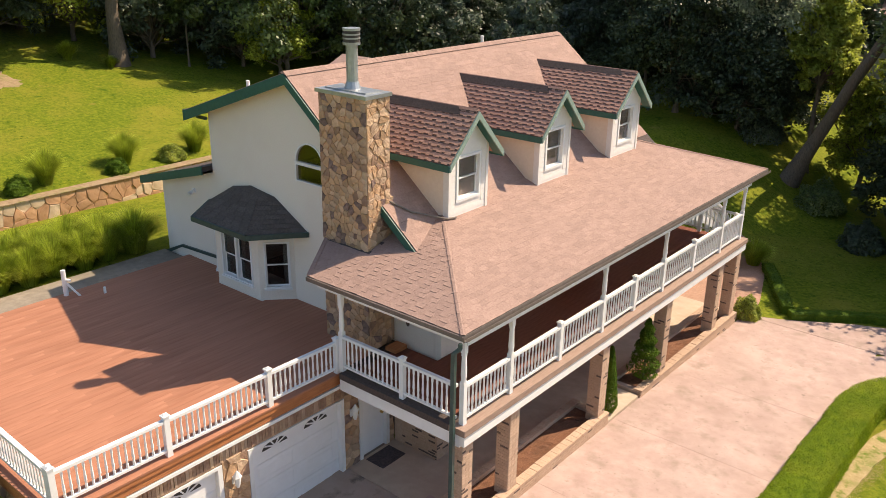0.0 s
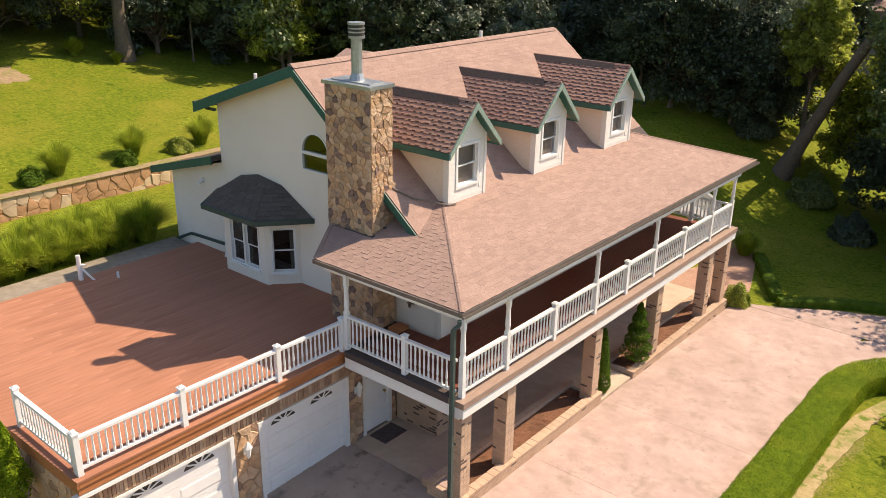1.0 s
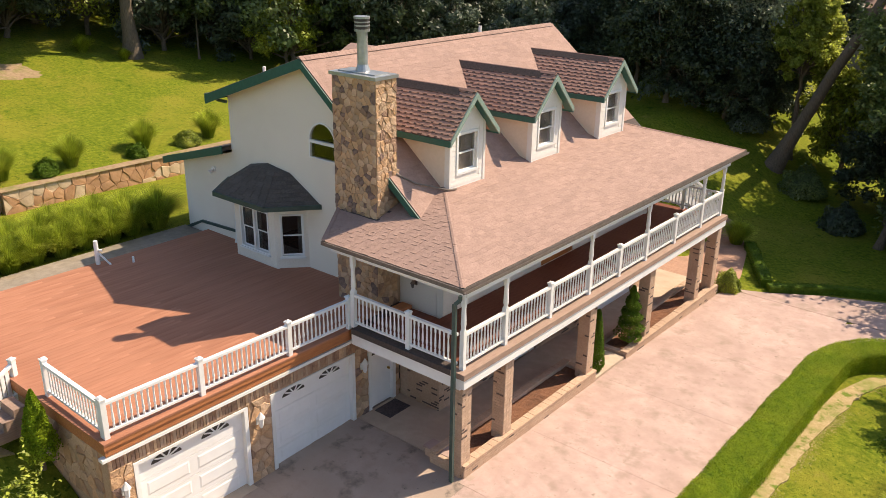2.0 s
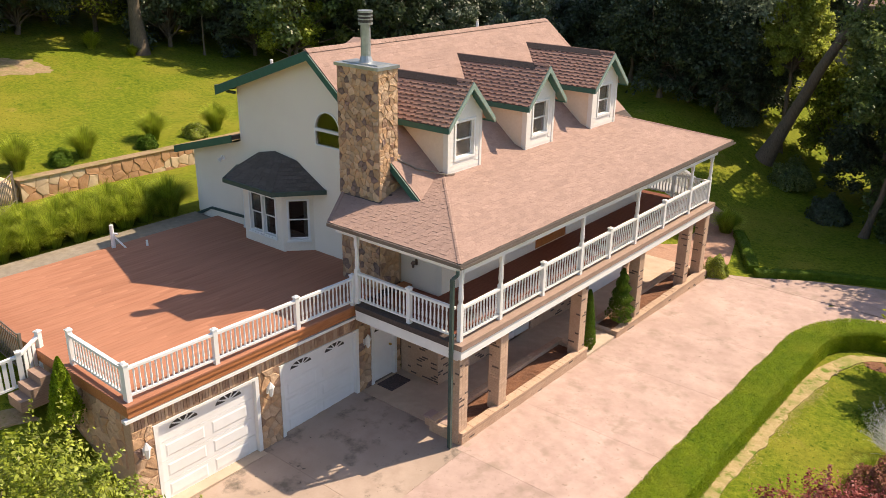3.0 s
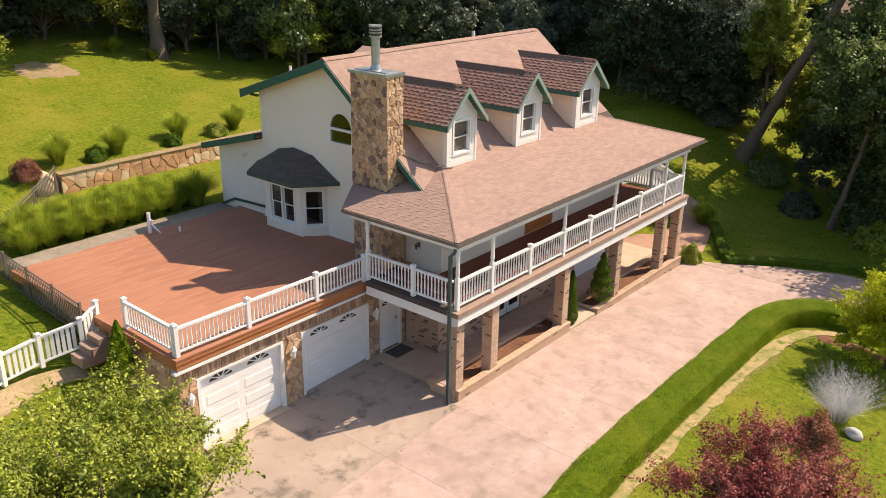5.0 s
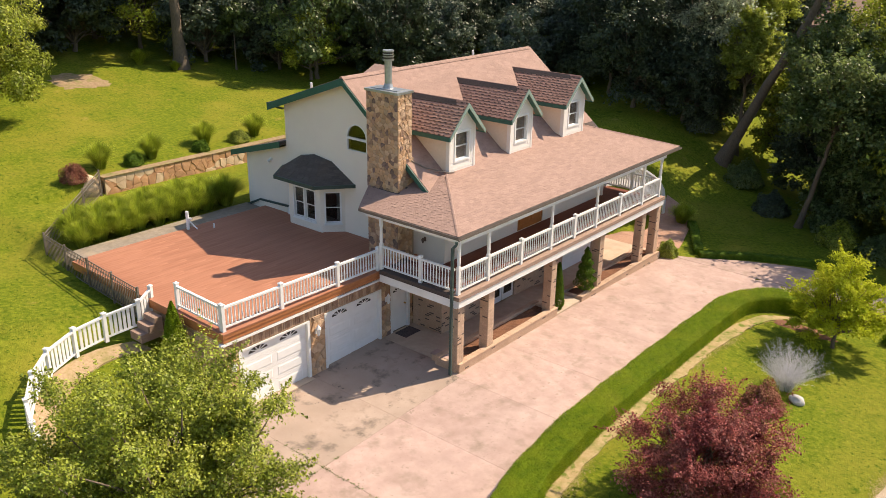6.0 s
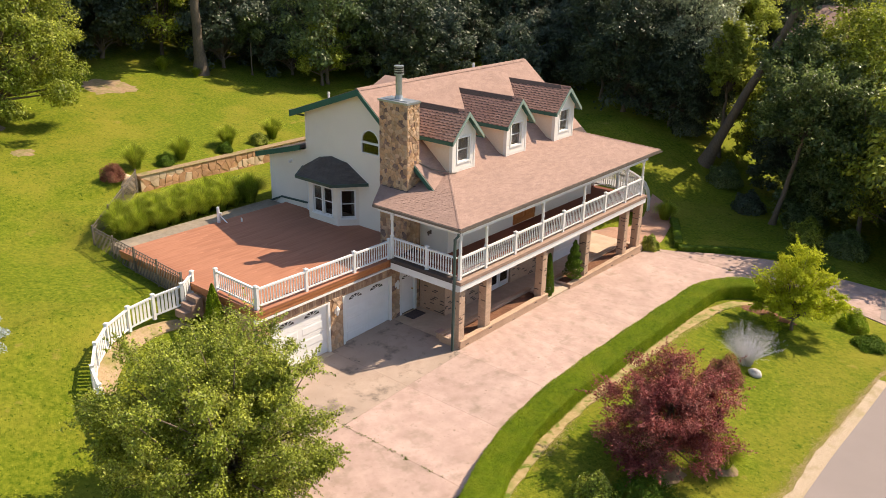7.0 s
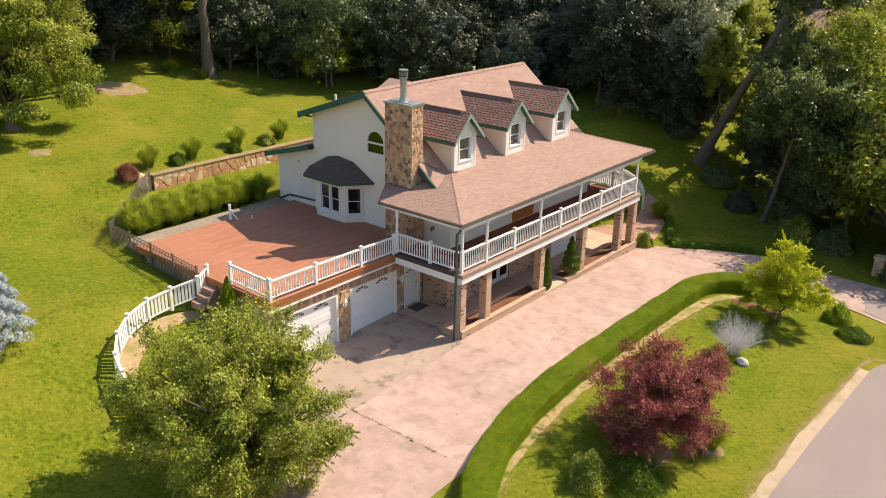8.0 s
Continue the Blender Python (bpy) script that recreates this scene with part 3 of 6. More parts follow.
rng = random.Random(4)
sl = math.hypot(1, 0.818)
tabs = courses((XB, RW, main_front(XB)), (0, 1, 0), (-1, 0, 0.818), RE - RW, 3.52 * sl, lambda u, r: True, 0.26, 0.13, 0.009, rng)
tabs += courses((-2.5, RW, main_front(-2.5)), (0, 1, 0), (-1, 0, 0.818), 1.6, 0.7 * sl, lambda u, r: u < 0.2 + r * 1.5, 0.26, 0.13, 0.009, rng)
sp = math.hypot(1, 0.313)
tabs += courses((0, EW, 4.84), (0, 1, 0), (-1, 0, 0.313), EE - EW, 3.22 * sp, lambda u, r: r / sp - 0.12 < u < EE - EW - r / sp + 0.12, 0.26, 0.13, 0.009, rng, span=lambda r: (r / sp, EE - EW - r / sp))
joined("shingles", tabs, TAB_FACES, SHINGLE, house, "brown asphalt shingles in courses")


def west_inside(u, r):
    x, y = -5.0 + u, EW + r / sp
    if x > -r / sp + 0.12 or x < -4.3 - 0.7 * (y - EW) / 1.21:
        return False
    if -5.1 < x < -3.6 and y > 1.02:
        return False
    return y < WG or x > -3.2


west_tabs = courses((-5.0, EW, 4.84), (1, 0, 0), (0, 1, 0.313), 5.0, 2.9 * sp, west_inside, 0.17, 0.13, 0.006, rng, uneven=0.0085, span=lambda r: (0.7 - 0.7 * min(1, r / sp / 1.21), 5.0 - r / sp))
for c in west_tabs[:300]:
    o = c[0]
    me = raw_mesh("shingle", [tuple(p - o) for p in c], TAB_FACES, SHINGLE_PIECE)
    piece("shingle", me, house, *o)
if len(west_tabs) > 300:
    joined("shingles", west_tabs[300:], TAB_FACES, SHINGLE, house, "brown asphalt shingles in courses")


bm = bmesh.new()
prism(bm, [(-4.32, EW, 4.842), (-5.02, 1.06, 4.842 + 0.313 * (1.06 - EW)), (-4.91, 1.06, 4.842 + 0.313 * (1.06 - EW)), (-4.21, EW, 4.842)], (0, 0, 0.024))
part("roof_edge", bm, SHINGLE, house, "brown shingle edge strip")


def cap_line(a, b, width, mat, name, label, step=0.16, fall=(0.15, 0.15), rise=(0.022, 0.016)):
    """Ridge or hip caps bent over an edge."""
    a, b = Vector(a), Vector(b)
    d = (b - a).normalized()
    side = d.cross(Vector((0, 0, 1))).normalized()
    up = side.cross(d)
    n = int((b - a).length / step)
    cells = []
    for k in range(n):
        p, q = a + d * k * step, a + d * (k + 1.2) * step
        h0, h1 = rise
        cells.append([p - side * width - up * (fall[0] * width - 0.02), p + up * h0, p + side * width - up * (fall[1] * width - 0.02),
                      q - side * width - up * (fall[0] * width - 0.01), q + up * h1, q + side * width - up * (fall[1] * width - 0.01)])
    joined(name, cells, ((0, 1, 4, 3), (1, 2, 5, 4), (0, 2, 1)), mat, house, label)


cap_line((-6.72, RW - 0.02, 8.745), (-6.72, RE, 8.745), 0.12, SHINGLE, "ridge_cap", "brown ridge cap shingles", fall=(0.34, 0.80))
cap_line((0, EW, 4.845), (-2.75, EW + 2.75, porch(-2.75) + 0.005), 0.055, SHINGLE, "hip_cap", "brown hip cap shingles", 0.33, (0.2, 0.2), (0.019, 0.017))
cap_line((0, EE, 4.845), (HX, HYE, porch(HX) + 0.005), 0.06, SHINGLE, "hip_cap", "brown hip cap shingles", 0.33, rise=(0.019, 0.017))


# green bargeboards and the gutters
def board(a, b, drop, thick, mat, name, label=""):
    a, b = Vector(a), Vector(b)
    bm = bmesh.new()
    prism(bm, [a, b, b - Vector((0, 0, drop)), a - Vector((0, 0, drop))], thick)
    return part(name, bm, mat, house, label)


for y, t in ((RW, (0, -0.04, 0)), (RE, (0, 0.04, 0))):
    board((-6.72, y, 8.70), (-2.45, y, main_front(-2.45) - 0.02), 0.22, t, GREEN, "bargeboard", "dark green bargeboard")
    board((-10.9, y, main_rear(-10.9) - 0.02), (-6.72, y, 8.70), 0.26, t, GREEN, "bargeboard", "dark green bargeboard")
board((-10.86, RW, main_rear(-10.86)), (-10.86, RE, main_rear(-10.86)), 0.2, (-0.1, 0, 0), GUTTER, "gutter", "green metal gutter")
board((0.0, EW, 4.83), (0.0, EE, 4.83), 0.14, (0.02, 0, 0), TAUPE, "fascia", "taupe fascia board")
board((-4.3, EW, 4.83), (0.02, EW, 4.83), 0.09, (0, -0.05, 0), TAUPE, "fascia", "dark brown eave board")
bm = bmesh.new()
for x0, x1, z0, z1 in ((0.022, 0.11, 4.742, 4.752), (0.10, 0.11, 4.752, 4.81), (0.022, 0.03, 4.752, 4.81)):
    box(bm, x0, x1, EW - 0.03, EE + 0.02, z0, z1)
part("gutter", bm, TAUPE, house, "taupe metal eaves gutter")
part("frieze_board", made(lambda bm: (box(bm, -0.17, -0.02, 0.02, EE - 1.2, 4.55, 4.69), box(bm, -4.2, -0.17, 0.02, 0.12, 4.55, 4.69))), WHITE, house, "white beam under the porch eave")
bm = bmesh.new()
tube(bm, (0.0, -0.24, 4.70), (0.0, -0.24, 4.60), 0.045, 0.045)
tube(bm, (0.0, -0.24, 4.60), (-0.09, -0.30, 4.50), 0.045, 0.045)
for z0, z1 in ((2.80, 4.50), (0.05, 2.62)):
    box(bm, -0.14, -0.05, -0.34, -0.27, z0, z1)
hexa(bm, [(-0.14, -0.34, 2.62), (-0.05, -0.34, 2.62), (-0.05, -0.27, 2.62), (-0.14, -0.27, 2.62), (-0.14, -0.34, 2.80), (-0.05, -0.34, 2.80), (-0.05, -0.27, 2.80), (-0.14, -0.27, 2.80)])
part("downspout", bm, GUTTER, house, "green metal downspout at the porch corner")
bm = bmesh.new()
box(bm, -10.7, -10.3, 1.72, 1.80, 7.05, 7.12)
part("downspout", bm, GUTTER, house, "green metal downspout")
bm = bmesh.new()
prism(bm, [(-13.1, 1.84, 2.62), (-12.2, 1.84, 3.02), (-10.0, 1.84, 3.12), (-10.0, 1.84, 3.04), (-12.2, 1.84, 2.94), (-13.1, 1.84, 2.50)], (0, 0.055, 0))
part("downspout", bm, GUTTER, house, "green drain pipe along the wall foot")


# ---- dormers ----
def dormer(y0, y1):
    """A gabled dormer on the front slope, with its window."""
    yc, xf, zb, ze, zr = (y0 + y1) / 2, -2.82, 5.66, 7.36, 8.12
    f = Face(xf, 0, 0, 1)
    hole = (yc - 0.385, yc + 0.385, 6.10, 7.06)
    bm = bmesh.new()
    f.wall(bm, y0, y1, zb - 0.1, ze, [hole], 0.15)
    prism(bm, [(xf, y0, ze), (xf, y1, ze), (xf, yc, zr - 0.12)], (-0.15, 0, 0))
    d = part("dormer", bm, SIDING, house, "white sided dormer with a red-brown gable roof")
    # clapboards lap over the front
    cells = []
    z = zb
    while z < zr - 0.35:
        half = (y1 - y0) / 2 if z < ze - 0.1 else (y1 - y0) / 2 * max(0.0, (zr - 0.15 - z - 0.1) / (zr - 0.15 - ze))
        spans = [(yc - half, yc + half)] if z + 0.1 < hole[2] - 0.14 or z > hole[3] + 0.1 else [(yc - half, hole[0] - 0.1), (hole[1] + 0.1, yc + half)]
        for a, b in spans:
            if b - a > 0.05:
                cells.append([Vector((xf + 0.015, a, z)), Vector((xf + 0.015, b, z)), Vector((xf + 0.006, b, z + 0.125)), Vector((xf + 0.006, a, z + 0.125)),
                              Vector((xf, a, z)), Vector((xf, b, z)), Vector((xf, b, z + 0.125)), Vector((xf, a, z + 0.125))])
        z += 0.13
    joined("clapboard_siding", cells, ((0, 1, 2, 3), (0, 4, 5, 1), (0, 3, 7, 4), (1, 5, 6, 2)), SIDING, d, "white lapped clapboards")
    for y, t in ((y0, 0.12), (y1, -0.12)):
        xb = -6.72 + (8.72 - ze) / 0.818
        bm = bmesh.new()
        prism(bm, [(xf - 0.15, y, zb - 0.1), (xf - 0.15, y, ze), (xb, y, ze), (-3.2, y, main_front(-3.2) - 0.12)], (0, t, 0))
        # peach tint stands in for light thrown up by the shingles
        part("cheek", bm, SIDING_BOUNCE, d, "dormer cheek siding tinted peach for light bounced off the roof")
        bm = bmesh.new()
        for xa, xc in ((xf - 0.1, xf + 0.022),):
            box(bm, xa, xc + 0.006, y - (0.02 if t > 0 else 0.07), y + (0.07 if t > 0 else 0.02), zb - 0.05, ze)
        part("corner_board", bm, SIDING, d)
    # roof: two slopes from the ridge to the overhanging eaves
    rise = (zr - ze) / (yc - y0)
    over, xo = 0.28, xf + 0.25
    xr = -6.72 + (8.72 - zr) / 0.818 - 0.05
    xe = -6.72 + (8.72 - (ze - over * rise)) / 0.818 - 0.05
    for s in (-1, 1):
        ye = yc + s * ((y1 - y0) / 2 + over)
        zE = ze - over * rise
        bm = bmesh.new()
        prism(bm, [(xo, yc, zr), (xo, ye, zE), (xe, ye, zE), (xr, yc, zr)], (0, 0, -0.09))
        part("roof_slope", bm, SHINGLE_RED, d)
        ln = math.hypot(ye - yc, zr - zE)
        rr = Vector((0, yc - ye, zr - zE))
        cells, under = thick_courses((xo, ye, zE + 0.004), (-1, 0, 0), rr, xo - xr, ln - 0.02, lambda r: (xo - xe) + (xe - xr) * r / ln + 0.1)
        joined("shingles", cells, TAB_FACES, SHINGLE_RED, d, "thick red-brown shingles in rows")
        joined("shadow_course", under, TAB_FACES, SHINGLE_UNDER, d, "dark under-layer showing between the thick tabs")
        bm = bmesh.new()
        prism(bm, [(xo, yc, zr + 0.0), (xo, ye, zE), (xo, ye, zE - 0.145), (xo, yc, zr - 0.17)], (0.035, 0, 0))
        part("bargeboard", bm, GREEN_PALE, d, "pale green bargeboard")
        bm = bmesh.new()
        prism(bm, [(xo, yc, zr - 0.092), (xo, ye, zE - 0.092), (xf - 0.02, ye, zE - 0.092), (xf - 0.02, yc, zr - 0.092)], (0, 0, -0.02))
        part("soffit", bm, GREEN, d, "dark green soffit under the overhang")
        bm = bmesh.new()
        box(bm, xe, xo, min(ye, ye + s * 0.03), max(ye, ye + s * 0.03), zE - 0.15, zE)
        part("eave_board", bm, GREEN, d, "dark green eave board")
    bm = bmesh.new()
    prism(bm, [(xo - 0.42, yc - 0.14, zr - 0.14 * rise + 0.042), (xo - 0.55, yc - 0.02, zr + 0.035), (xr, yc - 0.02, zr + 0.035), (xr - 0.1, yc - 0.18, zr - 0.18 * rise + 0.042)], (0, 0, -0.03))
    part("bare_felt", bm, SHINGLE_DARK, d, "dark felt laid bare below the ridge")
    bm = bmesh.new()
    prism(bm, [(xo - 0.02, yc - 0.05, zr - 0.05 * rise + 0.05), (xo - 0.02, yc, zr + 0.052), (xo - 0.02, yc + 0.08, zr - 0.08 * rise + 0.05), (xo - 0.02, yc, zr + 0.01)], (xr - xo, 0, 0))
    part("ridge_cap", bm, SHINGLE_RED, d, "worn brown ridge cap")
    window(f, house, *hole, trim=0.062, blind=True, sill=False, glass=GLASS_CLEAR, label="white double-hung dormer window")


DORMERS = ((2.80, 4.22), (6.43, 7.87), (10.20, 11.76))
for pair in DORMERS:
    dormer(*pair)

# ---- bay window ----
bay = None
BAY = [(-10.35, WG), (-9.55, 1.22), (-7.76, 1.22), (-7.15, WG)]
for i, (a, b) in enumerate(zip(BAY, BAY[1:])):
    f = Face(*a, b[0] - a[0], b[1] - a[1])
    L = math.dist(a, b)
    holes = [(0.30, 0.86, 3.12, 4.32), (0.93, 1.49, 3.12, 4.32)] if i == 1 else [(0.17, L - 0.15, 3.12, 4.32)]
    bm = bmesh.new()
    f.wall(bm, 0, L, ZD - 0.05, 4.75, holes, 0.14)
    wall = part("bay_wall" if bay else "bay", bm, STUCCO, bay or house, "" if bay else "three-sided bay window with a dark shingle roof")
    bay = bay or wall
    for h in holes:
        window(f, house, *h, trim=0.033, label="white double-hung bay window")
eave = [(-10.6, WG, 4.74), (-9.72, 0.72, 4.74), (-7.52, 0.72, 4.74), (-6.6, WG, 4.74)]
tops = [(-9.5, WG, 5.36), (-9.1, 1.62, 5.42), (-8.1, 1.62, 5.42), (-7.8, WG, 5.40)]
bm = bmesh.new()
lo, hi = [bm.verts.new(p) for p in eave], [bm.verts.new(p) for p in tops]
peak = bm.verts.new((-8.75, WG, 5.52))
under = [bm.verts.new((x, y, 4.70)) for x, y, z in eave]
for i in range(3):
    bm.faces.new((lo[i], lo[i + 1], hi[i + 1], hi[i]))
    bm.faces.new((hi[i], hi[i + 1], peak))
    bm.faces.new((under[i + 1], under[i], lo[i], lo[i + 1])[::-1])
bm.faces.new(under)
part("bay_roof", bm, SHINGLE_GREY, bay, "dark grey shingle bay roof")
cells = []
for i in range(3):
    a, b = Vector(eave[i]), Vector(eave[i + 1])
    c, e = Vector(tops[i + 1]), Vector(tops[i])
    for k in range(8):
        p, q = k / 8, (k + 1.15) / 8
        l0, r0, l1, r1 = a.lerp(e, p), b.lerp(c, p), a.lerp(e, q), b.lerp(c, q)
        n = (b - a).cross(e - a).normalized()
        n = -n if n.z < 0 else n
        m = max(2, int((r0 - l0).length / 0.3))
        for j in range(m):
            u0, u1 = j / m + 0.006, (j + 1) / m - 0.006
            base = [l0.lerp(r0, u0), l0.lerp(r0, u1), l1.lerp(r1, u1), l1.lerp(r1, u0)]
            cells.append([base[0], base[1], base[2], base[3], base[0] + n * 0.016, base[1] + n * 0.016, base[2] + n * 0.005, base[3] + n * 0.005])
joined("shingles", cells, TAB_FACES, SHINGLE_GREY, bay, "dark grey shingles")
bm = bmesh.new()
for i in range(3):
    a, b = eave[i], eave[i + 1]
    f = Face(a[0], a[1], b[0] - a[0], b[1] - a[1])
    f.box(bm, -0.03, math.dist(a, b) + 0.03, -0.02, 0.07, 4.62, 4.75)
part("bay_gutter", bm, GUTTER, bay, "dark green gutter round the bay")

# arched window
bm = bmesh.new()
c = -6.42
ring = [(c - 0.52, 6.02), (c + 0.52, 6.02)] + [(c + 0.52 * math.cos(k * math.pi / 12), 6.52 + 0.52 * math.sin(k * math.pi / 12)) for k in range(13)]
inner = [(c + (x - c) * 0.92, 6.42 + (z - 6.42) * 0.93) for x, z in ring]
va = [bm.verts.new((x, WG - 0.02, z)) for x, z in ring]
vb = [bm.verts.new((x, WG - 0.02, z)) for x, z in inner]
for i in range(len(ring)):
    j = (i + 1) % len(ring)
    bm.faces.new((va[i], va[j], vb[j], vb[i]))
bmesh.ops.recalc_face_normals(bm, faces=bm.faces)
ext = bmesh.ops.extrude_face_region(bm, geom=list(bm.faces))
bmesh.ops.translate(bm, verts=[v for v in ext["geom"] if isinstance(v, bmesh.types.BMVert)], vec=(0, 0.12, 0))
box(bm, c - 0.48, c + 0.48, WG - 0.02, WG + 0.08, 6.44, 6.52)
arched = part("window", bm, WHITE, house, "white arched window with greenish reflecting glass")
bm = bmesh.new()
prism(bm, [(x, WG + 0.05, z) for x, z in inner], (0, 0.01, 0))
part("pane", bm, GLASS_GREEN, arched)

cable = bmesh.new()
tube(cable, (-3.62, 1.72, main_front(-3.62) + 0.05), (-3.3, 2.1, main_front(-3.3) + 0.04), 0.022, 0.022, 6)
tube(cable, (-3.3, 2.1, main_front(-3.3) + 0.04), (-2.78, 2.72, porch(-2.78) + 0.05), 0.022, 0.022, 6)
tube(cable, (-2.78, 2.72, porch(-2.78) + 0.05), (-2.72, 2.98, porch(-2.72) + 0.05), 0.022, 0.022, 6)
part("roof_pipe", cable, IRON, house, "thin dark pipe lying on the roof by the dormer")


# ---- stonework ----
def clip(poly, p, q):
    """Keeps the side of p of the line halfway between p and q."""
    mx, my, nx_, ny_ = (p[0] + q[0]) / 2, (p[1] + q[1]) / 2, q[0] - p[0], q[1] - p[1]
    out = []
    for i in range(len(poly)):
        a, b = poly[i], poly[(i + 1) % len(poly)]
        da, db = (a[0] - mx) * nx_ + (a[1] - my) * ny_, (b[0] - mx) * nx_ + (b[1] - my) * ny_
        if da <= 0:
            out.append(a)
        if da * db < 0:
            k = da / (da - db)
            out.append((a[0] + k * (b[0] - a[0]), a[1] + k * (b[1] - a[1])))
    return out


def rubble(face, parent, u0, u1, z0, z1, size, rng, mats, weights, proud=0.026, name="stone", flat=1.0, skip=None):
    """Irregular stones set in mortar, each one an object of its own."""
    seeds = []
    size = size * 0.86
    nu, nz = max(1, round((u1 - u0) / size)), max(1, round((z1 - z0) / (size * flat)))
    for j in range(nz):
        for i in range(nu):
            off = 0.5 if j % 2 else 0.0
            if rng.random() < 0.2 and nu > 2:
                continue
            seeds.append((u0 + (u1 - u0) * (i + 0.25 + off * 0.5 + rng.uniform(-0.42, 0.42)) / nu, z0 + (z1 - z0) * (j + 0.5 + rng.uniform(-0.46, 0.46)) / nz))
    for p in seeds:
        if skip and skip(*p):
            continue
        poly = [(u0, z0), (u1, z0), (u1, z1), (u0, z1)]
        for q in seeds:
            if q is not p and abs(q[0] - p[0]) < 3 * size and abs(q[1] - p[1]) < 3 * size:
                poly = clip(poly, p, q)
        if len(poly) < 3:
            continue
        rough = []
        for i in range(len(poly)):
            a, b = poly[i], poly[(i + 1) % len(poly)]
            rough += [a, ((a[0] + b[0]) / 2 + rng.uniform(-0.008, 0.008), (a[1] + b[1]) / 2 + rng.uniform(-0.008, 0.008))] if math.dist(a, b) > 0.07 else [a]
        poly = rough
        cu, cz = sum(v[0] for v in poly) / len(poly), sum(v[1] for v in poly) / len(poly)
        rad = max(math.dist(v, (cu, cz)) for v in poly)
        s1 = max(0.3, 1 - 0.004 / rad * 1.4)
        h = proud * rng.uniform(0.5, 1.2)
        rings = []
        for k, d in ((s1, 0.0), (s1 * 0.985, h * 0.8), (s1 * 0.88, h)):
            rings.append([face.at(cu + (v[0] - cu) * k, d + (rng.uniform(-0.012, 0.012) if d else 0), cz + (v[1] - cz) * k) for v in poly])
        o = face.at(cu, 0, cz)
        n = len(poly)
        verts = [tuple(v - o) for r in rings for v in r]
        faces = [(k * n + i, k * n + (i + 1) % n, (k + 1) * n + (i + 1) % n, (k + 1) * n + i) for k in (0, 1) for i in range(n)]
        faces.append(tuple(2 * n + i for i in range(n)))
        piece(name, raw_mesh(name, verts, faces, rng.choices(mats, weights)[0]), parent, *o)


BRICK_CELL = ((0, 1, 2, 3), (0, 4, 5, 1), (1, 5, 6, 2), (2, 6, 7, 3), (3, 7, 4, 0))


def bricks(face, parent, u0, u1, z0, z1, rng, holes=(), dark=0.07, singles=False, length=0.21, course=0.075):
    """Running-bond bricks a little proud of their mortar."""
    tan, black = [], []
    k = 0
    z = z0
    while z + course < z1 + 0.02:
        u = u0 - (length / 2 if k % 2 else 0)
        while u < u1:
            a, b = max(u, u0) + 0.005, min(u + length, u1) - 0.005
            if b - a > 0.04 and not any(h[0] - 0.05 < (a + b) / 2 < h[1] + 0.05 and h[2] - 0.04 < z + course / 2 < h[3] + 0.04 for h in holes):
                h = rng.uniform(0.005, 0.011)
                c = [face.at(a, h, z + 0.005), face.at(b, h, z + 0.005), face.at(b, h, z + course - 0.005), face.at(a, h, z + course - 0.005),
                     face.at(a, 0, z + 0.005), face.at(b, 0, z + 0.005), face.at(b, 0, z + course - 0.005), face.at(a, 0, z + course - 0.005)]
                if rng.random() < dark:
                    for i in (2, 3, 6, 7):
                        c[i] = c[i] - Vector((0, 0, course * 0.3))
                    black.append(c)
                else:
                    tan.append(c)
            u += length
        z += course
        k += 1
    for cells, mat, word in ((tan, BRICK, "tan bricks"), (black, BRICK_DARK, "dark clinker bricks")):
        if singles:
            for c in cells:
                o = c[4]
                piece("brick", raw_mesh("brick", [tuple(p - o) for p in c], BRICK_CELL, mat), parent, *o)
        elif cells:
            joined("bricks", cells, BRICK_CELL, mat, parent, word)


# ---- chimney ----
CX0, CX1, CY0, CY1 = -5.06, -3.64, 1.06, 1.76
chimney = part("chimney", made(lambda bm: (box(bm, CX0, CX1, CY0, CY1, ZD, 8.56), box(bm, CX0 + 0.02, CX1 - 0.02, CY1, WG, ZD, 6.3))), MORTAR, house, "tall rubble-stone chimney")
part("chimney_cap", made(lambda bm: (box(bm, CX0 - 0.06, CX1 + 0.06, CY0 - 0.06, CY1 + 0.04, 8.56, 8.64), box(bm, CX0 + 0.1, CX1 - 0.1, CY0 + 0.1, CY1 - 0.1, 8.64, 8.67))), STEEL, chimney, "pale metal chimney cap")
FX, FY = -4.38, 1.42
flue = bmesh.new()
tube(flue, (FX, FY, 8.64), (FX, FY, 8.82), 0.19, 0.13, 16)
tube(flue, (FX, FY, 8.82), (FX, FY, 9.58), 0.125, 0.125, 16)
flue = part("flue", flue, STEEL, chimney, "steel flue pipe")
cap = bmesh.new()
for z0, z1, r in ((9.58, 9.635, 0.185), (9.70, 9.73, 0.185), (9.78, 9.81, 0.185), (9.87, 9.92, 0.19)):
    tube(cap, (FX, FY, z0), (FX, FY, z1), r, r, 16)
part("flue_cage", made(tube, (FX, FY, 9.62), (FX, FY, 9.88), 0.176, 0.176, 16), DARK, chimney, "dark mesh under the flue cap")
part("flue_cap", cap, STEEL, chimney, "louvred steel flue cap")
W4 = (5, 4, 3, 2)
rs = random.Random(11)
rubble(Face(0, CY0, 1, 0), chimney, CX0, CX1, ZD, 8.56, 0.165, rs, STONES, (5, 5, 2.2, 1.5), skip=lambda u, z: False)
rubble(Face(CX1, 0, 0, 1), chimney, CY0, CY1, ZD, 8.56, 0.165, rs, STONES, (6, 5, 1.5, 0.6))
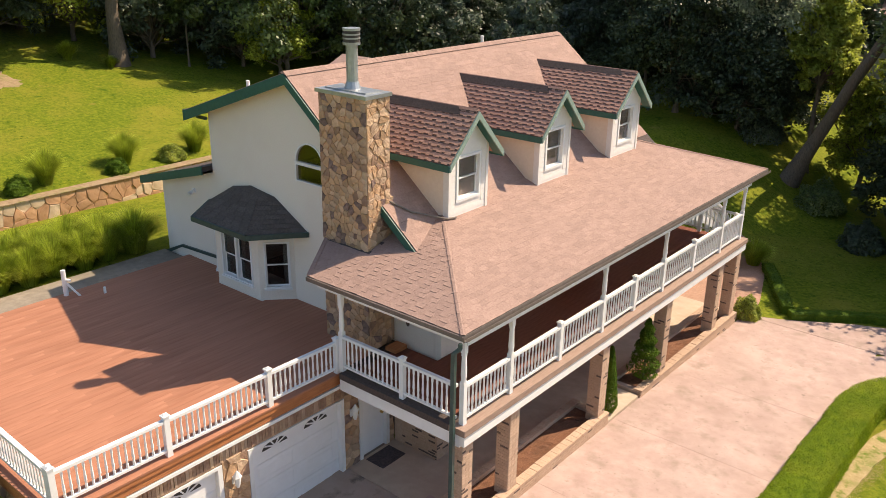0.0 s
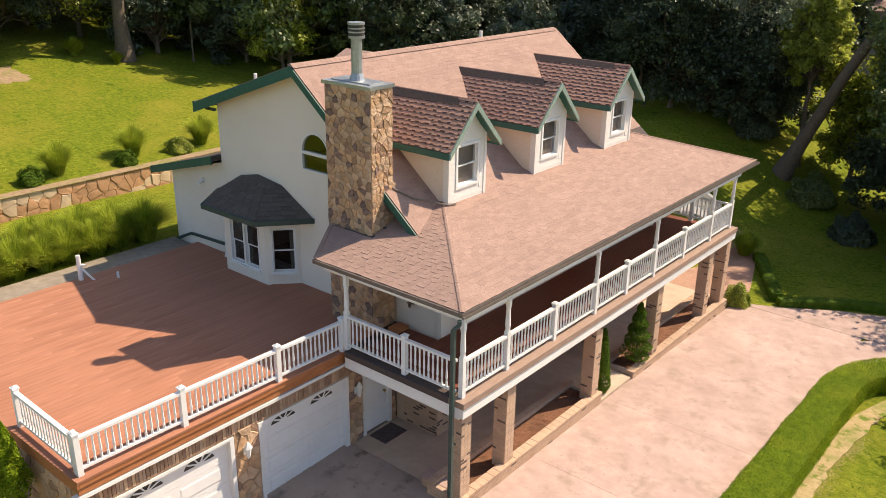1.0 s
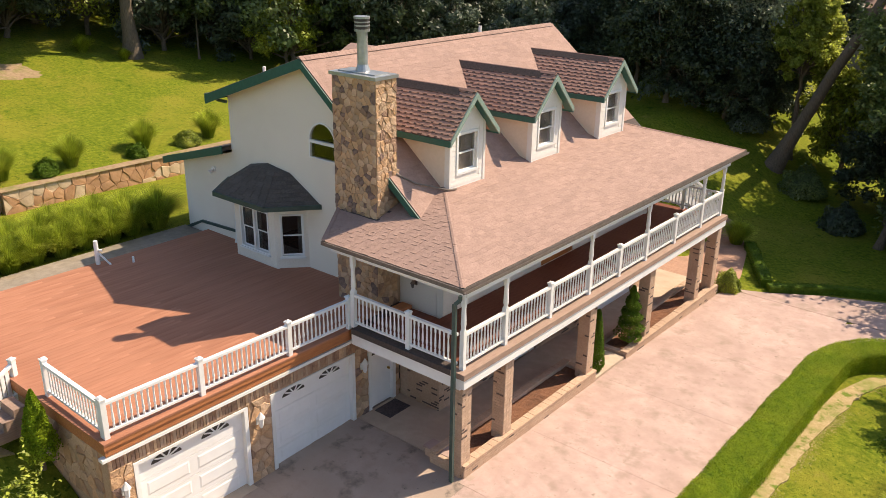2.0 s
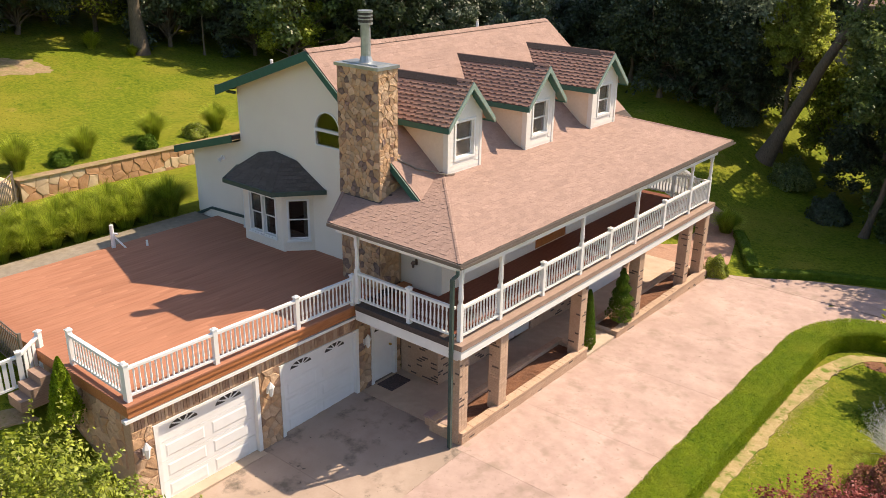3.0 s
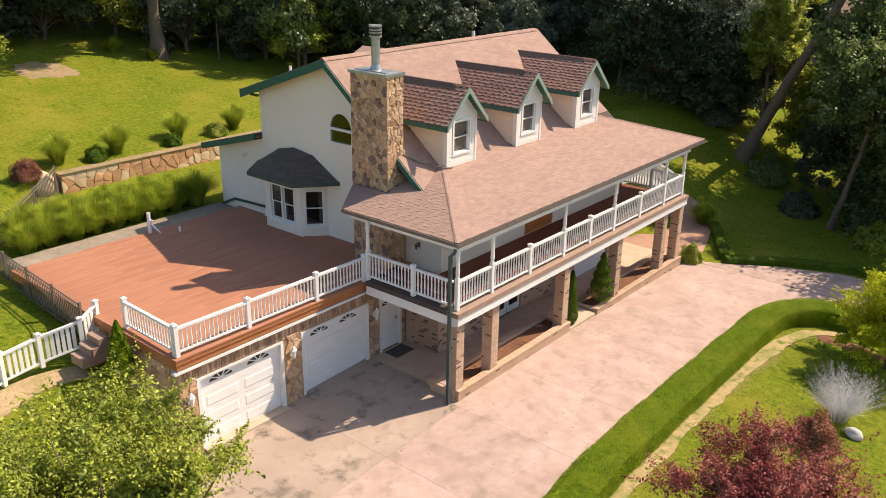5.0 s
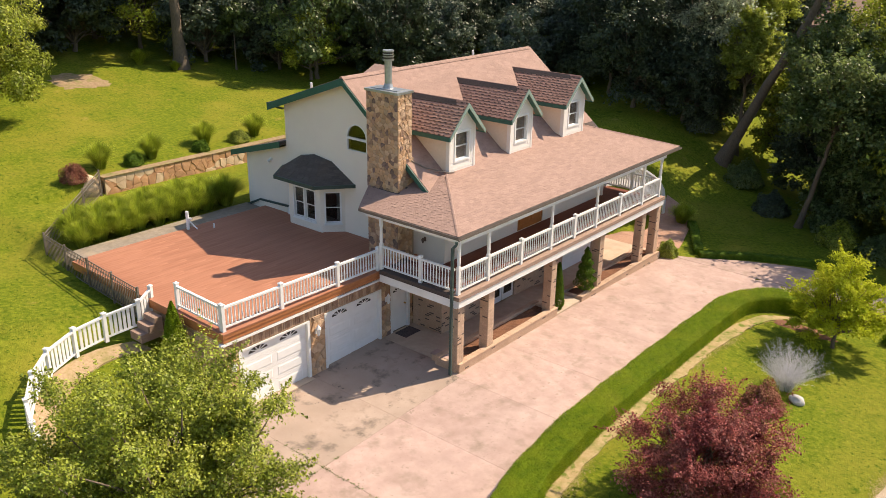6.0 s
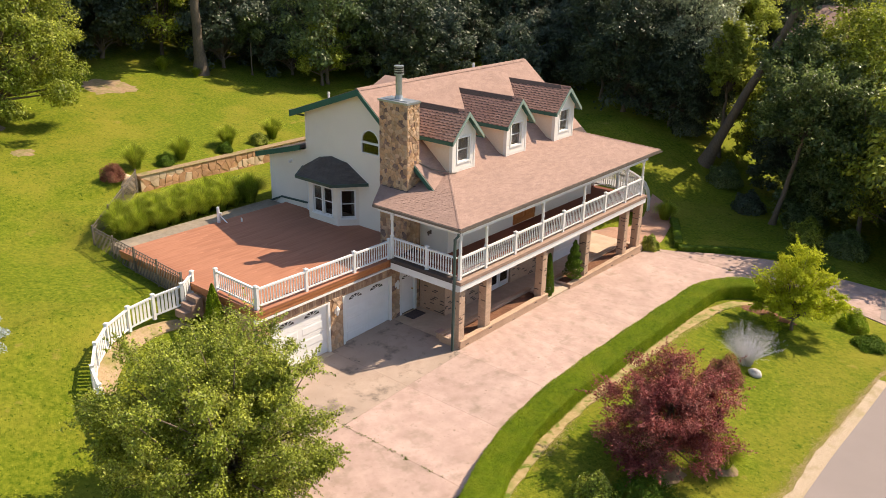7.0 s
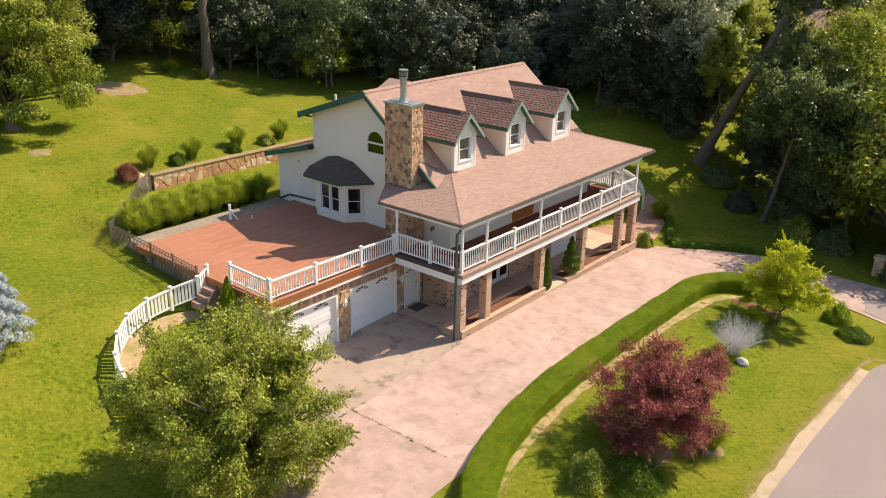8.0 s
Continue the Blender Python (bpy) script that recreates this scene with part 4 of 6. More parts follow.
rubble(Face(CX0, 0, 0, -1), chimney, -CY1, -CY0, ZD, 8.56, 0.3, rs, STONES, W4)
# small pipes through the roofs
for x, y, z, h in ((-6.9, 9.3, 8.6, 0.32), (-9.9, 2.9, 7.5, 0.5)):
    part("vent_pipe", made(tube, (x, y, z), (x, y, z + h), 0.05, 0.05, 10), WHITE, house, "white plastic vent pipe")

# ---- garage front ----
DOORS = ((-5.88, -3.24), (-2.46, 0.07))
ENTRY = (0.66, 1.56)
bm = bmesh.new()
garage.wall(bm, -6.45, WG - 0.1, -0.35, 2.42, [(a, b, -0.4, 1.92) for a, b in DOORS] + [(ENTRY[0], ENTRY[1], -0.4, 2.0)], 0.25)
part("wall", bm, MORTAR, house, "garage wall faced in rubble stone")
gwall = house.children[-1]
for a, b in ((-6.45, -5.96), (-3.16, -2.54), (0.15, ENTRY[0] - 0.06), (ENTRY[1] + 0.06, WG - 0.12)):
    rubble(garage, gwall, a, b, -0.16, 2.02, 0.21, rs, STONES, (5, 4, 2, 1), 0.045)
# upright bricks over the doors
cells = [[], [], []]
u = -6.45
while u < 0.7:
    w, d, z0, z1 = rs.uniform(0.058, 0.085), rs.uniform(0.018, 0.034), 1.985 + rs.uniform(0, 0.008), 2.27 - rs.uniform(0, 0.012)
    cells[rs.choice((0, 1, 2, 2, 2))].append([garage.at(a, b, z) for b in (d, 0) for a, z in ((u + 0.006, z0), (u + w, z0), (u + w, z1), (u + 0.006, z1))])
    u += w + 0.006
for group, paint, label in zip(cells, (STONES[0], BRICK, STONES[2]), ("upright tan bricks over the garage doors", "upright buff bricks over the garage doors", "upright brown bricks over the garage doors")):
    joined("soldier_bricks", group, BRICK_CELL, paint, gwall, label)
side = Face(0, -6.45, 1, 0)
part("wall", made(lambda bm: side.wall(bm, -11.5, GX - 0.255, -0.3, 2.42)), MORTAR, house, "stone-faced garage side wall")
rubble(side, house.children[-1], -6.8, GX - 0.26, 1.0, 2.40, 0.24, rs, STONES, (5, 4, 2, 1), 0.035)


def fan_light(face, parent, c, z, r, d):
    """A half-round light with spokes."""
    n = 14
    bm = bmesh.new()
    prism(bm, [face.at(c + r * math.cos(k * math.pi / n), d, z + 0.46 * r * math.sin(k * math.pi / n)) for k in range(n + 1)], face.n * 0.006)
    light = part("fan_light", bm, DARK, parent, "dark half-round fan light with white spokes")
    bm = bmesh.new()
    for k in (3, 5.6, 8.4, 11):
        a = k * math.pi / n
        p = Vector((math.cos(a), math.sin(a)))
        q = Vector((-p.y, p.x)) * 0.018
        pts = [(c + q.x, z + q.y), (c + p.x * r + q.x, z + 0.46 * p.y * r + q.y), (c + p.x * r - q.x, z + 0.46 * p.y * r - q.y), (c - q.x, z - q.y)]
        prism(bm, [face.at(u, d + 0.007, v) for u, v in pts], face.n * 0.008)
    ring = [(c + 0.3 * r * math.cos(k * math.pi / 8), z + 0.14 * r * math.sin(k * math.pi / 8)) for k in range(9)]
    prism(bm, [face.at(u, d + 0.008, v) for u, v in ring], face.n * 0.009)
    part("spokes", bm, WHITE, light)


for a, b in DOORS:
    z0, z1 = -0.14, 1.88
    rows = 4
    bm = bmesh.new()
    garage.box(bm, a + 0.03, b - 0.03, -0.14, -0.115, z0, z1)
    door = part("garage_door", bm, WHITE_DOOR, house, "white sectional garage door with raised panels")
    for k in range(rows):
        lo = z0 + (z1 - z0) * k / rows
        bm = bmesh.new()
        garage.box(bm, a + 0.03, b - 0.03, -0.115, -0.09, lo + 0.004, lo + (z1 - z0) / rows - 0.004)
        part("section", bm, WHITE_DOOR, door)
    mid = (a + b) / 2
    for k in range(rows - 1):
        lo = z0 + (z1 - z0) * k / rows
        for ua, ub in ((a + 0.22, mid - 0.1), (mid + 0.1, b - 0.22)):
            bm = bmesh.new()
            pts = [garage.at(u, d, z) for d, m in ((-0.089, 0.0), (-0.078, 0.04)) for u, z in ((ua + m, lo + 0.1 + m), (ub - m, lo + 0.1 + m), (ub - m, lo + 0.42 - m), (ua + m, lo + 0.42 - m))]
            hexa(bm, pts)
            bmesh.ops.recalc_face_normals(bm, faces=bm.faces)
            part("panel", bm, WHITE_DOOR, door)
    for ua, ub in ((a + 0.22, mid - 0.1), (mid + 0.1, b - 0.22)):
        fan_light(garage, door, (ua + ub) / 2, 1.64, (ub - ua) / 2 * 0.72, -0.086)
    bm = bmesh.new()
    for ua, ub, za, zb in ((a - 0.07, a + 0.03, z0, 1.94), (b - 0.03, b + 0.07, z0, 1.94), (a + 0.03, b - 0.03, 1.88, 1.94)):
        garage.box(bm, ua, ub, -0.15, 0.035, za, zb)
    part("door_frame", bm, WHITE, house, "white garage door frame")
for a, b in DOORS:
    lo = min(land(GX + 0.2, a), land(GX + 0.2, b))
    structure("sill_slab", made(lambda bm: garage.box(bm, a - 0.05, b + 0.05, -0.16, 0.22, lo - 0.2, -0.085)), SLAB, "pale concrete sill before the garage door", "sill")
bm = bmesh.new()
garage.box(bm, ENTRY[0] + 0.05, ENTRY[1] - 0.05, -0.12, -0.07, 0.03, 1.98)
entry = part("door", bm, WHITE_DOOR, house, "white entry door with a fan light")
fan_light(garage, entry, (ENTRY[0] + ENTRY[1]) / 2, 1.55, 0.28, -0.066)
bm = bmesh.new()
for ua, ub, za, zb in ((ENTRY[0] - 0.05, ENTRY[0] + 0.05, -0.05, 2.05), (ENTRY[1] - 0.05, ENTRY[1] + 0.05, -0.05, 2.05), (ENTRY[0] + 0.05, ENTRY[1] - 0.05, 1.98, 2.05)):
    garage.box(bm, ua, ub, -0.15, 0.05, za, zb)
part("door_frame", bm, WHITE, house)
part("threshold", made(lambda bm: garage.box(bm, ENTRY[0] + 0.05, ENTRY[1] - 0.05, -0.1, 0.1, -0.03, 0.03)), IRON, house, "dark door sill")
part("door_knob", made(tube, garage.at(ENTRY[1] - 0.14, -0.06, 0.98), garage.at(ENTRY[1] - 0.14, 0.0, 0.98), 0.03, 0.035, 10), BRASS, entry)
door_mat = thing("door_mat", -3.2, 1.1, 0.05, "dark patterned door mat before the entry door", "mat")
part("mat", made(box, -3.5, -2.95, 0.72, 1.5, 0.045, 0.065), MAT_RUBBER, door_mat)
for y in (-6.22, -2.93, 0.36):
    lamp = thing("wall_lantern", GX + 0.05, y, 1.45, "white carriage lantern on the stone garage wall", "lantern", "wall lanterns")
    part("bracket", made(lambda bm: (garage.box(bm, y - 0.05, y + 0.05, 0.03, 0.07, 1.40, 1.58), garage.box(bm, y - 0.015, y + 0.015, 0.07, 0.16, 1.50, 1.53))), WHITE, lamp)
    part("body", made(lambda bm: (tube(bm, garage.at(y, 0.16, 1.40), garage.at(y, 0.16, 1.60), 0.05, 0.075, 6), tube(bm, garage.at(y, 0.16, 1.35), garage.at(y, 0.16, 1.40), 0.03, 0.05, 6))), WHITE, lamp)
    part("roof", made(lambda bm: tube(bm, garage.at(y, 0.16, 1.60), garage.at(y, 0.16, 1.74), 0.10, 0.015, 6)), WHITE, lamp)

lamp = thing("wall_lantern", -3.10, WG - 0.1, 3.45, "small dark iron lantern on the cream porch wall", "lantern")
part("bracket", made(lambda bm: (box(bm, -3.14, -3.06, WG - 0.03, WG - 0.001, 3.37, 3.53), box(bm, -3.11, -3.09, WG - 0.14, WG - 0.03, 3.48, 3.50))), BRICK_DARK, lamp)
part("body", made(lambda bm: (tube(bm, (-3.10, WG - 0.14, 3.33), (-3.10, WG - 0.14, 3.45), 0.03, 0.055, 6), tube(bm, (-3.10, WG - 0.14, 3.45), (-3.10, WG - 0.14, 3.53), 0.075, 0.01, 6))), BRICK_DARK, lamp)

lamp = thing("wall_lantern", -11.36, WG - 0.08, 4.85, "small white lamp high on the low wing's wall", "lantern")
part("bracket", made(box, -11.42, -11.30, WG - 0.05, WG - 0.001, 4.80, 4.92), WHITE, lamp)
part("shade", made(tube, (-11.36, WG - 0.05, 4.86), (-11.36, WG - 0.18, 4.78), 0.03, 0.07, 10), WHITE, lamp)

# ---- brick ground floor under the porch ----
structure("porch_slab", made(lambda bm: (box(bm, -3.6, -0.05, 0.21, 5.9, -0.25, 0.05), box(bm, -3.5, 0.02, 5.9, 7.7, -0.25, 0.045), box(bm, -3.5, -0.05, 7.7, 15.0, -0.5, -0.06))), SLAB, "smooth tan concrete slab under the porch", "slab")
low = Face(WF, 0, 0, 1)
GLAZED = (4.75, 6.35, 0.05, 2.1)
WDOOR = (9.9, 12.4, -0.1, 2.0)
WIN1 = (2.7, 3.6, 0.9, 2.0)
bm = bmesh.new()
low.wall(bm, WG - 0.1, 13.4, -0.5, 2.4, [GLAZED, WDOOR, WIN1], 0.22)
w1 = part("wall", bm, BRICK_BED, house, "tan brick wall under the porch")
bricks(low, w1, WG - 0.1, 13.4, -0.05, 2.4, rs, [GLAZED, WDOOR, WIN1], 0.14)
cross = Face(0, WG - 0.1, 1, 0)
bm = bmesh.new()
cross.wall(bm, GX + 0.04, WF - 0.225, -0.3, 2.4, [], 0.2)
w2 = part("wall", bm, BRICK_BED, house, "tan brick return wall beside the entry door")
bricks(cross, w2, GX + 0.3, WF, 0.02, 2.4, rs, [], 0.2)
window(low, house, *WIN1, sill=False)
for a, b in ((GLAZED[0] + 0.04, 5.53), (5.57, GLAZED[1] - 0.04)):
    bm = bmesh.new()
    for ua, ub, za, zb in ((a, a + 0.1, 0.07, 2.06), (b - 0.1, b, 0.07, 2.06), (a + 0.1, b - 0.1, 1.92, 2.06), (a + 0.1, b - 0.1, 0.07, 0.3), (a + 0.1, b - 0.1, 1.0, 1.06)):
        low.box(bm, ua, ub, -0.1, -0.05, za, zb)
    d = part("glazed_door", bm, WHITE, house, "white glazed patio door")
    part("pane", made(lambda bm: low.box(bm, a + 0.1, b - 0.1, -0.08, -0.072, 0.3, 1.92)), GLASS, d)
bm = bmesh.new()
for k in range(4):
    low.box(bm, WDOOR[0] + 0.04, WDOOR[1] - 0.04, -0.12, -0.06, -0.1 + k * 0.52, 0.41 + k * 0.52)
part("garage_door", bm, WHITE_DOOR, house, "white sectional garage door under the porch")
part("inner_floor", made(lambda bm: box(bm, -10.2, WF - 0.25, 2.12, 12.7, -0.1, 0.0)), DARK, house)

# ---- piers and planters ----
PIERS = (0.12, 1.76, 5.68, 9.2, 12.8, 14.2)
for k, y in enumerate(PIERS):
    base = land(0, y) - 0.1
    pier = thing("brick_pier", -0.2, y, base, "square tan brick pier with dark clinkers carrying the porch", "pier", "porch piers")
    core = part("core", made(box, -0.37, -0.03, y - 0.17, y + 0.17, base, 2.42), BRICK_BED, pier)
    for f, a, b in ((Face(-0.03, 0, 0, 1), y - 0.17, y + 0.17), (Face(0, y - 0.17, 1, 0), -0.37, -0.03)):
        bricks(f, pier, a, b, 0.0 if k < 4 else -0.2, 2.42, rs, (), 0.09, singles=k < 2)
wallf = Face(0.05, 0, 0, 1)
for y0, y1, top0 in ((-0.02, 5.95, 0.30), (7.75, 14.5, 0.12)):
    pl = thing("planter_wall", -0.4, (y0 + y1) / 2, -0.1, "low tan brick planter wall with a capped edge and mulch", "planter", "planters")
    bm = bmesh.new()
    box(bm, -0.13, 0.05, y0, y1, -0.55, top0)
    box(bm, -0.98, -0.82, y0 + 0.18, y1 - 0.18, -0.55, top0)
    box(bm, -0.98, -0.13, y0, y0 + 0.18, -0.55, top0)
    box(bm, -0.98, -0.13, y1 - 0.18, y1, -0.55, top0)
    core = part("core", bm, BRICK_BED, pl)
    bricks(wallf, pl, y0, y1, -0.45 if y0 > 5 else -0.15, top0, rs, (), 0.06)
    bricks(Face(0, y0, 1, 0), pl, -0.98, 0.05, -0.15, top0, rs, (), 0.06)
    cells = []
    n = int((y1 - y0) / 0.22)
    for i in range(n):
        a, b = y0 + (y1 - y0) * i / n + 0.006, y0 + (y1 - y0) * (i + 1) / n - 0.006
        for xa, xb in ((-0.16, 0.075), (-1.0, -0.80)):
            h = 0.055 + rs.uniform(-0.005, 0.005)
            cells.append([Vector(p) for p in ((xa, a, top0 + h), (xb, a, top0 + h), (xb, b, top0 + h), (xa, b, top0 + h), (xa, a, top0), (xb, a, top0), (xb, b, top0), (xa, b, top0))])
    joined("cap_bricks", cells, BRICK_CELL, BRICK, pl, "tan brick coping")
    bm = bmesh.new()
    bmesh.ops.create_grid(bm, x_segments=8, y_segments=int((y1 - y0) * 8), size=0.5)
    for v in bm.verts:
        v.co = Vector((-0.475 + v.co.x * 0.72, (y0 + y1) / 2 + v.co.y * (y1 - y0 - 0.3), top0 - 0.08 + 0.03 * noise.noise(Vector((v.co.x * 6, v.co.y * 40, 0)))))
    part("mulch", bm, SOIL, pl, "reddish brown bark mulch")
low_bit = thing("brick_stub", -1.2, 0.3, 0, "low brick stub wall with a pale cap beside the porch corner", "wall")
part("core", made(box, -1.25, -0.45, 0.12, 0.42, -0.1, 0.26), BRICK, low_bit)
part("cap", made(box, -1.28, -0.45, 0.09, 0.45, 0.26, 0.31), CONCRETE, low_bit)

# ---- porch floor ----
bm = bmesh.new()
box(bm, WF, -0.02, 0.02, 14.15, 2.42, ZD - 0.03)
box(bm, -3.3, WF, 0.02, WG - 0.1, 2.42, ZD - 0.03)
box(bm, -4.2, -0.02, 14.15, 14.35, 2.42, ZD - 0.03)
box(bm, -4.2, WF, 12.95, 14.15, 2.42, ZD - 0.03)
pfloor = part("porch_floor", bm, PORCH_RED, house, "dark red porch floor")
part("rim", made(lambda bm: box(bm, -0.02, 0.10, -0.17, 14.3, 2.45, 2.69)), WHITE, house, "white porch fascia")
part("rim", made(lambda bm: box(bm, -3.36, -0.02, -0.17, -0.05, 2.40, 2.69)), WHITE, house, "white porch fascia")
part("ledge", made(lambda bm: box(bm, -0.27, 0.13, -0.20, 14.32, 2.69, 2.83)), LEDGE, house, "weathered brown porch edge board")
part("ledge", made(lambda bm: box(bm, -3.34, -0.27, -0.20, 0.14, 2.69, 2.83)), SHINGLE_DARK, house, "dark grey porch edge board")
n = 14
for i in range(n):
    x = WF + 0.02 + (1.93) * i / n
    me = raw_mesh("floor_board", [(0, 0, 0), (0.134, 0, 0), (0.134, 12.6, 0), (0, 12.6, 0), (0, 0, 0.03), (0.134, 0, 0.03), (0.134, 12.6, 0.03), (0, 12.6, 0.03)], BOX_FACES, PORCH_RED) if i == 0 else me
    piece("floor_board", me, pfloor, x, 0.14, ZD - 0.03)
# front doors and windows on the porch
bm = bmesh.new()
front.box(bm, 6.37, 8.08, -0.12, -0.02, ZD, 4.83)
pd = part("front_door", bm, WOOD_DOOR, house, "varnished oak double front door with panels")
for a, b in ((6.45, 7.18), (7.27, 8.0)):
    for z0, z1 in ((2.95, 3.65), (3.75, 4.65)):
        hexa_bm = bmesh.new()
        pts = [front.at(u, d, z) for d, m in ((-0.018, 0.0), (0.0, 0.05)) for u, z in ((a + m, z0 + m), (b - m, z0 + m), (b - m, z1 - m), (a + m, z1 - m))]
        hexa(hexa_bm, pts)
        bmesh.ops.recalc_face_normals(hexa_bm, faces=hexa_bm.faces)
        part("panel", hexa_bm, WOOD_DOOR, pd)
for hole in ((3.2, 4.3, 3.6, 4.75), (10.1, 11.3, 3.6, 4.75)):
    window(front, house, *hole, label="white porch window")
part("planter_bench", made(lambda bm: box(bm, -3.44, -3.12, 1.36, 1.75, ZD, 2.84)), CEDAR, house, "orange wooden bench box beside the chimney")

# ---- deck ----
deck = thing("deck", -7.7, -2.4, ZD, "large red-stained timber deck over the garage, partly shaded", "deck")
DX0, DX1, DY0, DY1 = -11.95, -3.44, -6.54, 1.9
part("joist_bed", made(lambda bm: (box(bm, DX0, DX1 - 0.1, DY0 + 0.1, DY1, 2.42, ZD - 0.04))), SHINGLE_DARK, deck)
for z0, z1, d in ((2.60, 2.73, 0.0), (2.44, 2.585, -0.03)):
    part("fascia_board", made(lambda bm: box(bm, DX1 - 0.06 + d, DX1 - 0.02 + d, DY0 - d + 0.043, 0.0, z0, z1)), CEDAR, deck, "orange stained fascia board")
    part("fascia_board", made(lambda bm: box(bm, DX0, DX1 - 0.02 + d, DY0 - d, DY0 + 0.04 - d, z0, z1)), CEDAR, deck, "orange stained fascia board")
part("drip_edge", made(lambda bm: box(bm, GX + 0.0, DX1 - 0.03, -6.6, 0.05, 2.34, 2.41)), WHITE, deck, "white drip edge under the deck")
m = int((DX1 - DX0) / 0.145)
rd = random.Random(21)
bw = (DX1 - DX0) / m
board_me = raw_mesh("deck_board", [(0, 0, 0), (bw - 0.0015, 0, 0), (bw - 0.0015, 1, 0), (0, 1, 0), (0, 0, 0.04), (bw - 0.0015, 0, 0.04), (bw - 0.0015, 1, 0.04), (0, 1, 0.04)], BOX_FACES, DECK)
for i in range(m):
    x = DX0 + bw * i
    top = WG if x < -5.1 else (1.05 if x < -3.64 else 0.0)
    if -9.7 < x < -7.7:
        top = 1.2
    cuts = [DY0, DY0 + rd.uniform(1.5, 4.5), top]
    for a, b in zip(cuts, cuts[1:]):
        piece("deck_board", board_me, deck, x, a + 0.001, ZD - 0.04 + rd.uniform(-0.001, 0.001), scale=(1, b - a - 0.002, 1))

# ---- railings ----
TURNED = ((0.00, 0.020), (0.10, 0.020), (0.13, 0.014), (0.20, 0.022), (0.36, 0.017), (0.48, 0.014), (0.53, 0.020), (0.64, 0.020))


def lathe(name, profile, n, mat, square=()):
    verts, faces = [], []
    for z, r in profile:
        verts += [(r * math.cos((k + 0.5) * math.tau / n) * 1.2, r * math.sin((k + 0.5) * math.tau / n) * 1.2, z) for k in range(n)]
    for j in range(len(profile) - 1):
        faces += [(j * n + k, j * n + (k + 1) % n, (j + 1) * n + (k + 1) % n, (j + 1) * n + k) for k in range(n)]
    faces.append(tuple(range(n))[::-1])
    faces.append(tuple((len(profile) - 1) * n + k for k in range(n)))
    return raw_mesh(name, verts, faces, mat)


BALUSTER = lathe("baluster", TURNED, 6, WHITE)


def railing(a, b, z, posts, label, group, height=0.86, gap=0.125, tall=(), z2=None, flat=False, show=None):
    """A balustrade from a to b: posts at the given distances, rails and balusters between them; tall posts reach the eave."""
    f = Face(a[0], a[1], b[0] - a[0], b[1] - a[1])
    L = math.dist(a, b)
    zz = lambda u: z + ((z2 if z2 is not None else z) - z) * u / L
    r = thing("railing", *f.at(L / 2, 0, z), label, "railing", group)
    for u in posts if show is None else show:
        bm = bmesh.new()
        top = zz(u) + height + 0.06
        f.box(bm, u - 0.055, u + 0.055, -0.055, 0.055, zz(u) - 0.02, top)
        f.box(bm, u - 0.07, u + 0.07, -0.07, 0.07, top, top + 0.03)
        hexa(bm, [f.at(u + p, q, w) for w, s in ((top + 0.03, 0.06), (top + 0.06, 0.02)) for p, q in ((-s, -s), (s, -s), (s, s), (-s, s))])
        bmesh.ops.recalc_face_normals(bm, faces=bm.faces)
        p = part("post", bm, WHITE, r)
    for u in tall:
        bm = bmesh.new()
        f.box(bm, u - 0.055, u + 0.055, -0.055, 0.055, zz(u) - 0.02, zz(u) + height + 0.08)
        for z0, z1, r0, r1 in ((0.94, 1.0, 0.06, 0.05), (1.0, 1.08, 0.05, 0.062), (1.08, 1.5, 0.062, 0.048), (1.5, 1.56, 0.058, 0.058)):
            tube(bm, f.at(u, 0, zz(u) + z0), f.at(u, 0, zz(u) + z1), r0, r1, 10)
        f.box(bm, u - 0.05, u + 0.05, -0.05, 0.05, zz(u) + 1.56, 4.72)
        part("porch_post", bm, WHITE, r, "turned white porch post")
    stops = sorted([*posts, *tall])
    for u0, u1 in zip(stops, stops[1:]):
        for lo, hi, w in ((height - 0.06, height, 0.045), (0.10, 0.15, 0.03)):
            bm = bmesh.new()
            p, q = u0 + 0.055, u1 - 0.055
            hexa(bm, [f.at(p, -w, zz(p) + lo), f.at(q, -w, zz(q) + lo), f.at(q, w, zz(q) + lo), f.at(p, w, zz(p) + lo),
                      f.at(p, -w, zz(p) + hi), f.at(q, -w, zz(q) + hi), f.at(q, w, zz(q) + hi), f.at(p, w, zz(p) + hi)])
            bmesh.ops.recalc_face_normals(bm, faces=bm.faces)
            part("top_rail" if lo > 0.3 else "bottom_rail", bm, WHITE, r)
        n = max(1, round((u1 - u0 - 0.11) / gap))
        for k in range(1, n):
            u = u0 + 0.055 + (u1 - u0 - 0.11) * k / n
            piece("baluster", PICKET if flat else BALUSTER, r, *f.at(u, 0, zz(u) + 0.148), rz=math.atan2(f.u.y, f.u.x), scale=(1, 1, (height - 0.2) / 0.64))
    return r


PICKET = raw_mesh("picket", [(-0.045, -0.012, 0), (0.045, -0.012, 0), (0.045, 0.012, 0), (-0.045, 0.012, 0), (-0.045, -0.012, 0.64), (0.045, -0.012, 0.64), (0.045, 0.012, 0.64), (-0.045, 0.012, 0.64)], BOX_FACES, WHITE)
PZ = 2.83
railing((-0.09, -0.05), (-0.09, 14.2), PZ, (3.53, 7.05, 10.58), "white balustrade along the porch front", "porch railings", tall=(0.06, 1.62, 5.43, 8.66, 12.52, 14.12))
railing((-3.46, -0.05), (-0.09, -0.05), PZ, (1.84, 3.31), "white balustrade across the porch end", "porch railings", tall=(0.08,), show=(1.84,))
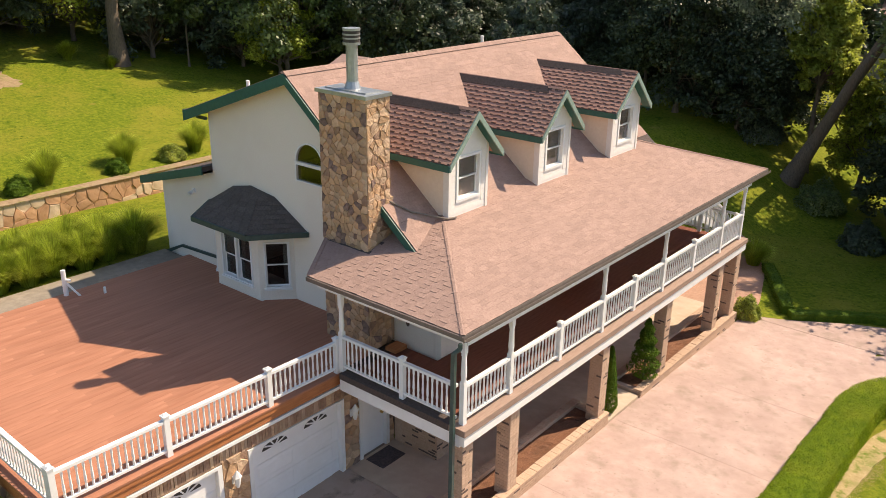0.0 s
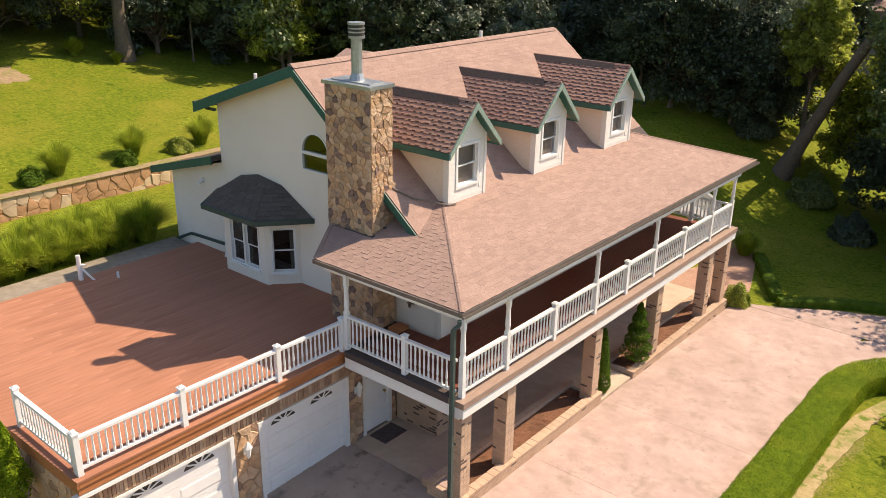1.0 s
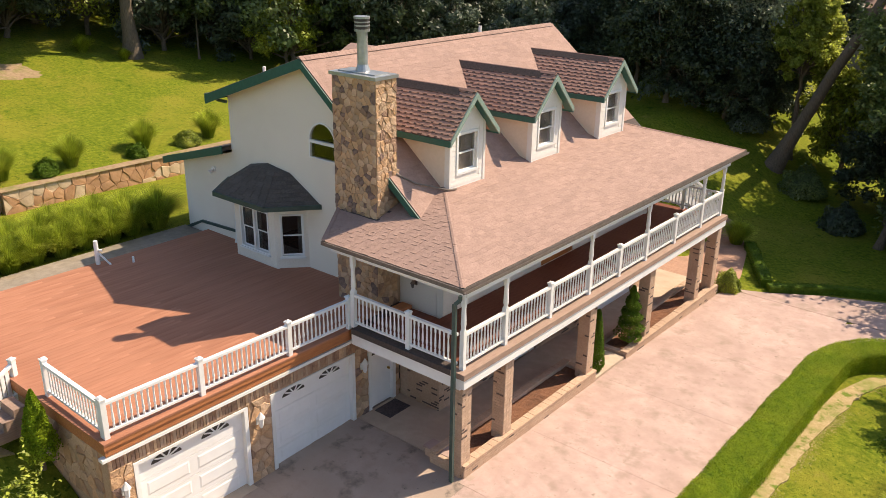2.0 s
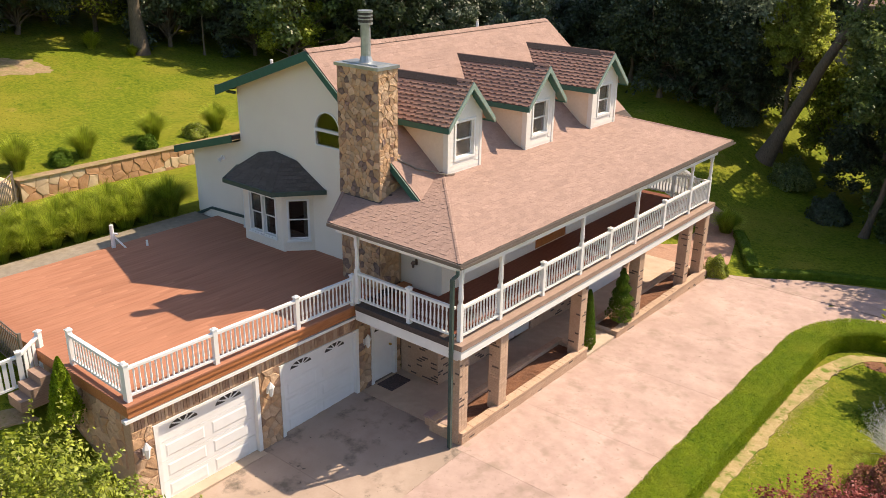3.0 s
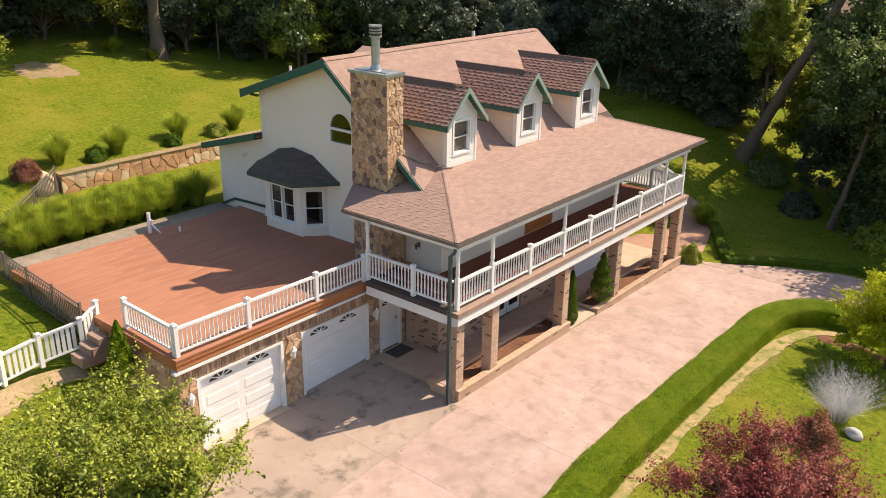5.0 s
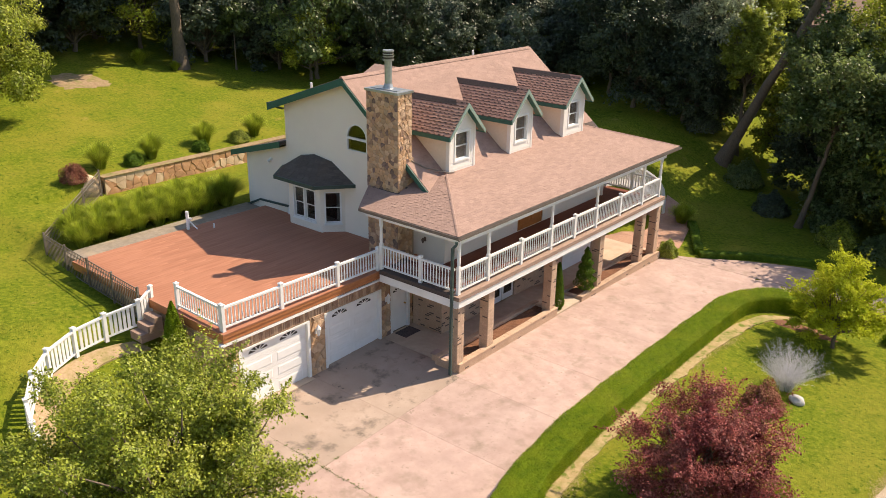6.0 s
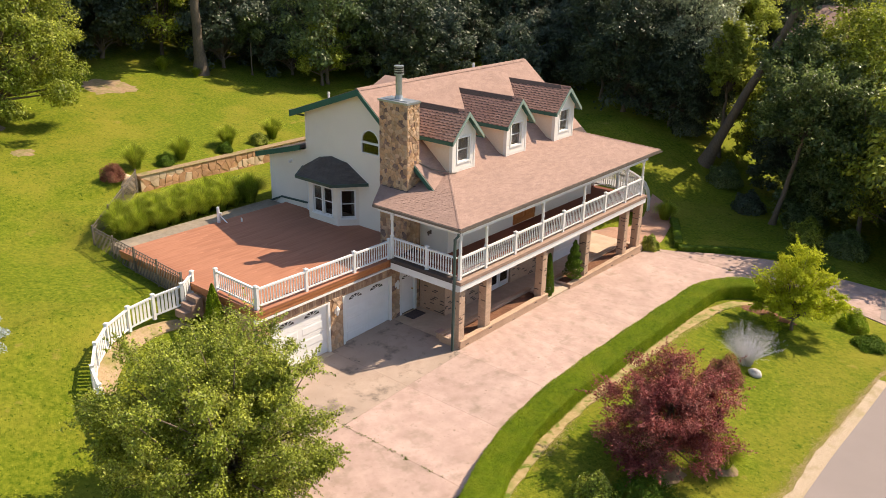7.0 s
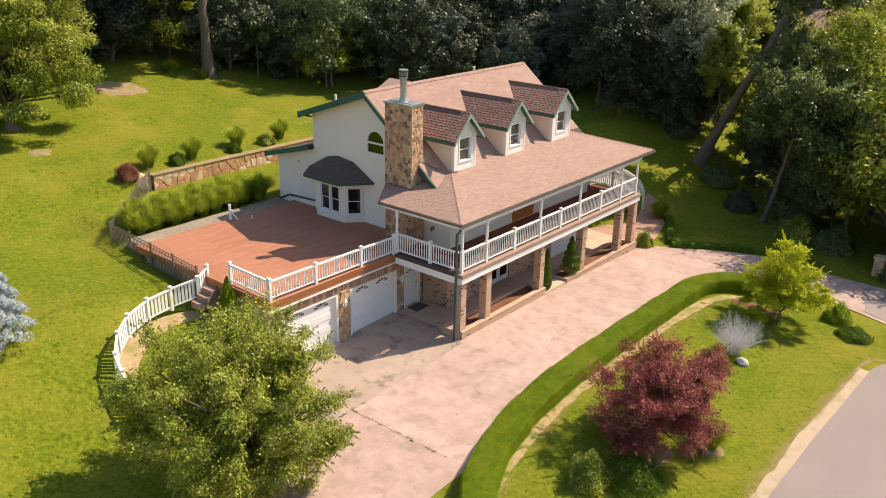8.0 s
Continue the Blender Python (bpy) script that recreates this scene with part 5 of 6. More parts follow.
railing((-3.62, -6.38), (-3.5, -0.02), ZD, (0.0, 2.12, 4.43, 6.27), "white balustrade along the deck front", "deck railings", height=0.77)
railing((-5.93, -6.33), (-3.62, -6.38), ZD, (0.0, 2.25), "white balustrade at the deck corner", "deck railings", height=0.77)
railing((-0.09, 14.12), (-2.72, 14.12), PZ - 0.05, (0.06, 1.33, 2.63), "white balustrade at the porch end", "porch railings", show=(1.33, 2.63))


# ---- planting ----
def leaf_mesh(name, pts, size, mat, nrng, aspect=0.55, up=0.5, lie=None, loose=0.55):
    """Small pointed leaves, one at each point; lie: the way that each leaf's face tends to, up where none is given."""
    n = len(pts)
    h = nrng.normal(size=(n, 3)) * loose
    if lie is None:
        h[:, 2] += up * 1.2
    else:
        h += lie
    h /= np.linalg.norm(h, axis=1, keepdims=True) + 1e-9
    a = np.cross(h, nrng.normal(size=(n, 3)))
    a /= np.linalg.norm(a, axis=1, keepdims=True) + 1e-9
    b = np.cross(a, h)
    s = size * nrng.uniform(0.65, 1.3, (n, 1))
    v = np.stack([pts - a * s * 0.5, pts + b * s * aspect * 0.5 - a * s * 0.06, pts + a * s * 0.5, pts - b * s * aspect * 0.5 - a * s * 0.06], 1).reshape(-1, 3)
    me = bpy.data.meshes.new(name)
    me.vertices.add(4 * n)
    me.vertices.foreach_set("co", v.astype(np.float32).ravel())
    me.loops.add(4 * n)
    me.loops.foreach_set("vertex_index", np.arange(4 * n, dtype=np.int32))
    me.polygons.add(n)
    me.polygons.foreach_set("loop_start", np.arange(0, 4 * n, 4, dtype=np.int32))
    me.polygons.foreach_set("loop_total", np.full(n, 4, dtype=np.int32))
    me.materials.append(mat)
    me.update(calc_edges=True)
    return me


def cloud(nrng, n, centres, radii, squash=0.7, shoots=0, share=0.25):
    """Points gathered in loose clumps, with leafy shoots that stand out of them."""
    m = int(n * share) if shoots else 0
    k = nrng.integers(0, len(centres), n - m)
    d = nrng.normal(size=(n - m, 3))
    d /= np.linalg.norm(d, axis=1, keepdims=True)
    r = nrng.uniform(0.25, 1.0, (n - m, 1)) ** 0.6 * nrng.uniform(0.7, 1.15, (n - m, 1)) * (1 + np.abs(nrng.normal(0, 0.16, (n - m, 1))) * bool(shoots))
    pts = centres[k] + d * r * radii[k][:, None] * np.array([1, 1, squash])
    if not m:
        return pts, d
    c = nrng.integers(0, len(centres), shoots)
    out = centres[c] - centres.mean(0)
    out = out / (np.linalg.norm(out, axis=1, keepdims=True) + 1e-6) + nrng.normal(size=(shoots, 3)) * 0.55 + np.array([0, 0, 0.35])
    out /= np.linalg.norm(out, axis=1, keepdims=True)
    long = radii[c] * nrng.uniform(0.9, 2.1, shoots)
    i = nrng.integers(0, shoots, m)
    f = nrng.uniform(0, 1, (m, 1))
    e = nrng.normal(size=(m, 3))
    q = centres[c][i] + out[i] * f * long[i][:, None] + e * (1.12 - f) * 0.16 * radii[c][i][:, None]
    return np.concatenate([pts, q]), np.concatenate([d, out[i] * 0.6 + e * 0.5])


def limb(bm, a, b, r0, r1, rng, bend=0.12, n=4, sides=7, flare=1.0):
    """A tapered limb with one skin from end to end, bending a little; flare widens its foot."""
    pts = [Vector(a).lerp(Vector(b), k / n) + Vector((rng.uniform(-1, 1), rng.uniform(-1, 1), 0)) * bend * (0 < k < n) for k in range(n + 1)]
    last = None
    for k, p in enumerate(pts):
        q = (pts[min(k + 1, n)] - pts[max(k - 1, 0)]).to_track_quat("Z", "Y")
        r = (r0 + (r1 - r0) * k / n) * (1 + (flare - 1) * max(0.0, 1 - k * 4 / n) ** 2)
        ring = [bm.verts.new(p + q @ Vector((r * math.cos(c * math.tau / sides), r * math.sin(c * math.tau / sides), 0))) for c in range(sides)]
        if last:
            # start the ring at the corner that lies nearest to the last one's first
            s = min(range(sides), key=lambda c: (ring[c].co - last[0].co).length)
            ring = ring[s:] + ring[:s]
            for c in range(sides):
                bm.faces.new((last[c], last[(c + 1) % sides], ring[(c + 1) % sides], ring[c]))
        last = ring
    bm.faces.new(last)
    return pts


def tree(name, x, y, height, wide, low, leaf, n, size, seed, label, category="tree", trunk=0.14, stems=1, clumps=46, rel=0.30, squash=0.75, group="", sink=0.0, shape=1.0, lean=(0, 0), ragged=0.98, lobes=(), shoots=0):
    """A tapered trunk with limbs to the clumps of an uneven crown."""
    rng, nrng = random.Random(seed), np.random.default_rng(seed)
    z = land(x, y) - sink
    t = thing(name, x, y, z, label, category, group)
    c, rad = [], []
    mid, half = (height + low) / 2, (height - low) / 2
    for k in range(clumps):
        while True:
            d = nrng.normal(size=3)
            d /= np.linalg.norm(d)
            if d[2] > -0.75:
                break
        q = nrng.uniform(0.4, ragged)
        taper = 1.0 - (1 - shape) * max(0, d[2])
        c.append((d[0] * q * wide * taper + lean[0] * (mid + d[2] * half) / height, d[1] * q * wide * taper + lean[1] * (mid + d[2] * half) / height, mid + d[2] * q * half))
        rad.append(wide * rel * nrng.uniform(0.6, 1.25))
    for lx, ly, lz, lr in lobes:
        for k in range(14):
            c.append(tuple(np.array((lx, ly, lz)) + nrng.normal(size=3) * lr * 0.5))
            rad.append(lr * nrng.uniform(0.45, 0.75))
    c, rad = np.array(c), np.array(rad)
    pts, lie = cloud(nrng, n, c, rad, squash, shoots)
    keep = pts[:, 2] > low * 0.55
    pts, lie = pts[keep], lie[keep] * 0.65 + np.array([0.22, 0.42, 0.65])
    bm = bmesh.new()
    fork = low + 0.25 * (height - low)
    roots = []
    for s in range(stems):
        o = Vector((x, y, z - 0.15)) + Vector((rng.uniform(-1, 1), rng.uniform(-1, 1), 0)) * (0.16 if stems > 1 else 0)
        top = Vector((x + lean[0] * fork / height + (rng.uniform(-0.35, 0.35) * wide * 0.5 if stems > 1 else 0), y + lean[1] * fork / height + (rng.uniform(-0.35, 0.35) * wide * 0.5 if stems > 1 else 0), z + fork))
        limb(bm, o, top, trunk * (1.25 if stems == 1 else 0.7), trunk * (0.7 if stems == 1 else 0.4), rng, trunk * 0.3, 9, 10, flare=1.7 if stems == 1 else 1.15)
        roots.append((o, top))
    for k in range(0, clumps, 2):
        o, top = roots[k % stems]
        f = rng.uniform(0.55, 1.0) if low < 2 else rng.uniform(0.88, 1.0)
        limb(bm, o.lerp(top, f), Vector((x, y, z)) + Vector(c[k]), trunk * 0.42, trunk * 0.09, rng, 0.06 * wide, 3, 5)
    for p in part("trunk", bm, BARK, t, "brown bark trunk and limbs").data.polygons:
        p.use_smooth = True
    crown = new("crown", leaf_mesh("crown", pts, size, leaf, nrng, lie=lie))
    crown.parent = t
    return t


def bush(name, x, y, r, h, leaf, n, size, seed, label, category="shrub", group="", up=0.5, base=None):
    nrng = np.random.default_rng(seed)
    z = land(x, y) if base is None else base
    t = thing(name, x, y, z, label, category, group)
    d = nrng.normal(size=(n, 3))
    d /= np.linalg.norm(d, axis=1, keepdims=True)
    d[:, 2] = abs(d[:, 2])
    lump = 1 + 0.16 * np.sin(5 * d[:, 0] + seed) * np.cos(4 * d[:, 1] - seed) + 0.1 * np.sin(9 * d[:, 2] + 7 * d[:, 0])
    q = nrng.uniform(0.55, 1.05, n) ** 0.5 * lump
    pts = d * q[:, None] * np.array([r, r, h])
    me = leaf_mesh("foliage", pts, size, leaf, nrng, lie=d * 0.8 + np.array([0, 0, 0.3]))
    f = new("foliage", me)
    f.parent = t
    bm = bmesh.new()
    rng = random.Random(seed)
    for k in range(5):
        a = rng.uniform(0, math.tau)
        tube(bm, (x, y, z - 0.05), (x + 0.5 * r * math.cos(a), y + 0.5 * r * math.sin(a), z + h * 0.6), 0.02, 0.008, 5)
    part("stems", bm, BARK, t)
    return t


def reed_mesh(name, n, r, h, nrng, mat, width=0.014, spread=0.55):
    """Arching grass blades that grow from one tuft."""
    verts, faces = [], []
    ang, out = nrng.uniform(0, math.tau, n), nrng.uniform(0.05, 1, n) ** 0.7
    hh = h * nrng.uniform(0.6, 1.1, n)
    for a, o, q in zip(ang, out, hh):
        dx, dy = math.cos(a), math.sin(a)
        px, py = -dy * width, dx * width
        b = r * 0.35 * o
        i = len(verts)
        for k, w in ((0, 1.0), (0.45, 1.0), (0.8, 0.8), (1.0, 0.1)):
            rr = b + spread * r * o * k * k * 1.6
            zz = q * (k - 0.38 * o * k * k * k)
            verts += [(dx * rr + px * w, dy * rr + py * w, zz), (dx * rr - px * w, dy * rr - py * w, zz)]
        faces += [(i + 2 * k, i + 2 * k + 1, i + 2 * k + 3, i + 2 * k + 2) for k in range(3)]
    return raw_mesh(name, verts, faces, mat)


nr = np.random.default_rng(5)
TUFTS = [reed_mesh("foliage", 1800, 0.62, 1.18, nr, LEAF["reed"], 0.0060, 0.74) for k in range(4)]


def tuft(name, x, y, k, s, label, group="", base=None):
    t = thing(name, x, y, land(x, y) - 0.02 if base is None else base, label, "ornamental grass", group)
    o = new("foliage", TUFTS[k % 4])
    o.parent = t
    o.scale = (s, s, s)
    o.rotation_euler = (0, 0, k * 1.7)
    return t


# foreground tree over the garage corner, red maple, young yellow-green tree
tree("tree", 0.5, -11.15, 5.5, 3.0, 0.2, LEAF["summer"], 190000, 0.078, 31, "leafy green ornamental tree with many stems beside the driveway", stems=5, trunk=0.12, clumps=280, rel=0.145, ragged=1.02, shoots=900,
     lobes=((1.5, 1.1, 1.4, 0.75), (2.1, 1.65, 1.75, 0.55), (1.0, 0.3, 0.8, 0.8), (0.4, -0.4, 0.8, 0.9), (-0.6, -1.0, 1.0, 0.8), (1.25, 0.95, 4.2, 0.45), (-1.9, -1.5, 2.0, 0.75), (-2.1, -1.7, 3.1, 0.65), (1.8, -1.4, 1.0, 0.8), (1.1, -2.0, 0.9, 0.75)))
tree("maple", 8.85, -1.2, 3.5, 2.05, -0.1, LEAF["maple"], 92000, 0.064, 8, "purple-leaved Japanese maple on the front lawn", stems=3, trunk=0.10, clumps=150, rel=0.21, squash=0.55, ragged=1.0, shoots=260)
tree("tree", 8.7, 10.9, 3.5, 1.7, 0.1, LEAF["bright"], 36000, 0.09, 16, "young yellow-green tree on the front lawn", trunk=0.06, clumps=150, rel=0.20, squash=0.5, shape=0.6, ragged=1.08, shoots=300)
tree("tree", -28.2, -3.8, 9.5, 4.5, -0.5, LEAF["summer"], 120000, 0.15, 44, "broad green maple tree on the upper lawn", trunk=0.24, clumps=230, rel=0.185, ragged=1.04)


def hedge(line, w, h, label, seed, leaf, n_per_m=8600, size=0.034):
    """A clipped hedge along a line, its leaves over a twiggy core."""
    nrng = np.random.default_rng(seed)
    t = thing("hedge", *line[0], land(*line[0]), label, "hedge")
    ox, oy, oz = t.location
    pts, lies = [], []
    bm = bmesh.new()
    sec = []
    fine = []
    for a, b in zip(line, line[1:]):
        m = max(1, int(math.dist(a, b) / 0.3))
        fine += [(a[0] + (b[0] - a[0]) * k / m, a[1] + (b[1] - a[1]) * k / m) for k in range(m)]
    fine.append(line[-1])
    for i, p in enumerate(fine):
        q0, q1 = fine[max(0, i - 1)], fine[min(len(fine) - 1, i + 1)]
        d = Vector((q1[0] - q0[0], q1[1] - q0[1], 0)).normalized()
        s = Vector((d.y, -d.x, 0))
        wob = 1 + 0.025 * math.sin(i * 0.7) + 0.015 * math.sin(i * 1.9)
        z = land(*p)
        sec.append((Vector((p[0], p[1], z)), s, wob))
        ring = [bm.verts.new(Vector((p[0], p[1], z)) + s * u * w * 0.92 * wob + Vector((0, 0, v * h * 0.94))) for u, v in ((-0.5, -0.1), (-0.5, 0.85), (-0.36, 1.0), (0.36, 1.0), (0.5, 0.85), (0.5, -0.1))]
        if i:
            for k in range(5):
                bm.faces.new((last[k], last[k + 1], ring[k + 1], ring[k]))
        else:
            bm.faces.new(ring)
        last = ring
    bm.faces.new(last[::-1])
    bmesh.ops.recalc_face_normals(bm, faces=bm.faces)
    part("core", bm, leaf, t)
    for (p, s, wob), (q, s2, w2) in zip(sec, sec[1:]):
        n = int((q - p).length * n_per_m * (w + 2 * h) / 2.2)
        f = nrng.uniform(0, 1, (n, 1))
        base = np.array(p) * (1 - f) + np.array(q) * f
        across = nrng.uniform(0, 1, n) * (w + 2 * h)
        u = np.where(across < h, -0.5, np.where(across > h + w, 0.5, (across - h) / w - 0.5))
        v = np.where(across < h, across / h, np.where(across > h + w, (w + 2 * h - across) / h, 1.0))
        corner = np.maximum(0, np.abs(u) - 0.38) * np.maximum(0, v - 0.8) * 3.5
        u, v = u * (1 - corner), v * (1 - corner * 0.6)
        jit = nrng.normal(size=(n, 3)) * 0.02
        lies.append(np.array(s)[None] * np.where(np.abs(u) > 0.45, np.sign(u), 0)[:, None] * 0.9 + np.array([0, 0, 1.0])[None] * np.where(v > 0.9, 1.0, 0.25)[:, None])
        pts.append(base + (np.array(s)[None] * (1 - f) + np.array(s2)[None] * f) * (u * w * (wob + (w2 - wob) * f[:, 0]))[:, None] + np.array([0, 0, 1.0])[None] * (v * h * (wob + (w2 - wob) * f[:, 0]))[:, None] + jit)
    pts = np.concatenate(pts) - np.array([ox, oy, oz])
    o = new("foliage", leaf_mesh("foliage", pts, size, leaf, nrng, 0.6, lie=np.concatenate(lies), loose=0.4))
    o.parent = t
    return t


ARC = [(4.83 + 2.4 - 2.4 * math.cos(k * math.pi / 12), 10.6 + 2.7 * math.sin(k * math.pi / 12)) for k in range(7)]
hedge([(8.4, -9.6), (7.2, -8.3), (6.22, -7.0), (5.52, -5.3), (5.02, -3.1), (4.85, -0.5), (4.83, 3.0), (4.83, 7.0)] + ARC + [(8.1, 13.3)], 1.0, 0.62, "clipped bright green hedge curving along the driveway", 3, LEAF["hedge"])
hedge([(-1.0, 20.5), (-0.3, 19.3), (0.3, 18.1), (1.1, 16.6)], 0.42, 0.34, "low bushy green edging beside the brick path", 5, LEAF["conifer"], 1500, 0.055)
hedge([(1.25, 16.3), (3.1, 17.9), (5.3, 19.0), (8.0, 19.3)], 0.4, 0.3, "low clipped edging hedge beyond the driveway", 4, LEAF["conifer"], 1500, 0.05)

# topiaries
for y, h, r, turns, label in ((6.4, 1.9, 0.27, 0, "slim cone-shaped evergreen beside a brick pier"), (8.48, 1.78, 0.47, 5, "spiral-clipped evergreen in the brick planter")):
    b = 0.22 if turns else 0.06
    t = thing("topiary", -0.25, y, b, label, "topiary", "topiaries")
    nt = 9000
    k = nr.uniform(0, 1, nt) ** 0.8
    a = nr.uniform(0, math.tau, nt)
    prof = r * (1 - k) ** 0.75 * (0.55 + 0.45 * np.minimum(1, k * 8)) + 0.03
    if turns:
        prof = prof * (0.86 + 0.2 * np.sin(a + k * turns * math.tau))
    rr = prof * nr.uniform(0.8, 1.05, nt)
    o = new("foliage", leaf_mesh("foliage", np.stack([rr * np.cos(a), rr * np.sin(a), k * h], 1), 0.06, LEAF["conifer"], nr, 0.5, lie=np.stack([np.cos(a), np.sin(a), 0.35 + 0 * a], 1)))
    o.parent = t
    part("stem", made(tube, (-0.25, y, b - 0.1), (-0.25, y, b + h * 0.9), 0.05, 0.01, 6), BARK, t)
t = thing("conifer", -5.38, -6.9, 1.85, "small pointed dwarf conifer beside the deck", "conifer")
nt = 9000
k, a = nr.uniform(0, 1, nt) ** 0.8, nr.uniform(0, math.tau, nt)
rr = 0.36 * (1 - k) ** 0.75 * nr.uniform(0.75, 1.08, nt) * (1 + 0.15 * np.sin(5 * a + 9 * k))
o = new("foliage", leaf_mesh("foliage", np.stack([rr * np.cos(a), rr * np.sin(a), k * 1.5], 1), 0.07, LEAF["hedge"], nr, 0.5, lie=np.stack([np.cos(a), np.sin(a), 0.35 + 0 * a], 1)))
o.parent = t
part("stem", made(tube, (-5.38, -6.9, 1.5), (-5.38, -6.9, 3.2), 0.05, 0.01, 6), BARK, t)


def spruce(x, y, h, r, leaf, n, size, seed, label, group=""):
    rng, nrng = random.Random(seed), np.random.default_rng(seed)
    z = land(x, y)
    t = thing("spruce", x, y, z, label, "spruce", group)
    part("trunk", made(tube, (x, y, z - 0.1), (x, y, z + h * 0.97), 0.03 * h, 0.02, 8), BARK, t)
    k = nrng.uniform(0.02, 1, n) ** 0.7
    tier = np.floor(k * 16)
    a = nrng.uniform(0, math.tau, n)
    lobes = 0.84 + 0.16 * np.cos(a * 7 + tier * 2.1)
    rr = r * (1 - k) ** 0.6 * lobes * nrng.uniform(0.55, 1.0, n) ** 0.4
    zz = k * h - 0.16 * rr
    o = new("crown", leaf_mesh("crown", np.stack([rr * np.cos(a), rr * np.sin(a), zz + 0.1], 1), size, leaf, nrng, 0.35, lie=np.stack([np.cos(a), np.sin(a), 0.6 + 0 * a], 1)))
    o.parent = t
    return t


spruce(-9.0, -13.75, 3.0, 1.65, LEAF["blue"], 42000, 0.085, 9, "silvery blue spruce on the lawn")

# beds and shrubs
for i, (x, y, s) in enumerate(((-13.7, -5.2, 0.95), (-13.9, -4.4, 1.05), (-13.7, -3.6, 1.0), (-13.9, -2.8, 1.1), (-13.8, -2.0, 1.0), (-13.95, -1.2, 1.1), (-13.8, -0.4, 1.05), (-13.95, 0.4, 1.1), (-13.9, 1.3, 1.25),
                                (-14.7, -5.0, 1.05), (-14.75, -4.0, 1.1), (-14.7, -3.1, 1.05), (-14.75, -2.2, 1.1), (-14.7, -1.3, 1.1), (-14.75, -0.4, 1.1), (-14.7, 0.6, 1.1), (-15.5, -4.5, 1.0), (-15.5, -3.0, 1.0), (-15.5, -1.5, 1.0), (-15.5, 0.0, 1.0))):
    tuft("miscanthus", x, y, i, s, "tall arching green grass clump beside the deck", "grasses by the deck")
for i, (x, y, s) in enumerate(((-19.7, -1.0, 1.1), (-19.6, 1.5, 1.1), (-20.0, 4.7, 1.1), (-19.9, 7.7, 1.1))):
    clump = tuft("miscanthus", x, y, i, s, "tall green grass clump above the stone wall", "grasses above the wall")
    clump.children[0].scale = (0.95, 0.95, 1.1)
for i, (x, y, r, h, leaf, label) in enumerate(((-19.2, -2.5, 0.55, 0.75, "red", "round reddish barberry bush at the wall's end"), (-19.3, 0.4, 0.42, 0.55, "conifer", "clipped round evergreen above the stone wall"),
                                              (-19.3, 4.0, 0.40, 0.5, "conifer", "clipped round evergreen above the stone wall"), (-19.5, 6.4, 0.52, 0.58, "summer", "loose olive-green shrub above the stone wall"),
                                              (10.5, 13.2, 0.6, 0.75, "hedge", "clipped round green bush near the road"), (11.5, 12.0, 0.7, 0.35, "conifer", "low spreading green shrub near the road"),
                                              (8.35, -4.4, 0.62, 1.05, "summer", "loose light green shrub under the maple"), (9.35, -3.3, 0.95, 0.75, "conifer", "dark green shrub under the maple"),
                                              (8.0, 8.3, 1.0, 0.35, "conifer", "low dark green juniper on the front lawn"), (0.15, 15.3, 0.45, 0.8, "summer", "loose green shrub at the porch corner"),
                                              (-15.6, 1.9, 0.5, 0.6, "conifer", "dark round shrub beside the low wing"), (8.35, 4.85, 0.62, 0.85, "red", "dark red barberry shrub beside the pale sage"))):
    bush("shrub", x, y, r, h, LEAF[leaf], 5200, 0.07, 60 + i, label, group="shrubs")
tuft("fountain_grass", -34.7, 10.4, 0, 0.9, "loose green weeds in the shade of the woods")
tuft("fountain_grass", -32.6, 11.6, 3, 0.6, "low pale weeds beside the tall trunk")
tuft("fountain_grass", 10.3, -0.1, 2, 1.0, "green fountain grass beside the maple")
tuft("fountain_grass", 8.1, 5.2, 1, 0.65, "green fountain grass beside the pale sage")
tuft("fountain_grass", -1.6, 20.6, 3, 1.0, "green fountain grass beside the brick path")
sage = thing("russian_sage", 8.45, 6.6, land(8.45, 6.6), "pale lavender Russian sage on the front lawn", "shrub")
o = new("foliage", reed_mesh("foliage", 220, 0.8, 1.1, nr, LEAF["lavender"], 0.006, 0.55))
o.parent = sage
stem_a, stem_o, stem_l = nr.uniform(0, math.tau, 420), nr.uniform(0.02, 1, 420) ** 0.6, nr.uniform(0.75, 1.15, 420)
stem_l *= 1.42 + 0.12 * np.sin(3 * stem_a + 1)
pick, along = nr.integers(0, 420, 26000), nr.uniform(0.22, 1, 26000) ** 0.8
sa, lean, sl = stem_a[pick], 0.85 * stem_o[pick] * (0.75 + 0.25 * along), stem_l[pick] * along
fuzz = nr.normal(0, 0.022, (26000, 3))
sr = 0.10 + sl * np.sin(lean)
o = new("bloom", leaf_mesh("bloom", np.stack([sr * np.cos(sa), sr * np.sin(sa), sl * np.cos(lean)], 1) + fuzz, 0.030, LEAF["lavender"], nr, 0.3, lie=np.stack([np.cos(sa), np.sin(sa), 0.3 + 0 * sa], 1)))
o.parent = sage
rock = bmesh.new()
bmesh.ops.create_icosphere(rock, subdivisions=3, radius=0.26)
for v in rock.verts:
    v.co = Vector((v.co.x * 1.0, v.co.y * 0.7, v.co.z * 0.62)) * (1 + 0.3 * noise.noise(v.co * 4))
rock_t = thing("rock", 9.0, 6.0, land(9.0, 6.0), "pale grey boulder beside the sage", "rock")
for v in rock.verts:
    v.co += Vector((9.0, 6.0, land(9.0, 6.0) + 0.1))
part("boulder", rock, material("pale_rock", (0.5, 0.46, 0.42), (0.62, 0.58, 0.54), 6, rough=0.9, bump=0.5), rock_t)

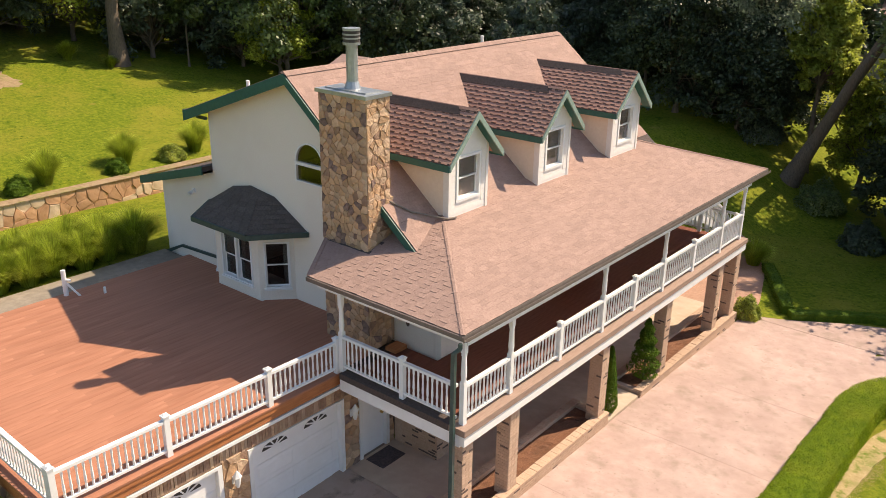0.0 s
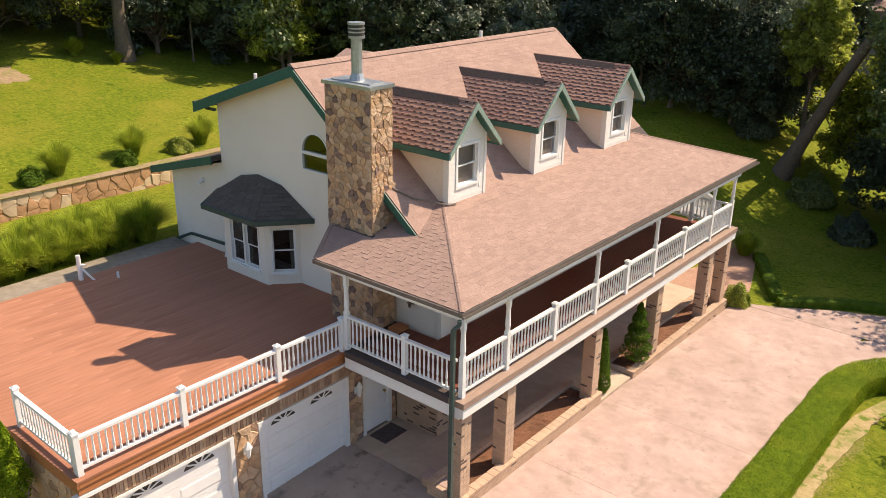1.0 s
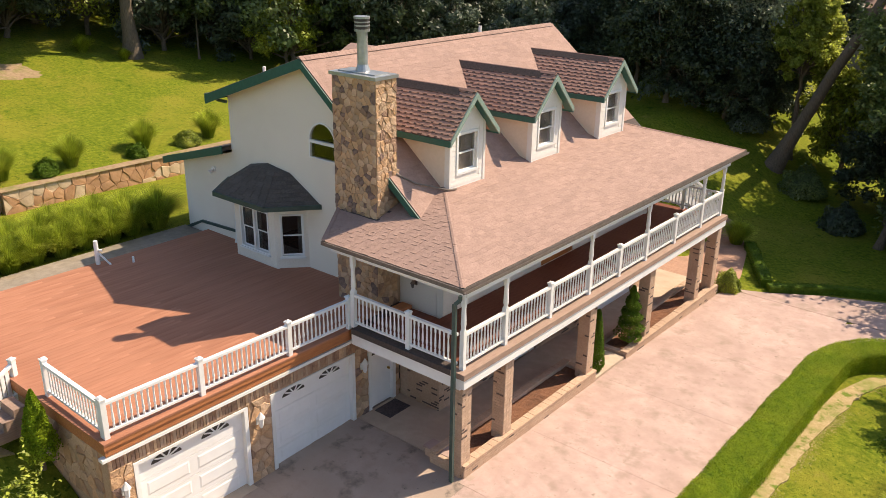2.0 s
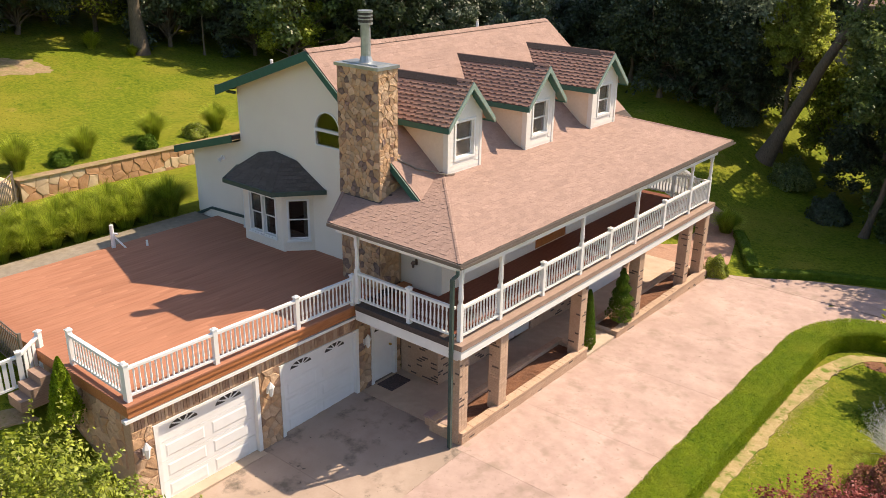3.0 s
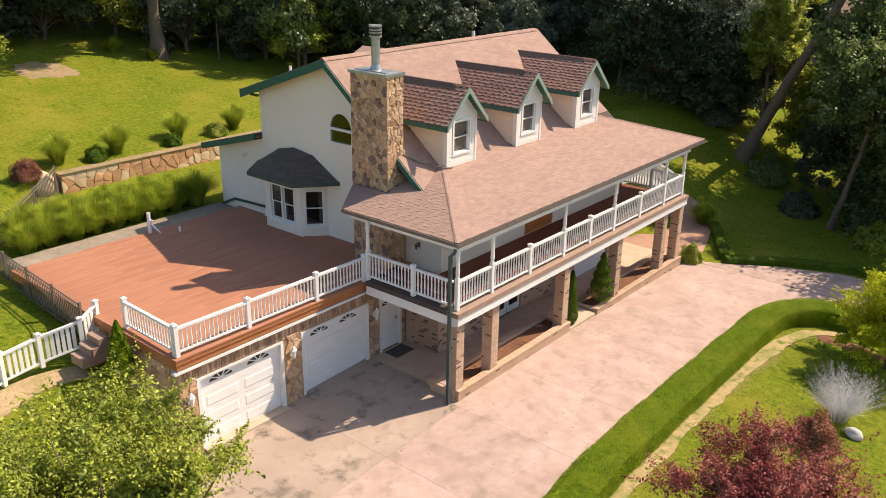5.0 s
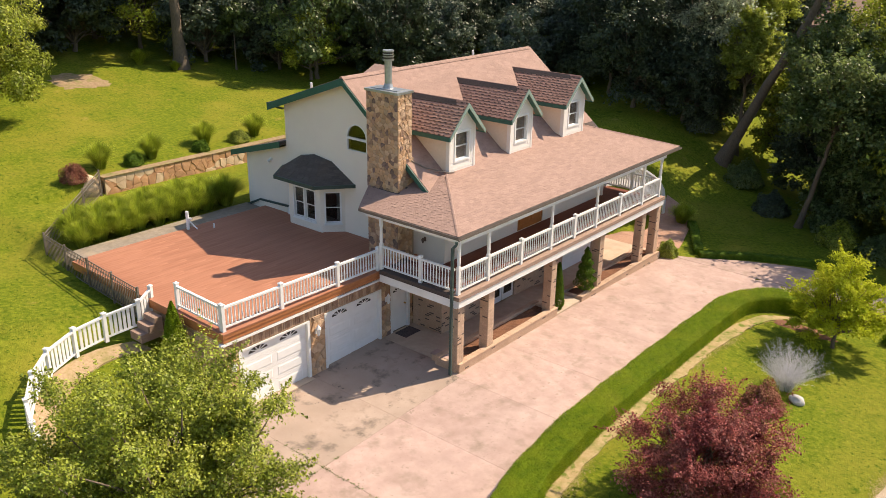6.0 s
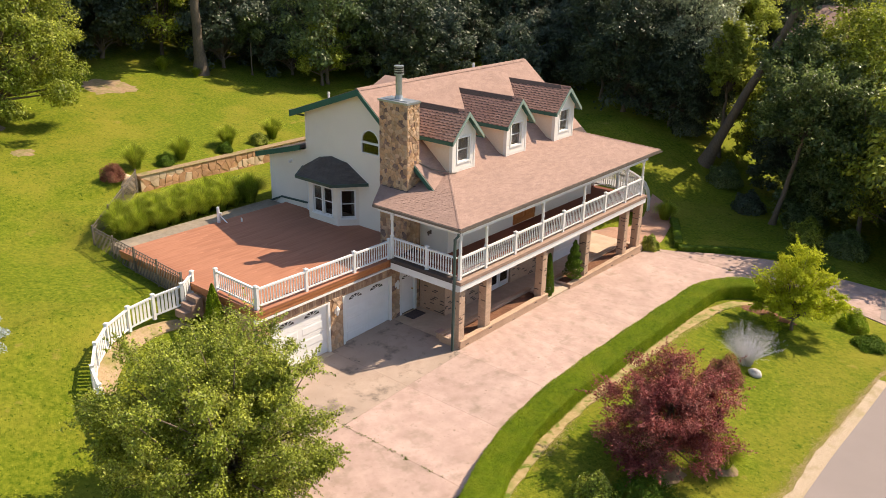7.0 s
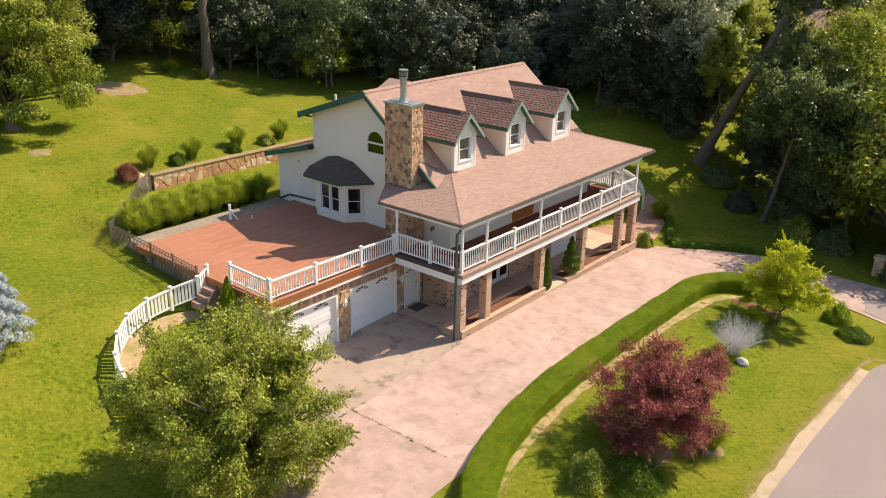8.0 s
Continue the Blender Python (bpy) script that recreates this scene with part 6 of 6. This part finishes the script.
# ---- woods ----
rw = random.Random(77)
# dark copies for shaded trees first, then brighter ones for sunlit trees
kinds = [tree("tree", -200, -200 - 12 * k, 7.5 + 1.1 * k, 3.1 + 0.35 * k, 0.1, LEAF["forest" if k < 2 else "forest" if k < 3 else "wood" if k < 5 else "summer"], 14000, 0.29, 100 + k, "broadleaf tree at the edge of the woods, lit or shaded by leaf colour", "tree", 0.16, clumps=120, rel=0.22, group="woods") for k in range(6)]
spots = []


def wooded(x, y):
    # sunlit clearings open towards the sun
    for cx, cy, near, far, half in ((-7.4, 34.6, 1.5, 16, 4.6), (4.2, 32.5, 2.0, 14, 5.0), (-5.2, 30.3, 2.5, 15, 2.2), (-6.6, 41.0, -2.5, 16, 3.4)):
        if near < (x - cx) * 0.455 + (y - cy) * 0.890 < far and abs((x - cx) * 0.890 - (y - cy) * 0.455) < half:
            return 0.0
    if x < -35.5 and -34 < y < 14:
        return 1.0
    if y >= 14 and x < min(y * 1.0 - 46.5, -15):
        return 0.85
    if y > 31.5 and x < -6.5 and x > -15 - 0.5 * (y - 33):
        return 0.95
    if y > 33 and x < 3 and x > -15 - 0.5 * (y - 33):
        return 0.95
    if x >= 3 and y > 27.5:
        return 1.0
    if x > 9.5 and y > 23.5:
        return 0.9
    return 0.0


for k in range(3000):
    x, y = rw.uniform(-50, 30), rw.uniform(-32, 58)
    if wooded(x, y) and len(spots) < 190 and all(math.dist((x, y), q) > (4.2 if x > 2 else 3.0 if x > -44 else 3.8) for q in spots):
        spots.append((x, y))
for i, (x, y) in enumerate(spots):
    # lit picks the brighter leaf colours, the rest get shade-dark ones
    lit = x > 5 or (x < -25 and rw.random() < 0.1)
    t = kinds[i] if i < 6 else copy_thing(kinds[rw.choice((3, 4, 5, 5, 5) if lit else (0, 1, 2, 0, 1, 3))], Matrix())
    deep = min(1.0, 0.05 * max(-36 - x, y - 34, 0))
    s = rw.uniform(0.85, 1.2) * wooded(x, y) * (0.9 + (0.2 if x > 2 else 0.7) * deep)
    if -9 < x < 9 and y > 35:
        s *= 0.72
    t.matrix_basis = pose(x, y, land(x, y) - 0.7, 0, 0, rw.uniform(0, 360)) @ Matrix.Diagonal((s, s, s * rw.uniform(0.9, 1.1), 1))
tree("tree", -27.6, 18.6, 4.8, 2.3, 0.2, LEAF["summer"], 9000, 0.2, 310, "sunlit leafy shrub tree at the wood's edge", trunk=0.1, clumps=50, rel=0.26)
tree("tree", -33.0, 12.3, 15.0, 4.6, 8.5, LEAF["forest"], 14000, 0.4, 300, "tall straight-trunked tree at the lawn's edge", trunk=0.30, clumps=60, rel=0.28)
tree("tree", -3.7, 30.6, 15.0, 3.4, 10.0, LEAF["wood"], 16000, 0.24, 301, "leaning old tree at the wood's edge", trunk=0.27, clumps=60, rel=0.26, lean=(6.2, 1.0))
# leaf colour also carries sun and shade here: forest dark, the others brighter
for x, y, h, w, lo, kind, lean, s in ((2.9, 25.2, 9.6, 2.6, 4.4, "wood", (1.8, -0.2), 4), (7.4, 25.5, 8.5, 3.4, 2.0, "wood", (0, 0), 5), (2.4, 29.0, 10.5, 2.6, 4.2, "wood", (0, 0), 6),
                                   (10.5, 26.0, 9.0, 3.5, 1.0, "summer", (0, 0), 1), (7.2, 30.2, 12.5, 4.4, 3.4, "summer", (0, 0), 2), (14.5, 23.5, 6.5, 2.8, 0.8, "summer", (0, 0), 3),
                                   (-7.4, 34.6, 11.5, 3.8, 0.6, "backlit", (0, 0), 7), (-6.6, 41.0, 9.5, 2.6, 1.5, "glade", (0, 0), 17), (-3.6, 32.6, 8.8, 1.5, 3.4, "glade", (0, 0), 18), (3.6, 33.5, 12.5, 4.0, 2.0, "summer", (0, 0), 9), (-10.3, 31.2, 8.5, 3.0, 0.2, "forest", (0, 0), 13), (-13.2, 33.2, 9.5, 3.2, 0.2, "forest", (0, 0), 14), (-7.2, 32.2, 6.0, 2.6, 0.2, "forest", (0, 0), 15), (-1.2, 33.8, 6.4, 2.0, 0.3, "summer", (0, 0), 16), (4.6, 27.4, 5.0, 2.3, 0.3, "wood", (0, 0), 11), (1.8, 30.8, 5.5, 2.4, 0.3, "forest", (0, 0), 12), (-13.5, 39.5, 14.5, 4.4, 1.0, "forest", (0, 0), 10)):
    tree("tree", x, y, h, w, lo, LEAF[kind], 30000, 0.2, 400 + s, "tree beyond the driveway with shade put into its leaf colour" if kind == "forest" else "sunlit green tree beyond the driveway", trunk=0.12, clumps=95, rel=0.25, group="sunlit trees", lean=lean, ragged=1.05, shoots=500)
for i, (x, y, r, h, kind) in enumerate(((11.6, 21.0, 1.3, 1.6, "wood"), (-1.8, 29.6, 1.1, 1.3, "wood"), (1.0, 26.6, 0.9, 1.2, "forest"), (4.6, 25.8, 1.2, 1.6, "wood"), (5.4, 23.4, 1.0, 1.1, "summer"), (-6.0, 32.4, 1.2, 1.2, "forest"), (7.6, 22.8, 1.1, 1.3, "wood"))):
    bush("undergrowth", x, y, r, h, LEAF[kind], 5000, 0.14, 500 + i, "loose green undergrowth in the wood's shade", group="undergrowth")

tree("tree", -31.6, 15.6, 4.6, 1.2, 2.0, LEAF["wood"], 2600, 0.30, 311, "thin sapling with large leaves at the wood's edge", trunk=0.05, clumps=16, rel=0.4)

# neighbour's house, glimpsed through the trees
far_house = thing("neighbour_house", -6.6, 52.0, 2.6, "grey sided house half hidden behind the trees", "house")
GREY_SIDING = material("grey_clapboard", (0.30, 0.28, 0.27), (0.36, 0.34, 0.32), 4, rough=0.8, bump=0.05)
hf = Face(-11.0, 48.6, 1, 0.12)
part("wall", made(lambda bm: hf.wall(bm, 0, 9.5, 2.2, 7.4, [(2.0, 3.2, 5.2, 6.6), (5.6, 6.8, 5.2, 6.6)], 0.25)), GREY_SIDING, far_house)
part("wall", made(lambda bm: hf.box(bm, 0.0, 9.5, -6.0, -0.3, 2.2, 7.4)), GREY_SIDING, far_house)
bm = bmesh.new()
prism(bm, [hf.at(-0.5, 0.6, 7.3), hf.at(-0.5, -3.1, 9.4), hf.at(-0.5, -6.6, 7.3), hf.at(-0.5, -6.6, 7.1), hf.at(-0.5, 0.6, 7.1)], hf.u * 10.5)
part("roof", bm, SHINGLE, far_house, "brown shingle roof")
for u in (2.0, 5.6):
    window(hf, far_house, u, u + 1.2, 5.2, 6.6, label="white framed window")
pillar = thing("stone_pillar", 10.3, 20.9, land(10.3, 20.9), "low square stone pillar beside the drive entrance", "pillar")
part("core", made(box, 10.06, 10.54, 20.66, 21.14, land(10.3, 20.9) - 0.2, land(10.3, 20.9) + 0.95), MORTAR, pillar)
part("cap", made(box, 10.0, 10.6, 20.6, 21.2, land(10.3, 20.9) + 0.95, land(10.3, 20.9) + 1.03), FLAGS[1], pillar)
rubble(Face(0, 20.66, 1, 0), pillar, 10.06, 10.54, land(10.3, 20.9), land(10.3, 20.9) + 0.95, 0.2, rs, FLAGS, (1, 2), 0.03)
rubble(Face(10.54, 0, 0, 1), pillar, 20.66, 21.14, land(10.3, 20.9), land(10.3, 20.9) + 0.95, 0.2, rs, FLAGS, (1, 2), 0.03)

# ---- fences, steps and yard fittings ----
BEND = ((-7.28, -6.42, 3.13), (-7.08, -7.0, 2.90), (-7.35, -8.0, 2.72), (-7.3, -9.0, 2.62), (-6.95, -10.0, 2.46), (-6.4, -10.72, 2.24), (-5.65, -11.28, 1.93), (-4.9, -11.5, 1.66), (-3.9, -11.65, 1.28))
for k, (p, q) in enumerate(zip(BEND, BEND[1:])):
    L = math.dist(p[:2], q[:2])
    railing(p[:2], q[:2], p[2] - 0.92, (0.0, L), "white vinyl picket fence panel curving down the slope", "yard fence", z2=q[2] - 0.92, flat=True, gap=0.14, show=(0.0, L) if k == len(BEND) - 2 else (0.0,))
steps = thing("garden_steps", -6.65, -7.1, 2.0, "weathered timber steps from the deck to the garden path", "steps")
for k in range(3):
    part("tread", made(box, -7.0, -6.4, -6.90 - 0.25 * k, -6.64 - 0.25 * k, 1.8, 2.46 - 0.2 * k), LEDGE, steps)
curve = [(-7.1, -7.3), (-7.35, -8.05), (-7.3, -9.0), (-6.97, -10.0), (-6.42, -10.72), (-5.67, -11.28), (-4.9, -11.5), (-3.8, -11.65), (-2.4, -11.7)]
strip("garden_path", curve, [(x + 0.62, y + 0.3) for x, y in curve], GRIT, 0.05, "tan grit garden path inside the white fence", "path", 4)


def iron_fence(points, height, label, first=0):
    """Black iron fence: posts, two rails and thin pickets."""
    t = thing("iron_fence", points[0][0], points[0][1], points[0][2], label, "fence")
    me = raw_mesh("picket", [(-0.009, -0.009, 0), (0.009, -0.009, 0), (0.009, 0.009, 0), (-0.009, 0.009, 0), (-0.009, -0.009, 1), (0.009, -0.009, 1), (0.009, 0.009, 1), (-0.009, 0.009, 1)], BOX_FACES, IRON)
    for p, q in zip(points, points[1:]):
        p, q = Vector(p), Vector(q)
        d = (q - p)
        n = max(1, round(d.length / 1.9))
        for k in range(first, n + 1):
            c = p + d * k / n
            part("post", made(box, c.x - 0.03, c.x + 0.03, c.y - 0.03, c.y + 0.03, c.z - 0.2, c.z + height + 0.06), IRON, t)
        for h in (0.08, height - 0.16, height - 0.02):
            part("rail", made(tube, p + Vector((0, 0, h)), q + Vector((0, 0, h)), 0.017, 0.017, 6), IRON, t)
        m = int(d.length / 0.12)
        for k in range(1, m):
            c = p + d * k / m
            piece("picket", me, t, c.x, c.y, c.z + 0.06, scale=(1, 1, height - 0.08))


iron_fence([(-7.4, -6.78, 2.08), (-14.35, -6.3, 2.05)], 1.05, "dark iron picket fence along the deck")
iron_fence([(-14.35, -6.3, 2.05), (-18.5, -1.75, 2.68)], 1.05, "dark iron picket fence up to the stone wall", 1)
structure("pavement_strip", made(lambda bm: box(bm, -13.15, -11.96, -6.25, 1.85, 2.3, 2.64)), PAVING, "grey concrete strip along the deck's back edge", "pavement")
pump = thing("standpipe", -11.8, -1.95, 2.64, "white plastic standpipe with a slanting brace on the deck", "pipe")
part("pipe", made(tube, (-11.8, -1.95, 2.6), (-11.8, -1.95, 3.46), 0.065, 0.06, 12), WHITE, pump)
part("brace", made(tube, (-11.78, -1.93, 3.12), (-11.5, -1.68, 2.68), 0.03, 0.03, 8), WHITE, pump)
part("spout", made(tube, (-11.8, -1.95, 3.2), (-11.68, -1.84, 3.17), 0.035, 0.035, 8), WHITE, pump)
cap2 = thing("vent_stub", -11.2, -1.2, 2.75, "short white pipe stub on the deck", "pipe")
part("pipe", made(tube, (-11.2, -1.2, 2.7), (-11.2, -1.2, 2.92), 0.035, 0.035, 8), WHITE, cap2)

# retaining wall of flagstones
ret = thing("retaining_wall", -18.6, 3.0, 2.6, "flagstone retaining wall holding up the upper lawn", "wall")
RETX = -18.45
part("core", made(lambda bm: box(bm, RETX - 0.42, RETX - 0.03, -1.55, 9.5, 2.2, 3.40)), EARTH, ret)
part("coping", made(lambda bm: box(bm, RETX - 0.48, RETX + 0.05, -1.6, 9.5, 3.40, 3.42)), EARTH, ret, "thin stone coping")
rubble(Face(RETX - 0.03, 0, 0, 1), ret, -1.55, 9.5, 2.4, 3.40, 0.42, rs, FLAGS, (3, 2), 0.04, name="flagstone", flat=0.85)
rock2 = thing("boulder", -18.9, -2.0, 2.9, "rounded tan stone at the wall's end", "rock")
bm = bmesh.new()
bmesh.ops.create_icosphere(bm, subdivisions=3, radius=0.5)
for v in bm.verts:
    v.co = Vector((-19.1, -1.95, 2.95)) + Vector((v.co.x * 1.4, v.co.y, v.co.z * 1.1)) * (1 + 0.2 * noise.noise(v.co * 3))
part("stone", bm, FLAGS[1], rock2)


def patch(name, x, y, r, mat, label, seed, sx=1.0, sy=1.0, lift=0.035):
    """A bare patch with a ragged rim, laid over the land."""
    bm = bmesh.new()
    n = 40
    rings = []
    for k in range(7):
        row = []
        for i in range(n):
            a = i * math.tau / n
            q = r * (k + 0.4) / 6.4 * (1 + (0.45 * noise.noise(Vector((1.6 * math.cos(a), 1.6 * math.sin(a), seed))) + 0.25 * noise.noise(Vector((6 * math.cos(a), 6 * math.sin(a), seed)))) * (k / 6))
            px, py = x + q * sx * math.cos(a), y + q * sy * math.sin(a)
            row.append(bm.verts.new((px, py, land(px, py) + lift * (1 - (k / 6) ** 3) + 0.004 + 0.03 * noise.noise(Vector((px * 0.35, py * 0.35, 0))))))
        rings.append(row)
    for r0, r1 in zip(rings, rings[1:]):
        for i in range(n):
            bm.faces.new((r0[i], r0[(i + 1) % n], r1[(i + 1) % n], r1[i]))
    bm.faces.new(rings[0])
    return structure(name, bm, mat, label, "bare ground")


patch("bare_earth", -32.4, 5.0, 1.7, EARTH, "bare dry earth patch on the upper lawn", 1, 1.0, 0.9)
patch("bare_earth", -24.3, -4.3, 0.5, EARTH, "small bare earth patch on the lawn", 2)
patch("mulch_bed", 9.3, -1.6, 0.4, EARTH, "dry mulched bed under the maple", 3, 1.0, 1.3)
patch("mulch_bed", 7.3, 11.6, 0.75, SOIL, "dry mulched bed inside the hedge", 4, 1.5, 0.55)
patch("mulch_bed", 10.4, -0.2, 0.4, EARTH, "bare earth round the fountain grass", 5)

stair = thing("porch_stair", -3.25, 17.4, 0, "white-railed outside stair curving down from the porch end", "stairs")
for k in range(16):
    part("tread", made(box, -3.7, -2.8, 14.36 + 0.37 * k, 14.75 + 0.37 * k, 2.52 - 0.185 * k, 2.57 - 0.185 * k), LEDGE, stair)
SWEEP = ((14.36, 3.78), (15.9, 3.52), (17.2, 3.10), (18.4, 2.62), (19.4, 2.12), (20.2, 1.62), (20.7, 1.10), (20.98, 0.50), (21.05, -0.45))
for x in (-3.74, -2.80):
    for lo, hi, w, name in ((-0.10, 0.0, 0.04, "handrail"), (-1.08, -0.80, 0.02, "stringer")):
        bm = bmesh.new()
        for (ya, za), (yb, zb) in zip(SWEEP, SWEEP[1:]):
            if name == "stringer" and yb > 20.3:
                break
            prism(bm, [(x - w, ya, za + hi), (x - w, yb, zb + hi), (x - w, yb, zb + lo), (x - w, ya, za + lo)], (2 * w, 0, 0))
        if name == "handrail":
            prism(bm, [(x - 0.03, 20.2, 1.62), (x - 0.03, 20.7, 1.10), (x - 0.03, 20.98, 0.5), (x - 0.03, 21.05, -0.45), (x - 0.03, 20.8, -0.45), (x - 0.03, 20.72, 0.45), (x - 0.03, 20.45, 0.9)], (0.06, 0, 0))
        part(name, bm, WHITE, stair, "white curved " + name)
    y = 14.5
    while y < 20.3:
        top = float(np.interp(y, [p[0] for p in SWEEP], [p[1] for p in SWEEP]))
        piece("baluster", BALUSTER, stair, x, y, top - 0.86, scale=(1, 1, 1.2))
        y += 0.14


# ---- grass blades over the lawns ----
def lawn(x, y):
    if x > -13.6 and y > -6.6 and x < 0.2 and y < 15.5:
        return False
    if -19.2 < x < -18.2 and -1.8 < y < 9.6:
        return False
    if -2.3 < x < 5.4 and y < 18.6:
        return False
    if x > 3.6 and y > 13.9 and y < 20:
        return False
    if x > np.interp(y, [p[1] for p in road_in], [p[0] for p in road_in]) - 0.35 or math.hypot(x + 32.4, y - 5) < 1.3 or math.hypot(x + 24.3, y + 4.3) < 0.6:
        return False
    if x > 5.2 and y < -3 and x < 5.6 + 0.35 * (-3 - y):
        return False
    return True


gr = np.random.default_rng(12)
zones = ((-34, -2, -22, -6.5, 120000), (-34, -13.5, -6.5, 17, 90000), (5.3, 13.0, -9, 14.2, 75000), (-9, 12, 15.5, 31, 40000))
px, py = [], []
for x0, x1, y0, y1, n in zones:
    px.append(gr.uniform(x0, x1, n))
    py.append(gr.uniform(y0, y1, n))
px, py = np.concatenate(px), np.concatenate(py)
keep = np.array([lawn(x, y) for x, y in zip(px.tolist(), py.tolist())])
px, py = px[keep], py[keep]
pz = np.array([land(x, y) + 0.03 * noise.noise(Vector((x * 0.35, y * 0.35, 0))) for x, y in zip(px.tolist(), py.tolist())])
n = len(px)
ang = gr.uniform(0, math.tau, n)
tall, wide, tilt = gr.uniform(0.006, 0.018, n), gr.uniform(0.010, 0.022, n), gr.uniform(1.6, 4.0, n)
dx, dy = np.cos(ang), np.sin(ang)
v = np.stack([np.stack([px - dy * wide, py + dx * wide, pz - 0.005], 1), np.stack([px + dy * wide, py - dx * wide, pz - 0.005], 1),
              np.stack([px + dx * tall * tilt, py + dy * tall * tilt, pz + tall], 1)], 1).reshape(-1, 3)
me = bpy.data.meshes.new("lawn_blades")
me.vertices.add(3 * n)
me.vertices.foreach_set("co", v.astype(np.float32).ravel())
me.loops.add(3 * n)
me.loops.foreach_set("vertex_index", np.arange(3 * n, dtype=np.int32))
me.polygons.add(n)
me.polygons.foreach_set("loop_start", np.arange(0, 3 * n, 3, dtype=np.int32))
me.polygons.foreach_set("loop_total", np.full(n, 3, dtype=np.int32))
me.materials.append(material("grass_blade", (0.108, 0.168, 0.009), (0.212, 0.266, 0.021), 3, (0.26, 0.24, 0.038), 0.30, 0.6, rough=0.8, bump=0, vary=0.3, island=True, leaf=0.35))
me.update(calc_edges=True)
tagged(new("lawn_blades", me), "short mown green grass blades of the lawn", "grass", kind="stuff")

# straw-coloured dry grass along the hedge foot and the road
EDGE_X, EDGE_Y = (6.3, 6.25, 5.95, 5.55, 5.38, 5.32, 5.35, 5.55, 6.0, 7.1), (-8.6, -7.0, -5.3, -3.1, -0.5, 3.0, 7.0, 10.0, 11.6, 12.5)
verts, faces = [], []
rg = random.Random(33)
for k in range(46000):
    y = rg.uniform(-8.6, 12.5)
    if k % 4:
        thin = 0.5 + 0.5 * noise.noise(Vector((y * 0.55, 3.1, 0)))
        x = float(np.interp(y, EDGE_Y, EDGE_X)) + abs(rg.gauss(0, 0.42)) * thin - 0.10
    else:
        x = float(np.interp(y, [p[1] for p in road_in], [p[0] for p in road_in])) - 0.36 - abs(rg.gauss(0, 0.13)) * (1 + noise.noise(Vector((y * 0.8, 7.7, 0))))
    a, ln, w, i = rg.uniform(0, 6.3), rg.uniform(0.03, 0.09), rg.uniform(0.004, 0.009), len(verts)
    z = land(x, y) + 0.012 + 0.03 * noise.noise(Vector((x * 0.35, y * 0.35, 0)))
    c, q = math.cos(a), math.sin(a)
    verts += [(x - q * w, y + c * w, z), (x + q * w, y - c * w, z), (x + c * ln, y + q * ln, z + rg.uniform(0.004, 0.025))]
    faces.append((i, i + 1, i + 2))
flecks = new("dry_grass", raw_mesh("dry_grass", verts, faces, material("dry_grass_blade", (0.36, 0.27, 0.12), (0.48, 0.37, 0.19), 5, (0.30, 0.27, 0.07), 0.9, 0.7, rough=0.95, bump=0, vary=0.15, island=True, gloss=0.1)))
tagged(flecks, "straw-coloured dry grass along the hedge foot", "dry grass", kind="stuff")

DRY = material("dry_lawn_edge", (0.34, 0.25, 0.115), (0.45, 0.335, 0.175), 6, (0.15, 0.19, 0.02), 1.1, 0.5, rough=1.0, bump=0.6, stains=(((0.12, 0.17, 0.012), 2.4, 0.52, 0.62),))
edge_line = [(float(np.interp(y, EDGE_Y, EDGE_X)), float(y)) for y in np.arange(-8.6, 12.5, 0.25)]
strip("dry_verge", [(x - 0.15, y) for x, y in edge_line], [(x + 0.34 + 0.22 * noise.noise(Vector((0, y * 0.9, 9))) + 0.14 * noise.noise(Vector((0, y * 3.1, 4))), y) for x, y in edge_line], DRY, 0.034, "worn straw-coloured strip of lawn along the hedge foot", "dry grass", 4, 0.1, 0.25)

# weeds in the joints of the drive
wp = []
for k in range(70):
    x, y = (0.22 + rg.gauss(0, 0.02), rg.uniform(-9, -5.2)) if k % 4 == 1 else (rg.uniform(-1.8, 4.4), -6.2 + rg.gauss(0, 0.02))
    wp += [(x + rg.gauss(0, 0.035), y + rg.gauss(0, 0.035), land(x, y) + 0.04 + rg.uniform(0, 0.02)) for c in range(rg.randrange(5, 16))]
tagged(new("weeds", leaf_mesh("weeds", np.array(wp), 0.035, LEAF["conifer"], gr)), "small green weeds in the driveway joints", "weeds", kind="stuff")

# loose gravel along the road
cells = []
rg = random.Random(91)
for k in range(2600):
    i = rg.randrange(0, 4)
    f = rg.random()
    (xa, ya), (xb, yb) = road_in[i], road_in[i + 1]
    y = ya + (yb - ya) * f
    if y < -8 or y > 13:
        continue
    x = xa + (xb - xa) * f - 0.18 + rg.gauss(0, 0.10)
    z, s = land(x, y) + 0.012, rg.uniform(0.008, 0.022)
    c = Vector((x, y, z))
    cells.append([c + Vector((sx * s * rg.uniform(0.6, 1.2), sy * s * rg.uniform(0.6, 1.2), sz * s * 0.6)) for sx, sy, sz in ((-1, -1, -1), (1, -1, -1), (1, 1, -1), (-1, 1, -1), (-0.6, -0.6, 1), (0.6, -0.6, 1), (0.6, 0.6, 1), (-0.6, 0.6, 1))])
gravel = new("gravel", raw_mesh("gravel", [tuple(p) for c in cells for p in c], [tuple(i * 8 + j for j in f) for i in range(len(cells)) for f in BOX_FACES],
             material("gravel_stone", (0.42, 0.32, 0.22), (0.58, 0.46, 0.34), 20, rough=0.95, bump=0.2, vary=0.3, island=True)))
tagged(gravel, "loose pale gravel stones along the road edge", "gravel", kind="stuff")
